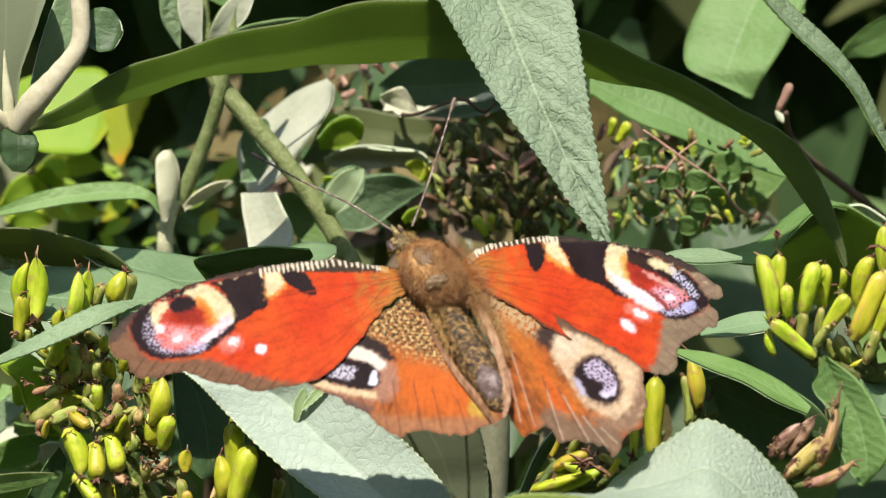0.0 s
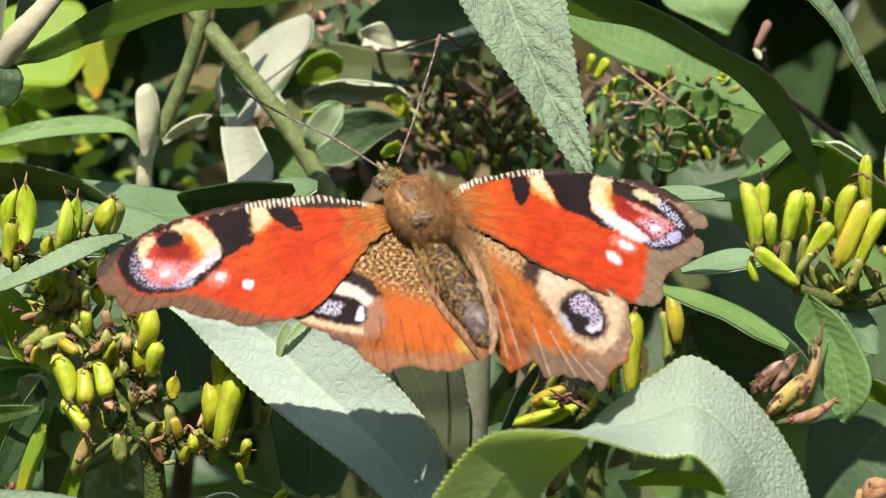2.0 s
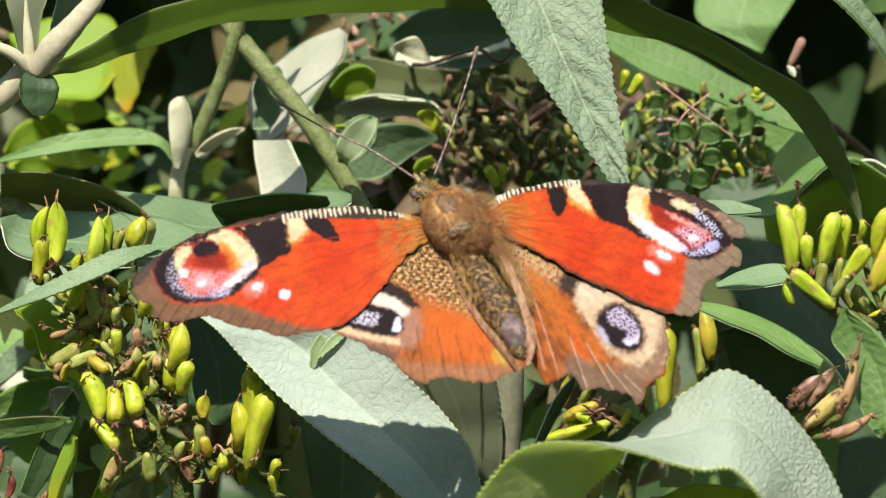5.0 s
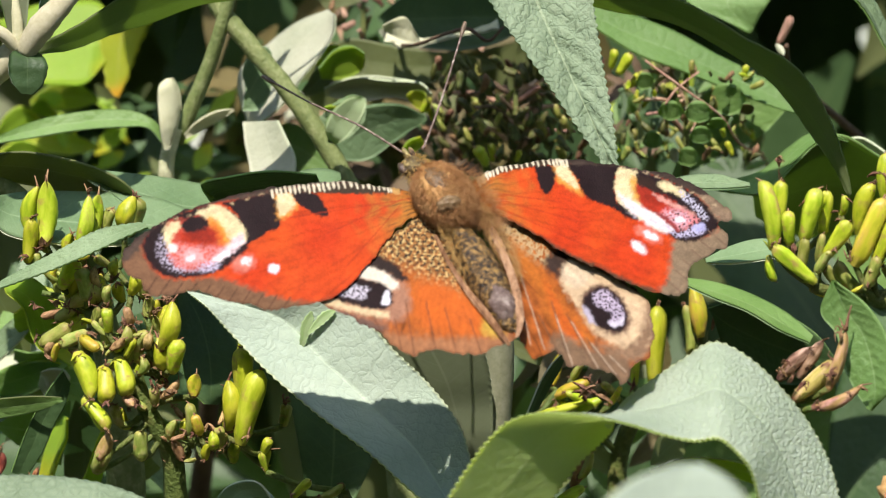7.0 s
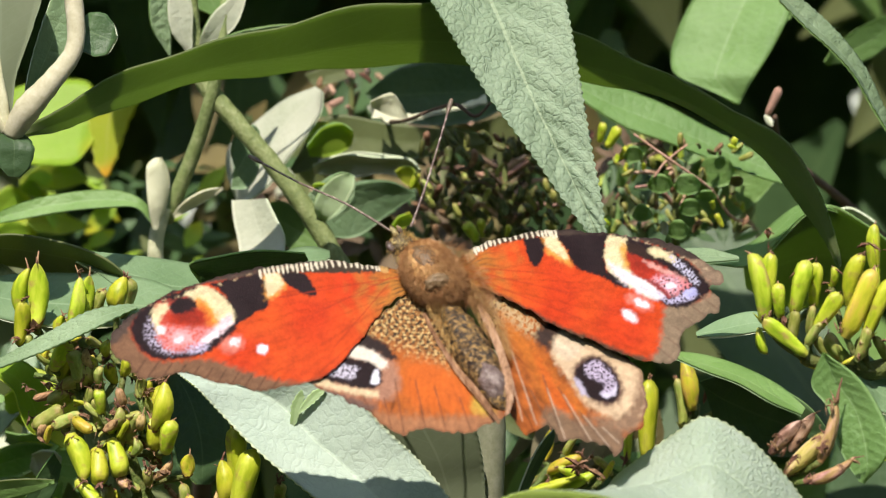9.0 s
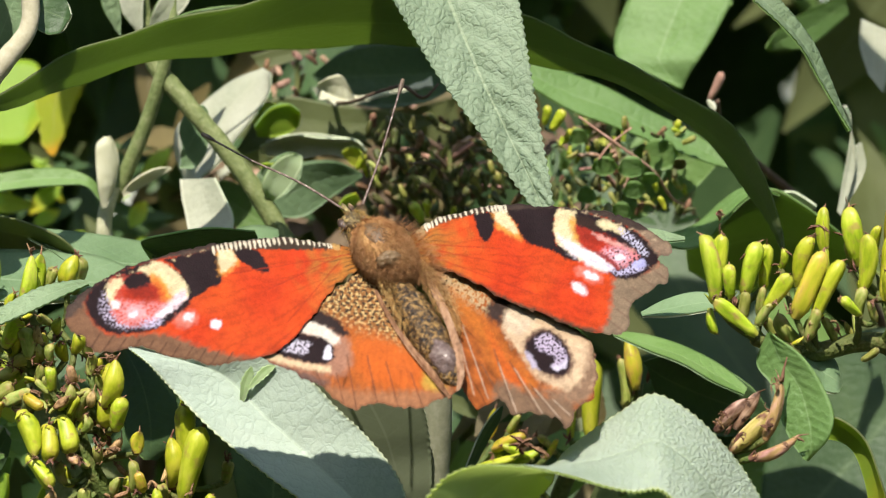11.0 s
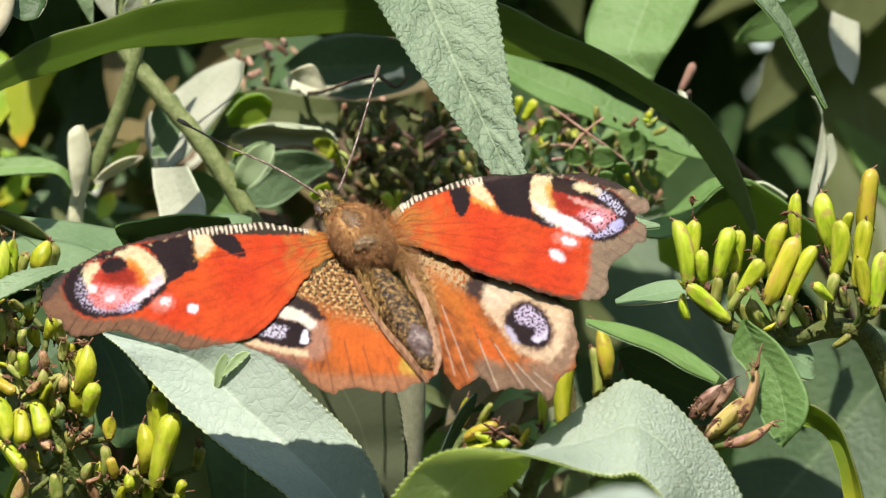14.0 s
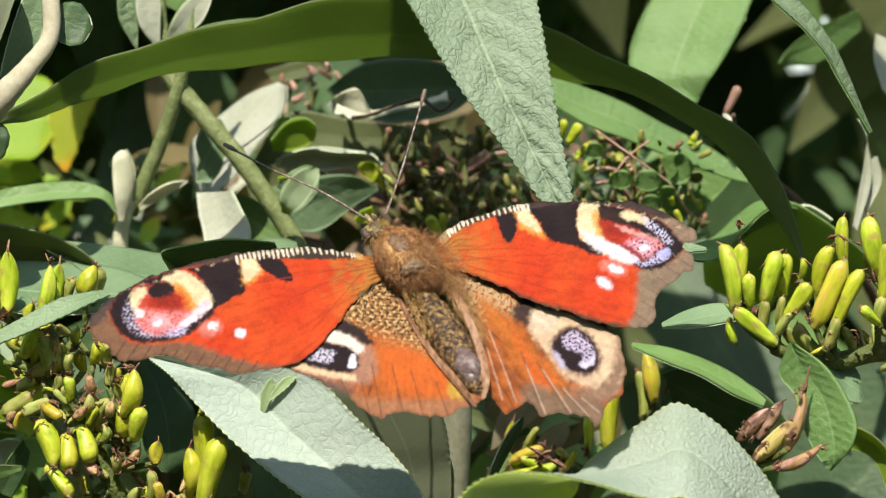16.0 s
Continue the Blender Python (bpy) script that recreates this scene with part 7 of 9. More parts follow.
leaf([((21.7, 31.0, -7.6), (21.9, 31.0, -8.1)), ((25.3, 30.0, -8.1), (25.3, 32.0, -9.6)), ((29.0, 30.0, -9.3), (28.4, 32.0, -10.8)), ((32.7, 30.0, -11.3), (31.5, 32.0, -12.6)), ((34.9, 31.0, -13.3), (34.5, 31.0, -13.9))], GREEN, BLUEGREEN, right_shoot, "arching green leaf edge", lean=3)
leaf([((24.7, 34.0, -10.8), (25.1, 34.0, -11.4)), ((27.2, 33.0, -10.1), (26.6, 35.0, -15.1)), ((30.9, 33.0, -10.7), (29.7, 35.0, -17.6)), ((35.2, 33.0, -13.2), (34.0, 35.0, -18.2)), ((37.6, 34.0, -16.3), (37.4, 34.0, -16.8))], DEEP, GREEN, right_shoot, "dark leaf behind the pods")
leaf([((35.2, 3.5, -7.2), (35.5, 2.5, -7.4)), ((34.2, 4.0, -10.1), (38.1, 1.0, -9.3)), ((35.6, 3.0, -12.2), (40.0, 0.0, -12.1)), ((36.3, 2.0, -15.1), (40.9, -1.0, -14.8)), ((37.4, 1.0, -17.5), (40.4, -1.0, -16.8)), ((38.4, 0.0, -18.8), (38.8, 1.0, -19.0))], FRESH, GREEN, right_shoot, "pointed green leaf hanging behind the pods", fold=0.12, nu=60, quilt=0.12)
leaf([((37.6, 6.0, -7.6), (38.2, 7.0, -8.3)), ((39.3, 6.0, -7.4), (39.1, 5.0, -11.0)), ((40.8, 6.0, -8.7), (40.3, 5.0, -12.5)), ((41.9, 6.0, -10.2), (41.6, 5.0, -12.8)), ((42.2, 6.0, -11.8), (42.3, 7.0, -12.3))], BLUEGREEN, GREY, right_shoot, "blunt grey green leaf", lean=2, nu=30)
leaf([((39.8, 6.0, -14.8), (39.9, 6.0, -17.1)), ((42.0, 5.0, -15.4), (42.1, 7.0, -17.5)), ((44.1, 5.0, -17.1), (43.3, 7.0, -18.4)), ((45.5, 5.0, -20.5), (44.4, 7.0, -21.2)), ((46.7, 6.0, -24.7), (45.0, 7.0, -24.4)), ((46.7, 6.0, -28.1), (46.4, 6.0, -28.1))], LIME, OLIVE, right_shoot, "narrow yellow green curling leaf", nu=40, fold=0.3)
leaf([((18.6, 0.0, -24.5), (18.9, 0.0, -24.8)), ((21.7, -1.0, -23.3), (22.0, 0.0, -24.6)), ((25.8, -1.0, -23.5), (25.6, 0.0, -24.9)), ((29.8, -1.0, -24.7), (29.1, 0.0, -26.0)), ((34.4, 0.0, -27.2), (34.1, 0.0, -27.6))], LIME, OLIVE, right_shoot, "slender yellow green leaf", nu=30)
leaf([((21.6, 60.0, 2.3), (22.0, 60.0, 1.8)), ((24.8, 59.0, 10.7), (26.8, 60.0, 4.2)), ((30.0, 59.0, 12.6), (30.6, 60.0, 6.2)), ((33.9, 60.0, 10.0), (34.0, 60.0, 9.8))], GREEN, OLIVE, right_shoot, "leaf in the background", nu=24)
leaf([((38.0, 70.0, -33.4), (39.3, 70.0, -36.1)), ((39.4, 72.0, -20.3), (45.7, 66.0, -35.8)), ((44.7, 72.0, -11.0), (53.6, 66.0, -30.5)), ((51.3, 72.0, -8.3), (56.3, 68.0, -22.7)), ((57.8, 70.0, -11.0), (58.0, 70.0, -11.6))], DEEP, OLIVE, right_shoot, "broad dark leaf deep in the bush")
leaf([((45.1, 50.0, 4.1), (45.5, 50.0, 3.5)), ((46.4, 50.0, 14.3), (47.0, 50.0, 9.2)), ((45.4, 50.0, 14.9), (46.1, 50.0, 14.9))], PALEUNDER, PALE, right_shoot, "pale dry leaf tip", nu=20, nv=6)
leaf([((45.1, 51.0, 4.1), (45.5, 51.0, 3.6)), ((46.8, 51.0, 10.5), (48.1, 51.0, 8.6)), ((47.4, 51.0, 11.1), (47.7, 51.0, 11.1))], PALEUNDER, PALE, right_shoot, "pale dry leaf tip", nu=20, nv=6)
leaf([((48.5, 62.0, 24.3), (51.5, 62.0, 23.0)), ((48.3, 62.0, 21.7), (51.4, 62.0, 18.5)), ((49.2, 62.0, 18.5), (50.8, 62.0, 16.5))], PALEUNDER, PALE, right_shoot, "pale blurred leaf", nu=20, nv=6)

# round-leaved sprig in front of the old seed heads
sprig = thing("round_leaved_sprig", "pinkish stalk with small round green leaves", "sprig")
tube("stalk", [(60, 300, -1260), (60, 290, -300), (44, 220, -30), (33, 100, 3), (27.9, 51.0, 5.9), (26.1, 47.0, 8.3), (22.9, 45.0, 10.6), (18.6, 45.0, 13.7)], [5, 3.5, 1.0, 0.26, 0.14, 0.13, 0.12, 0.1], PINKISH, sprig, "pinkish brown stalk", 8, 50)
tube("side_stalk", [(20.6, 45.0, 9.3), (21.7, 45.0, 10.8), (24.0, 45.0, 12.6)], [0.12, 0.11, 0.09], PINKISH, sprig, "pinkish side stalk", 8, 12)
leaf([((22.6, 45.0, 8.4), (22.6, 46.0, 8.2)), ((23.1, 44.0, 9.4), (23.1, 45.0, 7.7)), ((23.9, 44.0, 9.6), (24.1, 45.0, 7.5)), ((24.7, 44.0, 9.4), (24.9, 45.0, 7.8)), ((25.3, 45.0, 8.7), (25.3, 46.0, 8.4))], FRESH, GREEN, sprig, "small round green leaf", nu=20, nv=8, fold=0.05)
leaf([((19.9, 46.0, 8.5), (20.0, 47.0, 8.3)), ((20.4, 45.0, 9.4), (20.5, 46.0, 7.9)), ((21.2, 45.0, 9.6), (21.3, 46.0, 7.7)), ((21.9, 45.0, 9.4), (22.1, 46.0, 8.0)), ((22.5, 46.0, 8.8), (22.5, 47.0, 8.5))], GREEN, GREEN, sprig, "small round green leaf", nu=20, nv=8, fold=0.05)
leaf([((24.9, 45.0, 7.2), (24.9, 46.0, 7.1)), ((25.2, 44.0, 7.8), (25.3, 45.0, 6.9)), ((25.9, 44.0, 7.9), (26.0, 45.0, 6.8)), ((26.4, 44.0, 7.8), (26.5, 45.0, 7.0)), ((26.8, 45.0, 7.5), (26.9, 46.0, 7.2))], FRESH, GREEN, sprig, "small round green leaf", nu=20, nv=8, fold=0.05)
leaf([((23.1, 46.0, 6.1), (23.1, 47.0, 5.9)), ((23.5, 45.0, 6.9), (23.5, 46.0, 5.6)), ((24.2, 45.0, 7.1), (24.3, 46.0, 5.4)), ((24.9, 45.0, 6.9), (25.0, 46.0, 5.6)), ((25.4, 46.0, 6.4), (25.4, 47.0, 6.1))], FRESH, GREEN, sprig, "small round green leaf", nu=20, nv=8, fold=0.05)
leaf([((22.0, 47.0, 3.9), (22.0, 48.0, 3.7)), ((22.3, 46.0, 4.8), (22.4, 47.0, 3.3)), ((23.0, 46.0, 5.0), (23.1, 47.0, 3.1)), ((23.6, 46.0, 4.8), (23.7, 47.0, 3.3)), ((24.0, 47.0, 4.2), (24.1, 48.0, 3.9))], GREEN, GREEN, sprig, "small round green leaf", nu=20, nv=8, fold=0.05)
leaf([((18.4, 45.0, 5.6), (18.4, 46.0, 5.4)), ((18.8, 44.0, 6.4), (18.8, 45.0, 5.0)), ((19.3, 44.0, 6.6), (19.5, 45.0, 4.9)), ((19.9, 44.0, 6.4), (20.1, 45.0, 5.1)), ((20.3, 45.0, 5.9), (20.4, 46.0, 5.6))], FRESH, GREEN, sprig, "small round green leaf", nu=20, nv=8, fold=0.05)
leaf([((25.2, 51.0, 9.8), (25.3, 52.0, 9.6)), ((25.9, 50.0, 11.3), (26.0, 51.0, 8.6)), ((27.0, 50.0, 11.5), (27.1, 51.0, 8.3)), ((28.1, 50.0, 11.2), (28.3, 51.0, 8.7)), ((28.9, 51.0, 10.1), (28.9, 52.0, 9.8))], GREEN, GREEN, sprig, "small round green leaf", nu=20, nv=8, fold=0.05)
leaf([((21.1, 44.0, 4.1), (21.1, 45.0, 3.9)), ((21.2, 43.0, 4.8), (21.3, 44.0, 3.7)), ((21.5, 43.0, 4.9), (21.7, 44.0, 3.5)), ((21.8, 43.0, 4.8), (21.9, 44.0, 3.7)), ((22.0, 44.0, 4.4), (22.0, 45.0, 4.1))], PALEUNDER, GREEN, sprig, "small pale scale", nu=20, nv=8, fold=0.05)
leaf([((28.2, 47.0, 8.7), (28.2, 48.0, 8.6)), ((28.4, 46.0, 9.3), (28.5, 47.0, 8.4)), ((28.9, 46.0, 9.4), (29.0, 47.0, 8.3)), ((29.3, 46.0, 9.3), (29.4, 47.0, 8.5)), ((29.6, 47.0, 9.0), (29.6, 48.0, 8.8))], DRY, GREEN, sprig, "small dry scale", nu=20, nv=8, fold=0.05)
leaf([((17.7, 49.0, 11.6), (17.7, 50.0, 11.4)), ((18.1, 48.0, 12.4), (18.1, 49.0, 11.0)), ((18.6, 48.0, 12.5), (18.8, 49.0, 10.9)), ((19.2, 48.0, 12.3), (19.3, 49.0, 11.1)), ((19.6, 49.0, 11.9), (19.6, 50.0, 11.6))], GREEN, GREEN, sprig, "small round green leaf", nu=20, nv=8, fold=0.05)

# sunlit leaves deeper in the bush
back_shoot = thing("back_shoot", "shoot deeper in the bush with yellowing and white felted leaves", "shoot")
tube("stem", [(-130, 200, -1260), (-130, 200, -300), (-90, 160, -40), (-80, 120, 10), (-70, 100, 26), (-51.2, 82.0, 18.4)], [8, 6, 2.0, 1.5, 1.0, 0.5], BARK, back_shoot, "brown stem", 10, 60)
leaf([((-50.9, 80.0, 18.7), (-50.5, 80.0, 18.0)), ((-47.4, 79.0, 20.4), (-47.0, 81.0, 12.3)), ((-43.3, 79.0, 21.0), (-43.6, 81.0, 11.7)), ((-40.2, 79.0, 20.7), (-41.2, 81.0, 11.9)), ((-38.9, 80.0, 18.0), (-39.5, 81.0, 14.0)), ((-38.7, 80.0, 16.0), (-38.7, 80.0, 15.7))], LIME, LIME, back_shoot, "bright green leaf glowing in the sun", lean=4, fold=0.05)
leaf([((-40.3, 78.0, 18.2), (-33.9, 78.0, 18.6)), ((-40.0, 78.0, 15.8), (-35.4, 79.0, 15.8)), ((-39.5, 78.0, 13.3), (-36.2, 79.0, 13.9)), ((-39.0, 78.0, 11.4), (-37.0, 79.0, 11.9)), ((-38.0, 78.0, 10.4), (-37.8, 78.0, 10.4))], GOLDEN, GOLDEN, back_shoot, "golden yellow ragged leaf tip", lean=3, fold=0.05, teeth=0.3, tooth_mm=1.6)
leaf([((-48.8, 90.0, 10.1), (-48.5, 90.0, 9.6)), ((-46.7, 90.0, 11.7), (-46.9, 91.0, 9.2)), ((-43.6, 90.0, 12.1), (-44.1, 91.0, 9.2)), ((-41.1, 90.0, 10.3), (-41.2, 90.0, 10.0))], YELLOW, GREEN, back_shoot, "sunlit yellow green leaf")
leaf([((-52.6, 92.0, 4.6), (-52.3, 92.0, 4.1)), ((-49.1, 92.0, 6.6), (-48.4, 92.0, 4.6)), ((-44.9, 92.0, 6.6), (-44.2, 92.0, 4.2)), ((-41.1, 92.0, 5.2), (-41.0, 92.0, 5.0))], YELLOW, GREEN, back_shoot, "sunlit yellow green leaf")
leaf([((-56.1, 60.0, 25.3), (-56.1, 60.0, 23.3)), ((-52.1, 60.0, 27.9), (-51.5, 60.0, 21.3)), ((-48.2, 60.0, 28.5), (-48.9, 60.0, 22.0)), ((-45.6, 60.0, 24.6), (-45.7, 60.0, 24.2))], GREEN, BLUEGREEN, back_shoot, "green leaf")
leaf([((-22.3, 58.0, 7.4), (-20.8, 52.0, 7.2)), ((-23.2, 58.0, 10.2), (-18.4, 52.0, 9.2)), ((-23.1, 58.0, 12.9), (-16.4, 52.0, 11.9)), ((-20.7, 58.0, 15.2), (-14.4, 52.0, 14.4)), ((-17.2, 58.0, 17.9), (-13.1, 52.0, 16.6)), ((-14.0, 58.0, 19.2), (-12.9, 52.0, 18.5))], PALEUNDER, GREY, back_shoot, "white felted leaf in sun", fold=0.02)
leaf([((-22.0, 48.0, 7.5), (-18.2, 44.0, 7.6)), ((-21.7, 46.8, 5.4), (-17.2, 42.8, 5.7)), ((-21.2, 45.6, 3.4), (-16.3, 41.6, 3.8)), ((-20.8, 44.4, 1.1), (-16.4, 40.4, 1.4))], PALEUNDER, GREY, back_shoot, "pale felted leaf with a dark stain", fold=0.05)
leaf([((-19.3, 58.0, 6.9), (-18.9, 58.0, 6.2)), ((-18.0, 58.0, 7.5), (-17.3, 58.0, 3.0)), ((-15.4, 58.0, 6.2), (-15.4, 58.0, 1.7)), ((-12.8, 58.0, 2.3), (-12.5, 58.0, 1.9))], GREEN, BLUEGREEN, back_shoot, "green leaf", nu=24)
leaf([((-13.6, 56.0, 11.6), (-13.6, 56.0, 10.1)), ((-10.0, 56.0, 12.3), (-10.1, 57.0, 9.7)), ((-6.8, 56.0, 12.0), (-6.9, 57.0, 10.1)), ((-3.9, 56.0, 11.4), (-3.9, 56.0, 9.0)), ((-3.2, 56.0, 9.4), (-3.6, 56.0, 8.6))], PALEUNDER, GREY, back_shoot, "pale leaf edge-on in the sun", fold=0.3)
leaf([((-14.2, 48.0, 8.0), (-14.0, 48.0, 6.1)), ((-12.6, 47.0, 9.4), (-12.1, 48.0, 5.5)), ((-10.7, 47.0, 10.2), (-9.8, 48.0, 7.4)), ((-9.5, 48.0, 9.9), (-9.4, 48.0, 9.3))], PALE_NARROW, GREEN, back_shoot, "small pale green leaf", nu=24)
leaf([((-14.9, 52.0, 4.9), (-14.3, 52.0, 4.2)), ((-11.0, 51.0, 8.7), (-9.9, 53.0, 3.6)), ((-6.5, 51.0, 9.3), (-6.0, 53.0, 6.2)), ((-3.6, 52.0, 8.1), (-3.5, 52.0, 7.8))], BLUEGREEN, DEEP, back_shoot, "dark bluish leaf in shade")
leaf([((-17.0, 62.0, 10.8), (-16.6, 62.0, 10.2)), ((-13.0, 62.0, 16.1), (-11.7, 62.0, 11.5)), ((-6.5, 62.0, 15.4), (-5.2, 62.0, 11.5)), ((1.4, 62.0, 14.4), (1.4, 62.0, 12.8)), ((4.0, 62.0, 13.7), (4.0, 62.0, 13.4))], OLIVE, GREEN, back_shoot, "long olive leaf")
leaf([((-15.3, 58.0, 14.7), (-15.1, 58.0, 13.4)), ((-13.4, 58.0, 15.6), (-12.8, 58.0, 13.4)), ((-11.3, 58.0, 14.7), (-11.3, 58.0, 14.0))], YELLOW, GREEN, back_shoot, "small sunlit leaf", nu=20)
leaf([((-9.1, 66.0, 17.2), (-8.5, 66.0, 16.2)), ((-7.4, 66.0, 18.3), (-6.7, 66.0, 15.8)), ((-5.4, 66.0, 16.8), (-5.3, 66.0, 15.5))], PALEUNDER, GREY, back_shoot, "pale curled leaf", nu=20)
leaf([((-9.2, 64.0, 18.6), (-8.9, 64.0, 18.1)), ((-5.9, 64.0, 21.1), (-5.5, 64.0, 15.7)), ((-2.0, 64.0, 22.0), (-1.3, 64.0, 15.1)), ((3.3, 64.0, 21.3), (3.9, 64.0, 16.1)), ((6.5, 64.0, 18.7), (6.5, 64.0, 18.0))], DEEP, GREEN, back_shoot, "dark blue green leaf in shade")
leaf([((-15.9, 70.0, 20.9), (-14.9, 70.0, 19.6)), ((-12.2, 70.0, 21.9), (-12.2, 70.0, 20.1)), ((-8.9, 70.0, 22.1), (-9.6, 70.0, 21.2))], OLIVE, DEEP, back_shoot, "small olive leaf", nu=20)

leaf([((-8.0, 50.0, 17.2), (-7.9, 51.0, 16.8)), ((-6.9, 49.0, 17.8), (-6.5, 50.0, 16.0)), ((-5.6, 49.0, 18.1), (-4.8, 50.0, 15.4)), ((-4.5, 50.0, 16.5), (-4.0, 51.0, 15.5))], BUD, BUD, back_shoot, "white twisted leaf in sun", nu=24, nv=8)
leaf([((-8.1, 58.0, 16.2), (-7.8, 59.0, 17.3)), ((-6.7, 58.0, 15.7), (-6.6, 59.0, 16.9)), ((-4.9, 58.0, 15.6), (-5.3, 59.0, 16.2)), ((-3.2, 58.0, 15.8), (-3.7, 59.0, 16.1)), ((-0.8, 58.0, 16.3), (-1.3, 59.0, 16.8)), ((3.6, 58.0, 17.6), (3.5, 59.0, 18.2))], BUD, PALEUNDER, back_shoot, "torn pale leaf edge in sun", nu=60, nv=8, wave=0.3, teeth=0.5, tooth_mm=1.7)
leaf([((-14.5, 52.0, 12.9), (-14.4, 54.0, 11.9)), ((-12.9, 52.0, 14.8), (-12.3, 54.0, 11.9)), ((-11.1, 52.0, 15.2), (-10.2, 54.0, 12.9)), ((-9.9, 52.0, 14.4), (-9.9, 54.0, 13.9))], LIME, GREEN, back_shoot, "small fresh green leaf in sun", nu=24, nv=8)
leaf([((-14.1, 55.0, 10.9), (-14.2, 58.0, 10.2)), ((-11.2, 55.0, 12.0), (-11.1, 58.0, 10.6)), ((-7.7, 55.0, 11.7), (-7.8, 58.0, 10.7)), ((-4.2, 55.0, 11.4), (-4.2, 58.0, 10.3)), ((-3.3, 55.0, 10.4), (-3.4, 58.0, 10.0))], PALEUNDER, GREY, back_shoot, "long pale leaf end in sun", nu=40, nv=8)
leaf([((-13.1, 45.0, 5.5), (-12.9, 46.0, 5.1)), ((-13.4, 44.0, 6.8), (-11.8, 45.0, 5.5)), ((-12.8, 44.0, 8.3), (-10.5, 45.0, 6.8)), ((-11.3, 44.0, 9.7), (-9.5, 45.0, 8.6)), ((-10.0, 45.0, 10.1), (-9.4, 46.0, 9.8))], SPROUT, GREEN, back_shoot, "small pale green leaf in sun", nu=24, nv=8, fold=0.15)
leaf([((-13.7, 47.0, 8.9), (-13.7, 48.0, 8.5)), ((-13.0, 47.0, 9.1), (-12.7, 48.0, 7.7)), ((-12.0, 47.0, 8.8), (-11.9, 48.0, 8.0))], YELLOW, LIME, back_shoot, "small yellow leaf in sun", nu=16, nv=8)
leaf([((-5.9, 52.0, 4.7), (-5.7, 53.0, 4.3)), ((-5.3, 52.0, 5.6), (-4.8, 53.0, 4.5)), ((-4.1, 52.0, 6.0), (-3.7, 53.0, 5.3))], YELLOW, LIME, back_shoot, "small yellow leaf in sun", nu=16, nv=8)
leaf([((-5.7, 54.0, 10.2), (-5.5, 55.0, 9.8)), ((-5.1, 54.0, 10.7), (-4.7, 55.0, 9.0)), ((-4.0, 54.0, 10.6), (-3.5, 55.0, 8.4)), ((-3.5, 54.0, 9.0), (-3.2, 55.0, 7.7))], GOLDEN, YELLOW, back_shoot, "yellowing curled leaf end", nu=20, nv=8)
# lit end of the olive leaf as its own piece in a brighter colour
leaf([((-14.6, 56.0, 13.2), (-14.4, 57.0, 12.9)), ((-13.5, 55.0, 14.7), (-13.0, 56.0, 13.2)), ((-11.8, 55.0, 15.4), (-11.1, 56.0, 13.3)), ((-10.6, 56.0, 15.1), (-10.4, 57.0, 13.3))], LIME, GREEN, back_shoot, "end of the long olive leaf, coloured lime for sunlight", nu=24, nv=8)
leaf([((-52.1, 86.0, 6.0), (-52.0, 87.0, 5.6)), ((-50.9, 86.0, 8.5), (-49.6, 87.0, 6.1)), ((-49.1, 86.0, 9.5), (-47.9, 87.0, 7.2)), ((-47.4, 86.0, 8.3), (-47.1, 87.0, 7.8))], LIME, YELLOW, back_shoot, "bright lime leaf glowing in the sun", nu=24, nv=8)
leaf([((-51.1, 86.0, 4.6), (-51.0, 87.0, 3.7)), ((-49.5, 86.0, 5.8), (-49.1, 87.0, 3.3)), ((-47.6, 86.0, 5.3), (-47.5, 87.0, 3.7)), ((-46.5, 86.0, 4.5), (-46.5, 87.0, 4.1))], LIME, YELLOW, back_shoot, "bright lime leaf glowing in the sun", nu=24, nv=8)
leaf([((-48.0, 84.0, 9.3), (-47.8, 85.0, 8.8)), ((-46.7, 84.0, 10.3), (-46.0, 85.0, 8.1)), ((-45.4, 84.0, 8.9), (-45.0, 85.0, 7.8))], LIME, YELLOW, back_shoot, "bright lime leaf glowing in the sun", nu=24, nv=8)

# loose small leaves and dry bits between the stems
def clutter(count, corner_a, corner_b, depth, size, mats, label, seed):
    """Small leaves in a slab of the bush, between two corners (x, z), joined into one object."""
    return scatter("small_foliage", count, ((corner_a[0], corner_b[0]), depth, (corner_b[1], corner_a[1])), size, mats, label, seed, droop=0.2, width=0.42)


clutter(60, (-47.1, 12.1), (-26.2, -1.2), (84, 120), 4.2, [LIME, DEEP, OLIVE, LIME, DEEP], "small sunlit leaves between the stems", 41)
clutter(60, (-22.7, 19.6), (0.5, 1.0), (72, 110), 6, [OLIVE, DEEP, PALEUNDER, DEEP, BARK, PINKISH, OLIVE, BARK], "small leaves and dry scraps between the stems", 42)
clutter(70, (14.3, 14.2), (31.5, 2.7), (62, 90), 4, [OLIVE, DEEP, BARK, DEEP, GREEN, YELLOW], "small green leaves and brown scraps", 43)
clutter(50, (-48.3, -7.0), (-30.9, -29.0), (46, 80), 9, [GREEN, OLIVE, DEEP, PALE], "small shaded leaves low in the bush", 44)
clutter(40, (5.6, -14.0), (21.2, -30.1), (40, 70), 8, [OLIVE, DRY, DEEP, GREEN], "small leaves and dry scraps below the butterfly", 45)

clutter(80, (-31.9, 21.9), (14.3, 1.0), (105, 150), 15, [OLIVE, DRY, DEEP, DRY], "dry brown and olive leaves deep in the bush", 46)

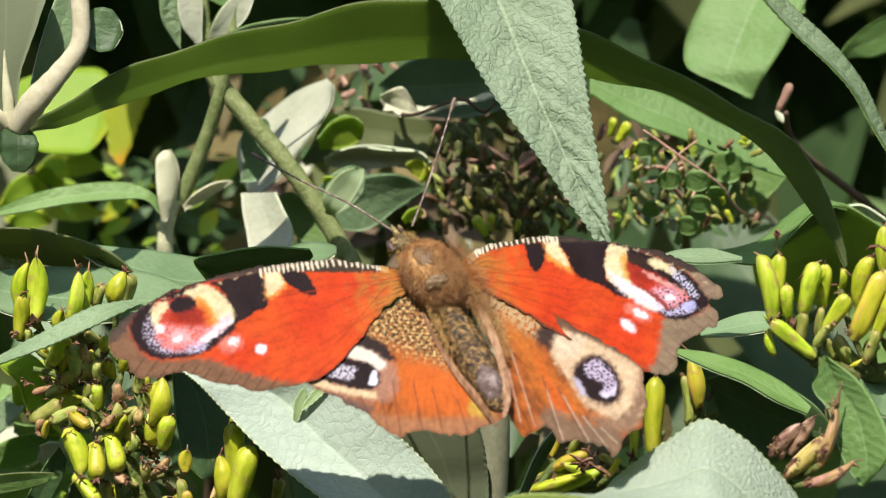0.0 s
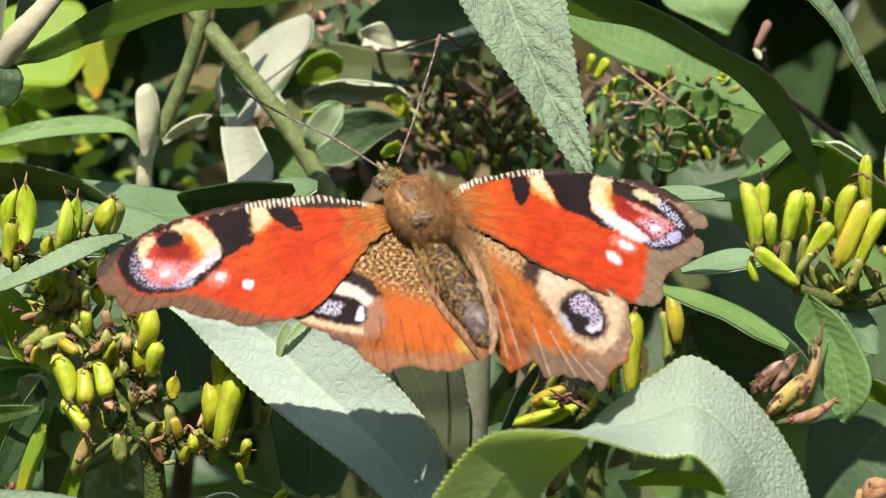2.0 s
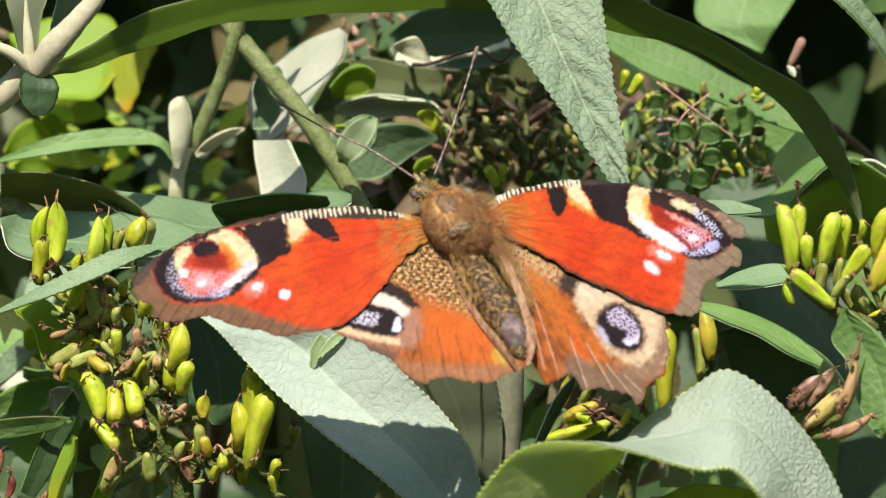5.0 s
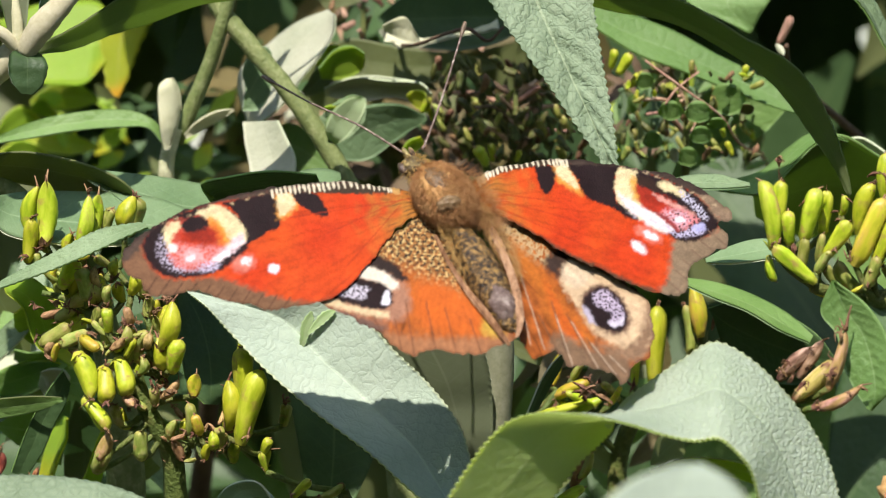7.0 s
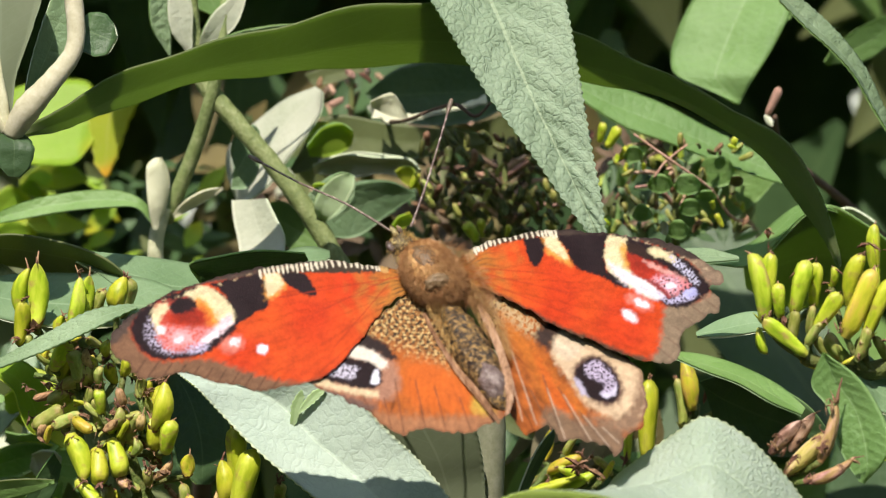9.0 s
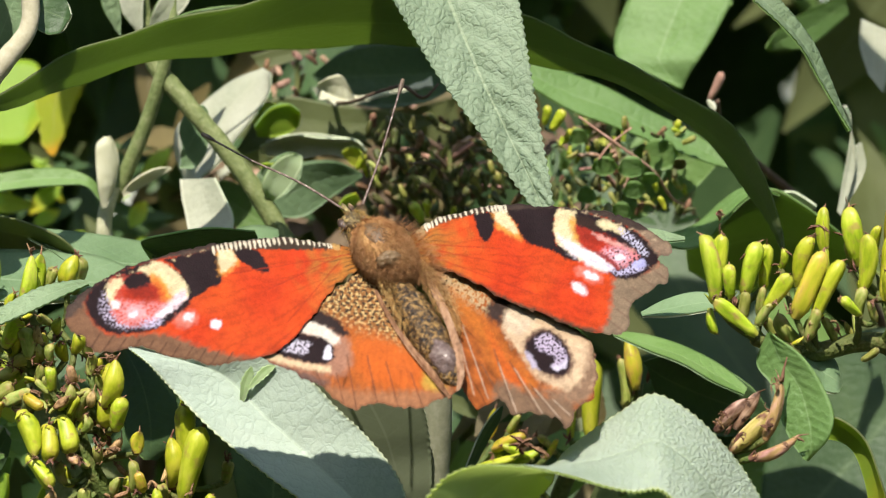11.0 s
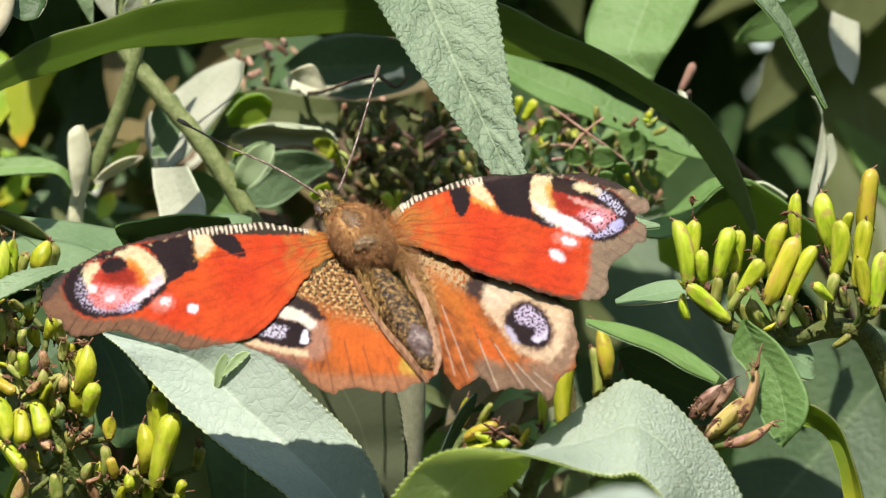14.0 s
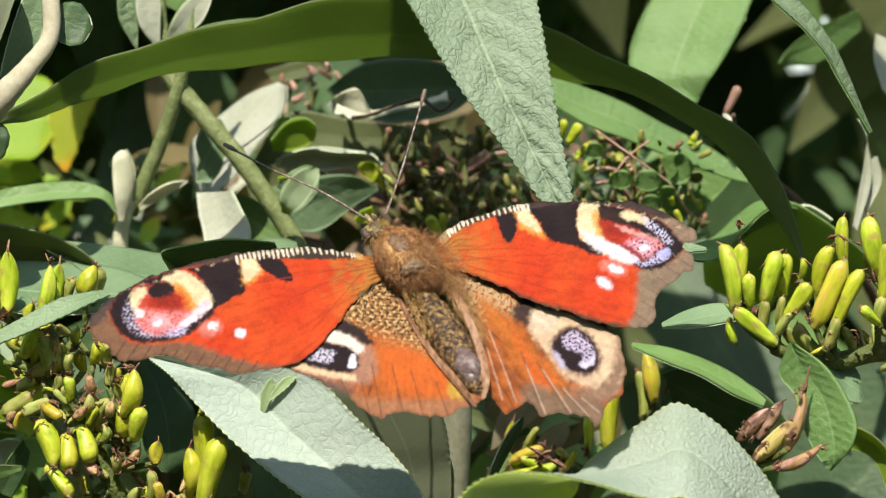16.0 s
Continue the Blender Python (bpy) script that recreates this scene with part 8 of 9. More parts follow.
# blurred leaf close to the lens
near_leaf = thing("near_leaf", "pale felted leaf close to the lens, out of focus", "leaf")
leaf([((11.5, -95.0, -32.1), (27.1, -95.0, -32.1)), ((12.2, -95.0, -25.7), (26.6, -97.0, -25.5)), ((13.3, -95.0, -21.7), (25.0, -97.0, -21.4)), ((16.1, -95.0, -19.0), (23.4, -96.0, -18.9)), ((19.3, -95.0, -17.7), (21.2, -95.0, -17.7))], GREY, GREEN, near_leaf, "pale leaf tip", fold=0.1, nu=30)
tube("stem", [(-5, -60, -1255), (10, -80, -300), (19.3, -95.0, -50.5), (19.3, -95.0, -31.2)], [6, 4, 1.6, 1.2], STEM_PALE, near_leaf, "pale stem", 10, 40)


# ---- seed heads ----
def seed_head(label, stalk, radii, pods, seed, branches=(), filler=0, blunt=False):
    ob = thing("seed_head", label, "seed head", "seed heads of the butterfly bush")
    tube("stalk", stalk, radii, STALK, ob, "brownish green flower stalk", 8, 60)
    for b in branches:
        tube("side_stalk", b, [0.40, 0.34, 0.28], STALK, ob, "thin side stalk", 7, 12)
    rng = random.Random(seed)
    lo, hi = min(p[0][2] for p in pods), max(p[0][2] for p in pods)
    line = [q for q in spline(stalk, 240) if lo - 2 < q[2] < hi]
    for b in branches:
        line += list(spline(b, 24))
    line = np.array(line)
    ways = []
    for base, tip, fat, mat in pods:
        ways.append((Vector(base), Vector(tip), min(fat, 1.45 if blunt else 2.1), mat))
        if filler > 50 and rng.random() < 0.35:      # a neighbour half hidden behind
            off = Vector((rng.uniform(-1.2, 1.2), rng.uniform(1.2, 2.6), rng.uniform(-1.5, 0.3)))
            ways.append((Vector(base) + off, Vector(tip) + off * 0.8, fat, rng.choice([POD_DULL, POD, POD])))
    for base, tip, fat, mat in ways:
        capsule(ob, base, tip, fat, mat, rng.randrange(2) + (2 if blunt or rng.random() < 0.5 else 0), rng.uniform(0, 360))
        near = Vector(line[np.argmin(((line - np.array(base)) ** 2).sum(1))])
        if 0.5 < (near - base).length < 14:
            tube("pedicel", [tuple(near), tuple(near * 0.45 + base * 0.55 - Vector((0, 0, 0.4))), tuple(base)], [0.34, 0.28, 0.32], STALK, ob, "", 6, 6)
        for _ in range(rng.choice([0, 1, 1, 2, 3]) if filler > 50 else rng.random() < 0.8):
            at = base + (tip - base) * rng.choice([0.0, 0.04, 1.0, 1.0])
            husk(ob, at, at + Vector((rng.uniform(-1, 1), rng.uniform(-1, 0), rng.uniform(-0.5, 1.0))).normalized() * rng.uniform(0.7, 1.6), 1.0, rng.randrange(6), rng.uniform(0, 360))
    for _ in range(filler):
        q = Vector(rng.choice(list(line))) + Vector((rng.gauss(0, 1.3), rng.gauss(0.3, 1.2), rng.gauss(0, 1.2)))
        way = Vector((rng.uniform(-1, 1), rng.uniform(-0.8, 0.3), rng.uniform(-0.4, 1))).normalized()
        if rng.random() < 0.55:
            husk(ob, q, q + way * rng.uniform(0.8, 2.0), 1.0, rng.randrange(6), rng.uniform(0, 360))
        else:
            capsule(ob, q, q + way * rng.uniform(1.2, 2.8), rng.uniform(1.0, 1.6), rng.choice([POD_DULL, POD, POD_DULL, POD_DULL, POD_GOLD, POD_BROWN]), rng.randrange(4), rng.uniform(0, 360)).name = "calyx"
    return ob


left_pods = [((-38.3, 18.0, -4.8), (-38.0, 17.0, 1.4), 1.25, POD), ((-39.5, 19.0, -4.3), (-38.8, 18.0, 0.9), 1.23, POD), ((-39.9, 18.0, -6.4), (-39.4, 17.0, -2.3), 1.29, POD), ((-34.7, 17.0, -5.1), (-33.8, 16.0, 0.0), 1.25, POD),
    ((-33.7, 18.0, -4.3), (-33.0, 17.0, 0.1), 1.25, POD), ((-32.7, 19.0, -3.4), (-31.8, 18.0, -1.3), 1.99, POD_DULL), ((-30.7, 19.0, -3.7), (-29.7, 18.0, 0.0), 1.88, POD), ((-35.8, 18.0, -6.1), (-35.5, 17.0, -3.6), 1.62, POD)]
left_pods += [((-36.4, 16.0, -8.8), (-34.9, 15.0, -6.0), 1.98, POD), ((-34.0, 16.0, -9.9), (-34.7, 15.0, -7.0), 1.99, POD_DULL), ((-36.0, 17.0, -10.5), (-33.2, 16.0, -9.3), 1.78, POD_DULL), ((-31.4, 17.0, -7.7), (-31.1, 16.0, -6.0), 1.98, POD),
    ((-29.7, 15.0, -9.4), (-29.2, 14.0, -7.3), 1.99, POD), ((-31.9, 16.0, -10.4), (-31.9, 15.0, -8.5), 1.99, POD_DULL), ((-31.9, 15.0, -12.9), (-32.0, 14.0, -10.6), 1.93, POD), ((-28.3, 15.0, -11.5), (-27.8, 14.0, -9.5), 1.99, POD_DULL)]
left_pods += [((-26.9, 15.0, -14.6), (-25.7, 14.0, -9.8), 1.47, POD), ((-26.9, 16.0, -16.5), (-27.2, 15.0, -13.3), 1.83, POD), ((-25.8, 15.0, -16.7), (-25.1, 14.0, -13.5), 1.93, POD), ((-29.4, 16.0, -15.7), (-28.2, 15.0, -12.8), 1.86, POD_DULL),
    ((-30.8, 15.0, -14.2), (-29.9, 14.0, -12.2), 1.99, POD_DULL), ((-38.4, 17.0, -14.2), (-35.6, 16.0, -12.4), 1.89, POD_DULL), ((-36.5, 16.0, -14.2), (-33.8, 15.0, -13.0), 1.68, POD_DULL), ((-34.3, 14.0, -13.4), (-32.5, 13.0, -14.5), 1.99, POD_GOLD)]
left_pods += [((-34.6, 14.0, -14.9), (-33.3, 13.0, -19.3), 1.78, POD), ((-34.0, 14.0, -19.2), (-31.6, 13.0, -22.1), 1.52, POD), ((-32.2, 14.0, -16.2), (-31.9, 13.0, -19.6), 1.99, POD), ((-30.9, 14.5, -15.4), (-29.9, 13.5, -18.9), 1.98, POD),
    ((-30.3, 14.0, -18.6), (-29.2, 13.0, -19.8), 1.99, POD_TAN), ((-28.9, 15.0, -16.9), (-28.6, 14.0, -15.1), 1.99, POD_DULL), ((-23.9, 16.0, -19.0), (-23.5, 15.0, -16.8), 1.99, POD_GOLD), ((-24.4, 17.0, -22.7), (-24.3, 16.0, -19.6), 1.34, POD_DULL)]
left_pods += [((-23.3, 16.0, -22.6), (-23.7, 15.0, -20.7), 1.99, POD_GOLD), ((-22.1, 16.0, -24.0), (-22.0, 15.0, -22.1), 1.99, POD), ((-22.8, 16.0, -24.9), (-22.3, 15.0, -23.4), 1.99, POD), ((-19.5, 19.0, -19.7), (-19.5, 18.0, -14.4), 1.42, POD),
    ((-20.8, 20.0, -22.5), (-20.9, 19.0, -17.4), 1.52, POD), ((-19.6, 18.0, -23.5), (-17.7, 17.0, -16.4), 1.18, POD), ((-28.8, 16.0, -25.0), (-28.8, 15.0, -22.2), 1.93, POD_DULL), ((-32.6, 14.0, -24.8), (-31.5, 13.0, -22.3), 1.99, POD_TAN)]
left_pods += [((-16.0, 24.0, -22.2), (-15.6, 23.0, -20.1), 1.99, POD_DULL), ((-17.6, 20.0, -24.6), (-16.9, 19.0, -23.1), 1.99, POD), ((-27.2, 16.0, -13.0), (-27.6, 15.0, -11.3), 1.96, POD_DULL), ((-33.5, 17.0, -12.2), (-33.0, 16.0, -10.5), 1.99, POD_DULL),
    ((-37.1, 18.0, -11.9), (-35.3, 17.0, -10.9), 1.99, POD_DULL), ((-26.2, 17.0, -23.1), (-25.5, 16.0, -21.2), 1.94, POD_DULL), ((-28.2, 15.0, -14.5), (-27.8, 14.0, -12.9), 1.99, POD_BROWN), ((-30.7, 16.0, -21.8), (-31.2, 15.0, -19.8), 1.99, POD_DULL)]
left_pods += [((-19.9, 21.0, -15.8), (-19.1, 20.0, -13.7), 1.99, POD), ((-21.5, 19.0, -24.3), (-21.1, 18.0, -22.6), 1.99, POD_DULL), ((-37.5, 19.0, -15.4), (-38.0, 18.0, -13.4), 1.99, POD_DULL), ((-25.1, 17.0, -25.0), (-25.8, 16.0, -23.2), 1.99, POD_BROWN),
    ((-27.5, 16.0, -19.9), (-27.6, 15.0, -18.1), 1.91, POD_DULL), ((-29.9, 15.0, -12.3), (-30.1, 14.0, -10.6), 1.99, POD_BROWN), ((-32.9, 16.0, -8.7), (-33.2, 15.0, -6.8), 1.83, POD_BROWN), ((-39.2, 19.0, -7.2), (-39.0, 18.0, -5.5), 1.99, POD_DULL)]
left_twigs = [[(-31.4, 17.0, -14.2), (-33.4, 16.0, -14.6), (-34.6, 14.0, -14.9)],
                 [(-29.7, 16.5, -16.8), (-30.9, 15.0, -15.7), (-32.2, 14.0, -16.2)],
                 [(-29.7, 16.5, -16.8), (-27.6, 17.0, -16.8), (-25.8, 15.0, -16.7)],
                 [(-31.4, 17.0, -14.2), (-30.7, 16.0, -14.2), (-30.8, 15.0, -14.2)],
                 [(-28.6, 17.0, -19.9), (-26.3, 17.5, -19.4), (-23.9, 16.0, -19.0)]]
left_twigs += [[(-27.2, 18.0, -22.7), (-22.4, 20.0, -22.8), (-19.6, 18.0, -23.5)],
                 [(-27.2, 18.0, -22.7), (-23.1, 21.0, -23.4), (-20.8, 20.0, -22.5)],
                 [(-27.2, 18.0, -22.7), (-24.4, 18.0, -23.8), (-23.3, 16.0, -22.6)],
                 [(-33.7, 18.0, -11.4), (-36.5, 19.0, -9.9), (-38.6, 19.0, -9.4)],
                 [(-35.1, 18.5, -9.3), (-34.6, 19.0, -7.2), (-34.7, 17.0, -5.1)],
                 [(-35.1, 18.5, -9.3), (-31.2, 20.0, -6.7), (-30.7, 19.0, -3.7)],
                 [(-31.4, 17.0, -14.2), (-28.4, 17.0, -15.4), (-26.9, 15.0, -14.6)],
                 [(-31.4, 17.0, -14.2), (-36.9, 18.0, -14.2), (-38.4, 17.0, -14.2)]]
left_head = seed_head("yellow green seed capsules clustered on a drooping flower stalk", [(-40, 60, -1260), (-30, 50, -300), (-26.1, 20.0, -25.8), (-27.2, 18.0, -22.7), (-28.6, 17.0, -19.9), (-29.7, 16.5, -16.8), (-31.4, 17.0, -14.2), (-33.7, 18.0, -11.4), (-35.1, 18.5, -9.3), (-37.1, 19.5, -7.2), (-38.3, 20.0, -5.1)],
          [5, 4, 1.05, 0.9, 0.85, 0.8, 0.75, 0.7, 0.55, 0.42, 0.3], left_pods, 5, left_twigs, 120)


right_pods = [((30.3, 4.0, -4.8), (29.1, 3.0, 1.5), 1.10, POD), ((30.7, 4.5, -3.2), (30.9, 3.5, 1.5), 1.12, POD), ((31.7, 3.5, -4.4), (31.5, 2.5, -1.3), 1.48, POD),
    ((33.0, 3.5, -4.0), (34.2, 2.5, 0.8), 1.33, POD), ((32.6, 4.0, -6.7), (33.1, 3.0, -3.8), 1.52, POD_DULL), ((34.7, 5.0, -3.6), (35.1, 4.0, 0.6), 1.17, POD),
    ((34.5, 5.0, -6.3), (34.7, 4.0, -3.4), 1.25, POD_DULL), ((34.9, 3.0, -5.5), (37.1, 2.0, -2.2), 1.43, POD), ((34.1, 3.5, -7.0), (35.4, 2.5, -4.9), 1.82, POD_DULL)]
right_pods += [((36.5, 6.0, -1.8), (36.7, 5.0, 0.1), 2.08, POD), ((38.0, 4.5, -3.4), (39.2, 3.5, 1.3), 1.29, POD),
    ((37.6, 3.0, -6.2), (40.2, 2.0, -0.1), 1.14, POD_GOLD), ((40.6, 6.0, -0.8), (40.4, 5.0, 4.0), 0.94, POD), ((40.8, 5.5, -4.3), (40.5, 4.5, 0.1), 0.92, POD),
    ((39.4, 3.0, -6.3), (41.9, 2.0, -0.9), 1.05, POD), ((38.7, 3.0, -8.3), (39.6, 2.0, -5.4), 1.47, POD_DULL), ((33.9, 2.5, -7.8), (30.0, 1.5, -4.5), 1.05, POD)]
right_pods += [((43.5, 4.5, -1.4), (42.6, 3.5, 4.0), 1.24, POD), ((43.8, 3.0, -3.8), (44.2, 2.0, 1.5), 1.17, POD),
    ((43.4, 3.5, -6.3), (43.9, 2.5, -3.4), 1.64, POD_DULL), ((43.5, 2.5, -6.0), (41.7, 1.5, -4.4), 1.84, POD), ((43.2, 5.0, -1.7), (42.6, 4.0, 0.8), 1.58, POD_DULL),
    ((45.2, 6.0, -0.2), (45.5, 5.0, 2.2), 1.99, POD), ((45.8, 4.0, -4.6), (46.7, 3.0, 1.6), 1.00, POD), ((46.8, 5.0, -0.2), (47.3, 4.0, 6.3), 1.16, POD_GOLD)]
right_pods += [((46.7, 3.5, -6.3), (45.9, 2.5, -1.9), 1.11, POD), ((45.0, 3.0, -6.6), (44.4, 2.0, -4.7), 2.06, POD_DULL),
    ((38.7, 6.0, -9.1), (36.0, 5.0, -6.0), 1.77, POD_DULL), ((38.4, 6.0, -9.2), (39.3, 5.0, -6.3), 2.20, POD_DULL), ((36.4, 7.0, -8.4), (35.0, 6.0, -6.3), 2.20, POD_DULL),
    ((41.5, 6.0, -8.4), (40.3, 5.0, -6.3), 1.91, POD_DULL), ((47.5, 4.0, -7.2), (48.3, 3.0, -1.4), 1.14, POD), ((49.0, 5.0, -4.9), (49.6, 4.0, 0.9), 1.15, POD)]
right_pods += [((51.2, 4.0, -6.0), (51.9, 3.0, -0.2), 1.15, POD_GOLD)]
right_twigs = [[(39.8, 6.0, -9.5), (38.8, 4.0, -8.6), (37.6, 3.0, -6.2)],
           [(39.8, 6.0, -9.5), (39.4, 4.0, -8.0), (39.4, 3.0, -6.3)],
           [(36.9, 5.5, -9.3), (34.5, 4.5, -8.0), (34.1, 3.5, -7.0)],
           [(36.9, 5.5, -9.3), (33.6, 4.5, -8.0), (32.6, 4.0, -6.7)],
           [(33.9, 4.0, -8.2), (31.6, 3.5, -6.6), (30.3, 4.0, -4.8)],
           [(33.9, 4.0, -8.2), (31.6, 4.5, -5.4), (30.7, 4.5, -3.2)],
           [(43.3, 6.5, -8.7), (43.5, 4.5, -7.8), (43.4, 3.5, -6.3)],
           [(45.9, 7.0, -8.7), (46.7, 5.0, -7.8), (46.7, 3.5, -6.3)],
           [(45.9, 7.0, -8.7), (46.4, 5.0, -7.2), (45.8, 4.0, -4.6)]]
right_head = seed_head("cluster of upright yellow green seed capsules with dry brown tips", [(100, 40, -1260), (110, 40, -300), (55.1, 12.0, -29.6), (47.4, 8.0, -9.6), (45.9, 7.0, -8.7), (43.3, 6.5, -8.7), (39.8, 6.0, -9.5), (36.9, 5.5, -9.3), (33.9, 4.0, -8.2)],
          [5, 4, 1.4, 1.1, 0.95, 0.9, 0.9, 0.8, 0.6], right_pods, 9,
          right_twigs, 16, True)
withered = [((30.7, 3.5, 2.7), (30.4, 3.0, 4.3), 1.0), ((31.0, 3.3, 3.3), (29.9, 2.8, 3.6), 0.9), ((30.7, 3.6, 1.4), (30.6, 3.1, 3.0), 0.2), ((30.2, 3.6, -0.5), (30.8, 3.1, 1.1), 0.2), ((32.5, 3.0, -0.9), (33.7, 2.5, 0.3), 0.4), ((38.7, 3.5, 1.8), (40.0, 3.0, 2.6), 0.7), ((39.7, 3.5, 2.3), (41.4, 3.0, 1.4), 0.5), ((41.1, 3.5, 1.6), (42.7, 3.0, 1.2), 0.4), ((39.1, 3.5, 0.7), (39.4, 3.0, 2.0), 0.4), ((40.2, 3.5, 2.7), (40.5, 3.0, 0.1), 0.1)]
withered += [((35.4, 4.0, -1.5), (36.3, 3.5, -1.1), 0.6), ((35.7, 4.0, -2.3), (36.5, 3.5, -1.8), 0.6), ((36.6, 5.0, -0.0), (37.9, 4.5, -0.7), 0.4), ((42.6, 4.0, 3.8), (43.4, 3.5, 4.5), 0.5), ((42.4, 4.0, 4.1), (42.2, 3.5, 5.3), 0.2), ((35.1, 4.5, 0.5), (35.0, 4.0, 1.4), 0.2), ((36.5, 2.5, -4.8), (37.0, 2.0, -6.0), 0.5), ((40.7, 2.5, -6.7), (41.4, 2.0, -6.3), 0.8), ((45.5, 3.5, -0.5), (46.7, 3.0, -2.5), 0.6), ((42.8, 2.5, -0.8), (43.2, 2.0, -2.5), 0.4), ((30.4, 2.0, -4.7), (31.6, 1.5, -5.2), 0.5)]
for a, b, fat in withered:
    husk(right_head, a, b, fat)

brown_pods = [((31.8, 1.0, -18.0), (35.6, 0.0, -14.3), 1.1), ((34.8, 0.0, -16.9), (36.3, 0.0, -11.5), 0.9), ((33.4, 0.0, -18.7), (37.9, -1.0, -16.4), 0.85)]
pods = seed_head("open dry brown seed pods with papery tips", [(90, 50, -1260), (90, 50, -300), (33.7, 10.0, -33.9), (32.9, 7.0, -24.8), (31.5, 3.0, -18.3)], [5, 4, 1.2, 0.9, 0.6], [(*p, POD_TAN) for p in brown_pods], 12)
for a, b, fat in (((30.4, 2.0, -16.2), (33.2, 1.0, -13.2), 1.2), ((32.2, 2.0, -16.0), (34.4, 1.0, -12.5), 1.1)):
    capsule(pods, a, b, fat, POD_PURPLE, 0, 40)
tube("dry_tip", [(36.3, 0.0, -11.7), (36.5, 0.0, -10.5), (36.8, 0.0, -9.4)], [0.22, 0.12, 0.06], HUSK, pods, "thin dry beak", 6, 8)
for a, b in (((30.3, 1.0, -15.7), (29.8, 0.0, -14.9)), ((33.9, -1.0, -15.0), (34.5, -1.0, -14.4)), ((37.3, -1.0, -16.7), (38.8, -1.0, -17.0)), ((31.4, 0.0, -15.0), (30.9, 0.0, -14.0))):
    husk(pods, a, b, 0.6)
for k, (a, b) in enumerate((((31.0, 0.0, -15.9), (30.2, 0.0, -14.5)), ((31.3, -0.5, -16.4), (32.2, -0.5, -14.9)), ((30.7, 0.2, -15.3), (31.4, 0.2, -13.7)), ((31.9, -0.5, -17.2), (33.0, -0.5, -15.2)), ((34.3, -1.0, -15.6), (36.2, -1.0, -16.0)), ((36.3, -1.0, -17.1), (37.9, -1.0, -17.9)), ((34.8, -1.5, -16.1), (35.0, -1.5, -14.3)), ((35.8, -1.0, -12.5), (36.1, -1.0, -10.2)))):
    husk(pods, a, b, 0.55, k, 50 * k)

mid_pods = [((8.5, 38.0, -21.7), (14.8, 37.0, -19.6), 1.0), ((9.8, 38.0, -19.7), (13.2, 37.0, -18.1), 1.2), ((16.1, 38.0, -20.0), (14.3, 37.0, -18.2), 1.2), ((7.6, 39.0, -20.9), (11.0, 38.0, -20.4), 1.1), ((19.6, 38.0, -18.6), (19.8, 37.0, -10.5), 0.95), ((24.1, 37.0, -13.6), (23.1, 37.0, -8.0), 1.1), ((23.1, 38.0, -15.5), (22.6, 38.0, -10.5), 1.0)]
mid_pods += [((26.6, 36.0, -13.7), (29.4, 35.0, -13.3), 1.2), ((17.6, 40.0, -18.7), (17.7, 40.0, -14.9), 1.0), ((9.4, 38.0, -18.6), (10.1, 37.0, -15.4), 1.2), ((11.4, 38.0, -18.0), (12.6, 37.0, -16.1), 1.3), ((7.6, 37.0, -21.7), (12.9, 36.0, -19.9), 0.8), ((13.8, 37.0, -20.5), (10.8, 36.0, -19.1), 0.9), ((15.1, 37.0, -20.5), (16.3, 36.0, -18.5), 1.0), ((6.3, 38.0, -23.0), (9.5, 37.0, -20.8), 0.9)]
middle_head = seed_head("seed capsules half hidden behind the curled leaf", [(40, 60, -1260), (40, 50, -300), (16.8, 44.0, -38.5), (16.2, 42.0, -25.7), (19.4, 39.0, -19.3), (23.8, 38.0, -15.5), (24.4, 38.0, -13.0)], [5, 4, 1.2, 0.9, 0.8, 0.6, 0.5], [(*p, (POD, POD_GOLD, POD_DULL, POD)[k % 4]) for k, p in enumerate(mid_pods)], 14,
          [[(16.2, 42.0, -25.7), (12.5, 39.0, -21.8), (9.4, 38.0, -18.6)], [(23.8, 38.0, -15.5), (25.7, 37.0, -14.2), (26.6, 36.0, -13.7)]])
for a, b in (((11.5, 31.0, -17.9), (14.2, 30.0, -19.0)), ((12.1, 31.0, -19.4), (13.9, 30.0, -17.3)), ((25.1, 35.0, -12.9), (25.8, 34.0, -9.7)), ((25.5, 35.0, -11.4), (26.6, 34.0, -10.4)), ((11.4, 35.0, -19.1), (14.6, 34.0, -18.5)), ((13.2, 35.0, -19.1), (16.4, 34.0, -20.1))):
    husk(middle_head, a, b, 0.5)

low_pods = [((-42.8, 2.0, -25.1), (-41.1, 1.0, -20.7), 1.2), ((-40.9, 3.0, -25.4), (-40.5, 2.0, -23.1), 1.2), ((-44.3, 4.0, -25.8), (-43.8, 3.0, -23.4), 1.0), ((-37.8, 4.0, -25.8), (-37.2, 3.0, -24.6), 1.2)]
seed_head("dry reddish brown seed capsules low on a stalk", [(-70, 40, -1260), (-70, 40, -300), (-42.8, 6.0, -38.2), (-42.5, 4.0, -29.3), (-42.1, 3.0, -25.3)], [5, 4, 1.2, 0.8, 0.6], [(*p, POD_RED) for p in low_pods], 3)

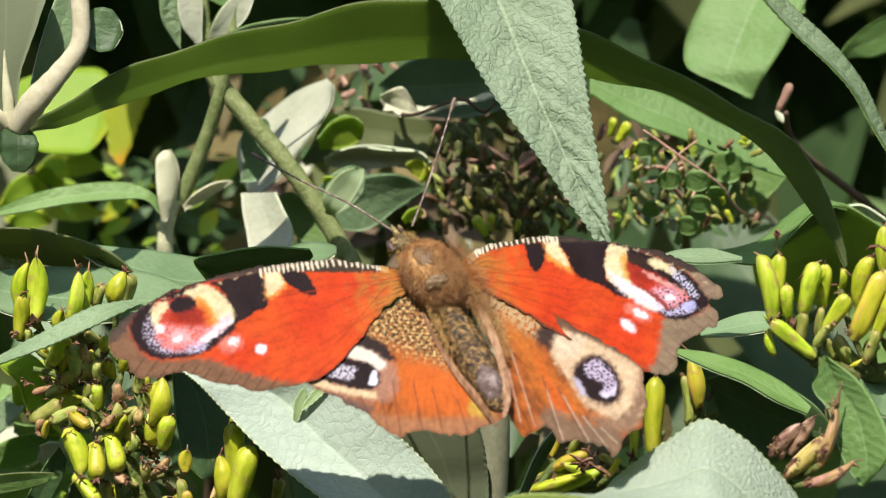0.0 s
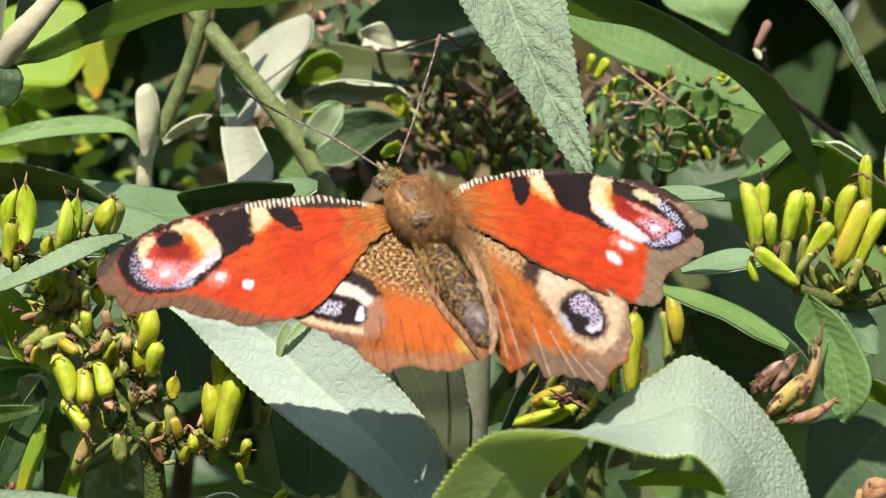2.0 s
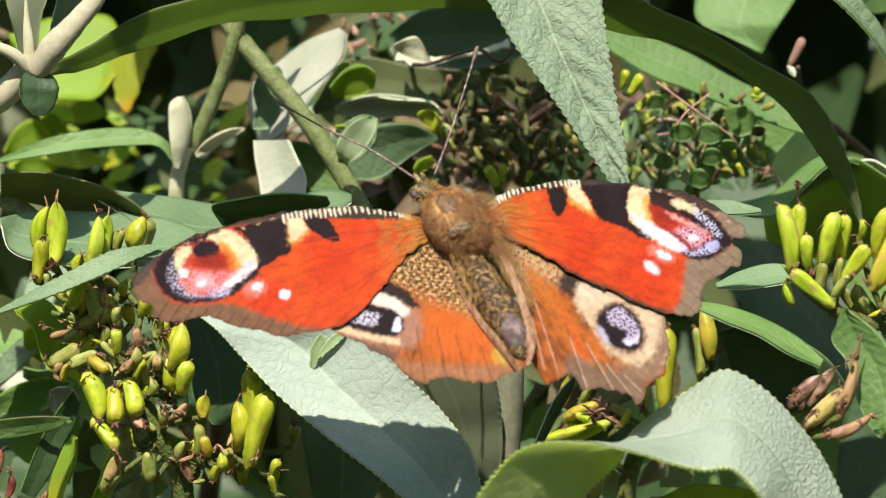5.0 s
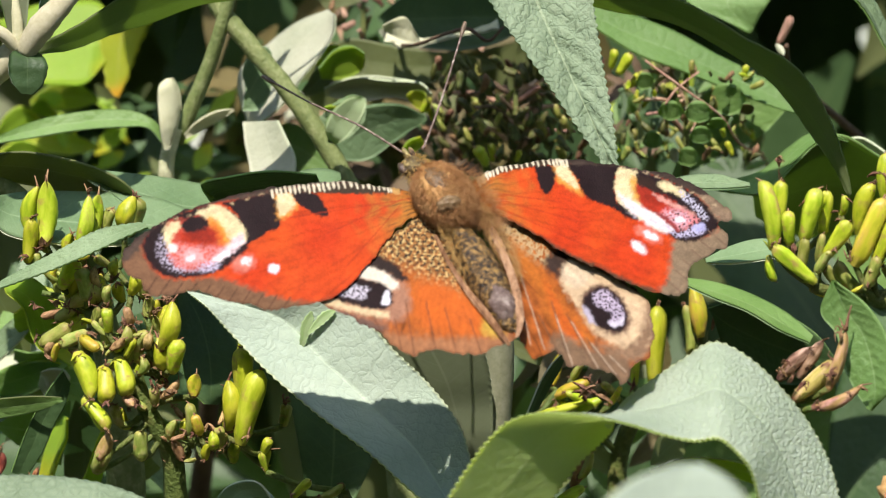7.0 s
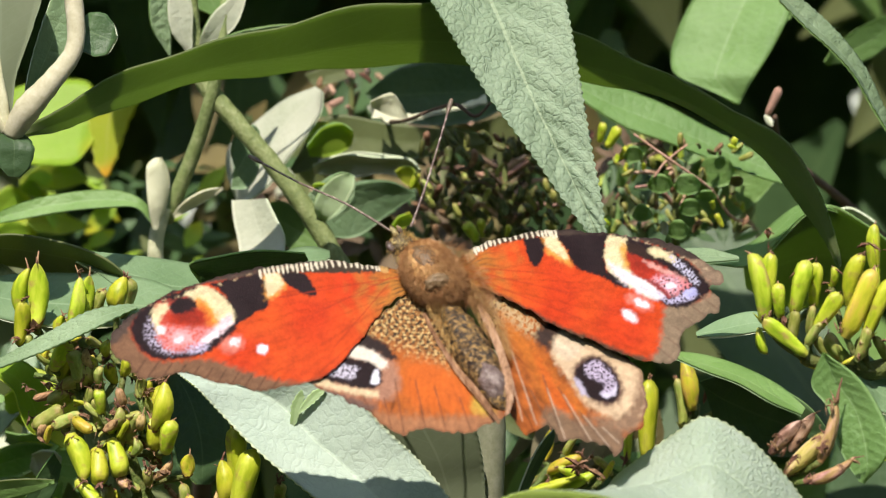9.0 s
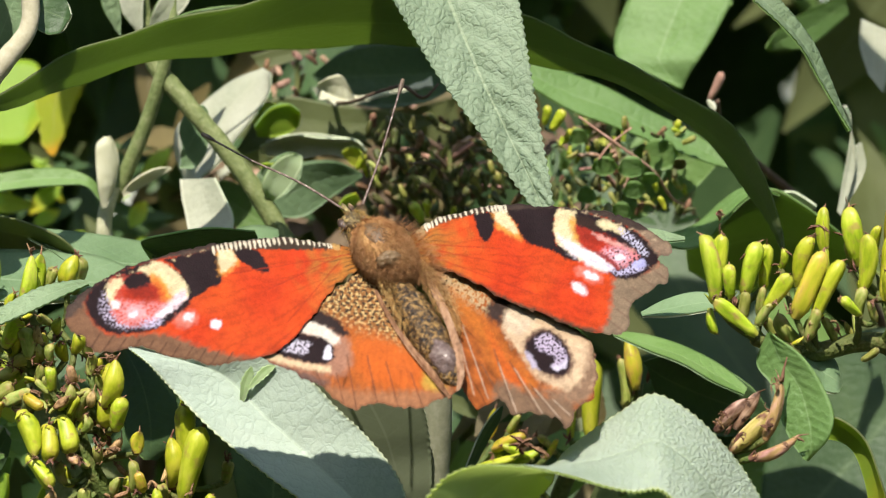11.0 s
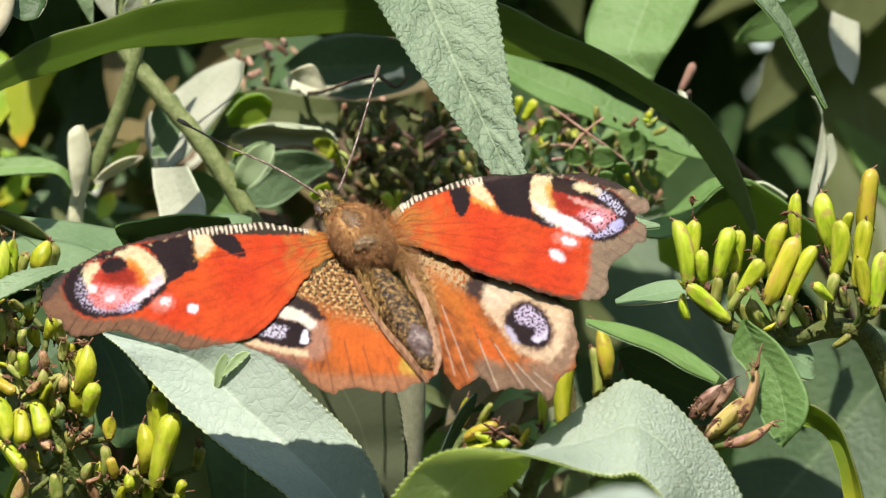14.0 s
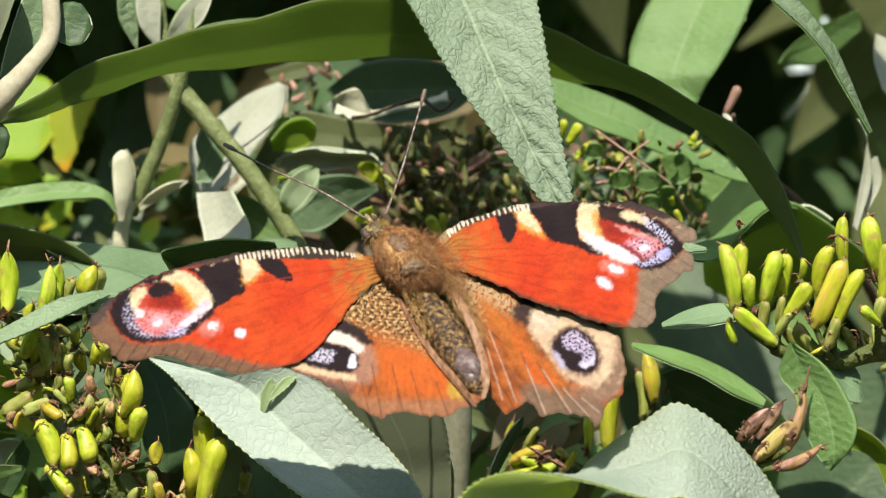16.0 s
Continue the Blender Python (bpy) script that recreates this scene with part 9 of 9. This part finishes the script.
bottom_pods = [((12.2, 14.0, -26.3), (13.4, 13.0, -23.2), 1.1), ((10.6, 15.0, -25.9), (11.4, 14.0, -23.8), 1.2), ((-14.9, 18.0, -28.4), (-13.1, 17.0, -26.6), 1.3), ((-10.1, 18.0, -27.1), (-12.4, 17.0, -28.3), 1.3), ((-7.7, 18.0, -28.9), (-10.0, 17.0, -30.1), 1.3), ((-17.5, 20.0, -26.1), (-18.0, 19.0, -24.2), 1.2), ((6.8, 16.0, -27.6), (10.4, 14.0, -25.7), 1.1), ((11.6, 16.0, -27.0), (13.1, 14.0, -23.9), 1.1), ((9.8, 16.0, -28.8), (12.8, 15.0, -27.0), 1.1)]
seed_head("dull seed capsules low in the shade", [(0, 70, -1260), (0, 60, -300), (-8.1, 24.0, -39.6), (-9.0, 20.0, -31.5), (-10.2, 19.0, -27.8)], [5, 4, 1.2, 0.8, 0.6], [(*p, (POD_DULL, POD_BROWN, POD)[k % 3]) for k, p in enumerate(bottom_pods)], 17)


# old seed heads far behind, most capsules coloured dark to stand for shade
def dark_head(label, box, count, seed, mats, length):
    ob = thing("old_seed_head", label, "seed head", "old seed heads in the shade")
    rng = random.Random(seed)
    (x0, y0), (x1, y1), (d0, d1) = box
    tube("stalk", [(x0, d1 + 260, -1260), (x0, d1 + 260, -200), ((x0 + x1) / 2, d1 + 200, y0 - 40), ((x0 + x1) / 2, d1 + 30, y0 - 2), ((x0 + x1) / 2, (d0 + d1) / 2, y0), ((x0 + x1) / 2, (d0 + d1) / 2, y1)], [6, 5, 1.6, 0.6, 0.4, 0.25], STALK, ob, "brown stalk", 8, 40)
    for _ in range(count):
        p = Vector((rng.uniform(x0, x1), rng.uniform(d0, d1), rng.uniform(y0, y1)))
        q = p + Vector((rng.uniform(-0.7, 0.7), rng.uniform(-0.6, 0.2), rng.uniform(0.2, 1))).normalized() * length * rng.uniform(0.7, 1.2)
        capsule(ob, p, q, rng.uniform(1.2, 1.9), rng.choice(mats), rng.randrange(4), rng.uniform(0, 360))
    for _ in range(count // 14):
        p = Vector((rng.uniform(x0, x1), rng.uniform(d0, d1), rng.uniform(y0, y1)))
        m = Vector(((x0 + x1) / 2, (d0 + d1) / 2, p.z - 2))
        tube("twig", [tuple(m), tuple((m + p) / 2 + Vector((0, 0, 1))), tuple(p)], [0.3, 0.22, 0.15], rng.choice([BARK, PINKISH]), ob, "", 6, 8)


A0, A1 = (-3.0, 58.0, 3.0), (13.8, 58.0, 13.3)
dark_head("old seed head with small green capsules coloured dark for deep shade", ((A0[0], A0[2]), (A1[0], A1[2]), (50, 70)), 250, 21, [POD_SHADED, POD_SHADED, POD_SHADED, POD_SHADED, HUSK, POD_SHADED, POD_DULL], 1.8)
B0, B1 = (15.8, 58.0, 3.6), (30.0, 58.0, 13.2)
dark_head("branching old seed head with green and pinkish scales", ((B0[0], B0[2]), (B1[0], B1[2]), (48, 62)), 120, 22, [POD_SHADED, POD_DULL, POD_DULL, BLUEGREEN, POD, HUSK], 1.4)
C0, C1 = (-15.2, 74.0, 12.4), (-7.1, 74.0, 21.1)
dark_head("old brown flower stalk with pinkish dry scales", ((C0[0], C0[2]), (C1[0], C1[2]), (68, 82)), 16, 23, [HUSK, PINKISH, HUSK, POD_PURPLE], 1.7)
twig = thing("dry_twig", "small dry twig with a pinkish husk and a white scale", "twig")
tube("stalk", [(120, 240, -1260), (110, 240, -200), (52, 90, -6), (33.7, 56.0, 12.7), (32.9, 52.0, 15.5)], [5, 4, 0.6, 0.35, 0.3], BARK, twig, "thin brown stalk", 7, 40)
capsule(twig, (32.2, 52.0, 15.7), (33.5, 51.0, 18.4), 1.2, PINKISH, 2)
capsule(twig, (32.0, 52.0, 15.5), (32.7, 51.0, 14.4), 1.6, PALEUNDER, 0)

# dry twig between the antennae and the hanging leaf
dry_sprig = thing("dry_twig", "crooked pinkish dry twig with small husks", "twig")
tube("stalk", [(-30, 300, -1260), (-30, 290, -300), (-20, 200, -20), (-10, 90, 14), (-3.6, 46.0, 15.5), (-0.8, 42.0, 16.4), (1.0, 41.0, 16.7), (3.0, 40.0, 15.5), (4.5, 40.0, 16.9)], [5, 3.5, 1.2, 0.4, 0.16, 0.18, 0.2, 0.18, 0.12], BARK, dry_sprig, "crooked pinkish stalk", 8, 60, 0.12)
for a, b, scale_mat in (((-11.4, 62.0, 18.0), (-12.7, 61.0, 17.3), PINKISH), ((-12.9, 64.0, 19.5), (-12.4, 63.0, 18.5), PINKISH), ((-9.2, 64.0, 21.5), (-8.8, 63.0, 20.5), PINKISH), ((-13.8, 64.0, 20.3), (-14.0, 63.0, 19.3), HUSK), ((-11.1, 64.0, 21.0), (-10.2, 63.0, 20.2), POD_PURPLE), ((-6.9, 58.0, 10.9), (-6.4, 57.0, 10.1), PINKISH), ((-4.3, 58.0, 5.7), (-4.0, 57.0, 4.8), PINKISH)):
    capsule(dry_sprig, a, b, 1.7, scale_mat, 2)

bits = thing("shaded_capsule_sprig", "few bright green capsules catching the sun in the shade", "seed head")
tube("stalk", [(8, 260, -1260), (6, 240, -200), (4, 80, -4), (2.4, 52.0, 3.3)], [5, 4, 0.6, 0.4], STALK, bits, "thin stalk", 7, 40)
for a, b in (((2.6, 50.0, 3.2), (1.6, 48.0, 5.0)), ((3.2, 52.0, 3.6), (3.0, 51.0, 5.4)), ((-4.1, 54.0, 8.6), (-3.3, 53.0, 10.1)), ((5.6, 52.0, 3.6), (6.0, 51.0, 4.7)), ((15.9, 50.0, 12.5), (17.2, 49.0, 14.5)), ((15.2, 52.0, 13.1), (15.6, 51.0, 15.0)), ((17.1, 52.0, 11.2), (18.1, 51.0, 12.5))):
    capsule(bits, a, b, 1.6, POD, 2)
# dry flower cluster at the lower right
dry = thing("dry_flower_head", "curled orange brown dry flower head", "flower")
rng = random.Random(31)
tube("stalk", [(100, 30, -1260), (100, 30, -300), (46.4, 0.0, -37.6), (45.3, 0.0, -30.7), (44.7, 0.0, -27.8)], [5, 4, 1.2, 0.8, 0.7], BARK, dry, "brown stalk", 8, 40)
for k in range(26):
    c = Vector((45.3, 0.0, -28.4)) + Vector((rng.uniform(-5, 5), rng.uniform(-3, 3), rng.uniform(-3, 3.6)))
    pts = [tuple(c + Vector((1.1 * math.cos(a), rng.uniform(-0.3, 0.3), 0.9 * math.sin(a)))) for a in [rng.uniform(0, 6) + i * 0.9 for i in range(6)]]
    tube("petal", pts, [0.5, 0.65, 0.6, 0.5], PETAL, dry, "", 7, 14)


# ---- movement ----
def motions():
    fore = [(0.0, 0.5), (0.5, 4.8), (1.0, 5.0), (1.5, 3.7), (2.0, -1.5), (2.5, 2.0), (3.0, -1.5), (3.5, -7.5), (4.0, 1.5), (4.5, 0.5), (5.0, -2.8), (7.5, 0.2), (8.0, 0.0), (8.5, -0.5), (9.0, -2.8), (11.5, -5.5), (12.0, -6.5), (12.5, -9.0), (13.0, -10.8), (13.5, -10.5), (14.0, -12.8), (14.5, -11.5), (15.0, -10.5), (15.5, -9.5), (16.0, -11.2)]
    hind = [(0.0, -4.0), (0.5, 1.2), (1.0, 1.8), (1.5, 0.0), (2.0, -5.0), (2.5, -0.8), (3.0, -5.0), (3.5, -9.5), (4.0, -0.2), (4.5, -1.0), (5.0, -4.8), (7.5, 1.0), (8.0, 0.0), (8.5, -0.2), (9.0, -2.5), (11.5, -5.2), (12.0, -6.2), (12.5, -8.2), (13.0, -9.8), (13.5, -9.8), (14.0, -12.0), (14.5, -11.0), (15.0, -9.0), (15.5, -9.8), (16.0, -11.0)]
    for part_ob, rows in ((fore_right, fore), (hind_right, hind)):
        walk(part_ob, [(t, Matrix.Rotation(radians(deg), 4, HINGE)) for t, deg in rows])

    # the breeze rocks the seed heads and the narrow leaf
    for swaying, rows in ((right_head, [(0.0, 0.36, 0.53), (1.5, 0.36, 0.53), (2.0, 0.38, 1.45), (2.5, -0.3, 0.78), (3.0, 0.45, 0.32), (3.5, -0.65, 0.97), (4.0, -0.61, 1.12), (4.5, -0.1, 0.62), (5.0, 0.28, 0.73), (7.5, -0.4, 0.19), (8.0, 0.0, 0.0), (8.5, 0.11, 0.33), (9.0, -0.28, 0.49), (11.5, 0.19, 0.29), (12.0, 0.03, 0.06), (12.5, 0.26, 0.19), (13.0, 0.27, 0.26), (13.5, 0.18, 0.56), (14.0, -0.11, 0.47), (14.5, -0.35, 0.59), (15.0, -1.0, 0.32), (15.5, -0.55, 0.38), (16.0, -0.14, 0.42)]),
                          (left_head, [(0.0, -0.45, 0.37), (0.5, -0.53, 0.04), (1.0, -1.07, 0.06), (1.5, -0.79, 0.74), (2.0, 0.02, 1.07), (2.5, -0.02, 0.75), (3.0, -0.26, 0.6), (3.5, -0.31, 0.98), (4.0, -0.4, 0.96), (4.5, -0.22, 0.69), (5.0, -0.29, 0.36), (7.5, -0.15, 0.22), (8.0, 0.0, 0.0), (8.5, 0.09, 0.15), (9.0, 0.03, 0.32), (11.5, -0.12, 0.07), (12.0, -0.38, 0.15), (12.5, -0.25, 0.18), (16.0, -0.25, 0.18)]),
                          (narrow_leaf, [(0.0, -0.43, -0.83), (2.5, -0.43, -0.83), (8.0, 0.0, 0.0), (14.5, 0.34, 2.22), (16.0, 0.12, 2.06)])):
        walk(swaying, [(t, pose(dx * MM, 0, dz * MM)) for t, dx, dz in rows])


motions()
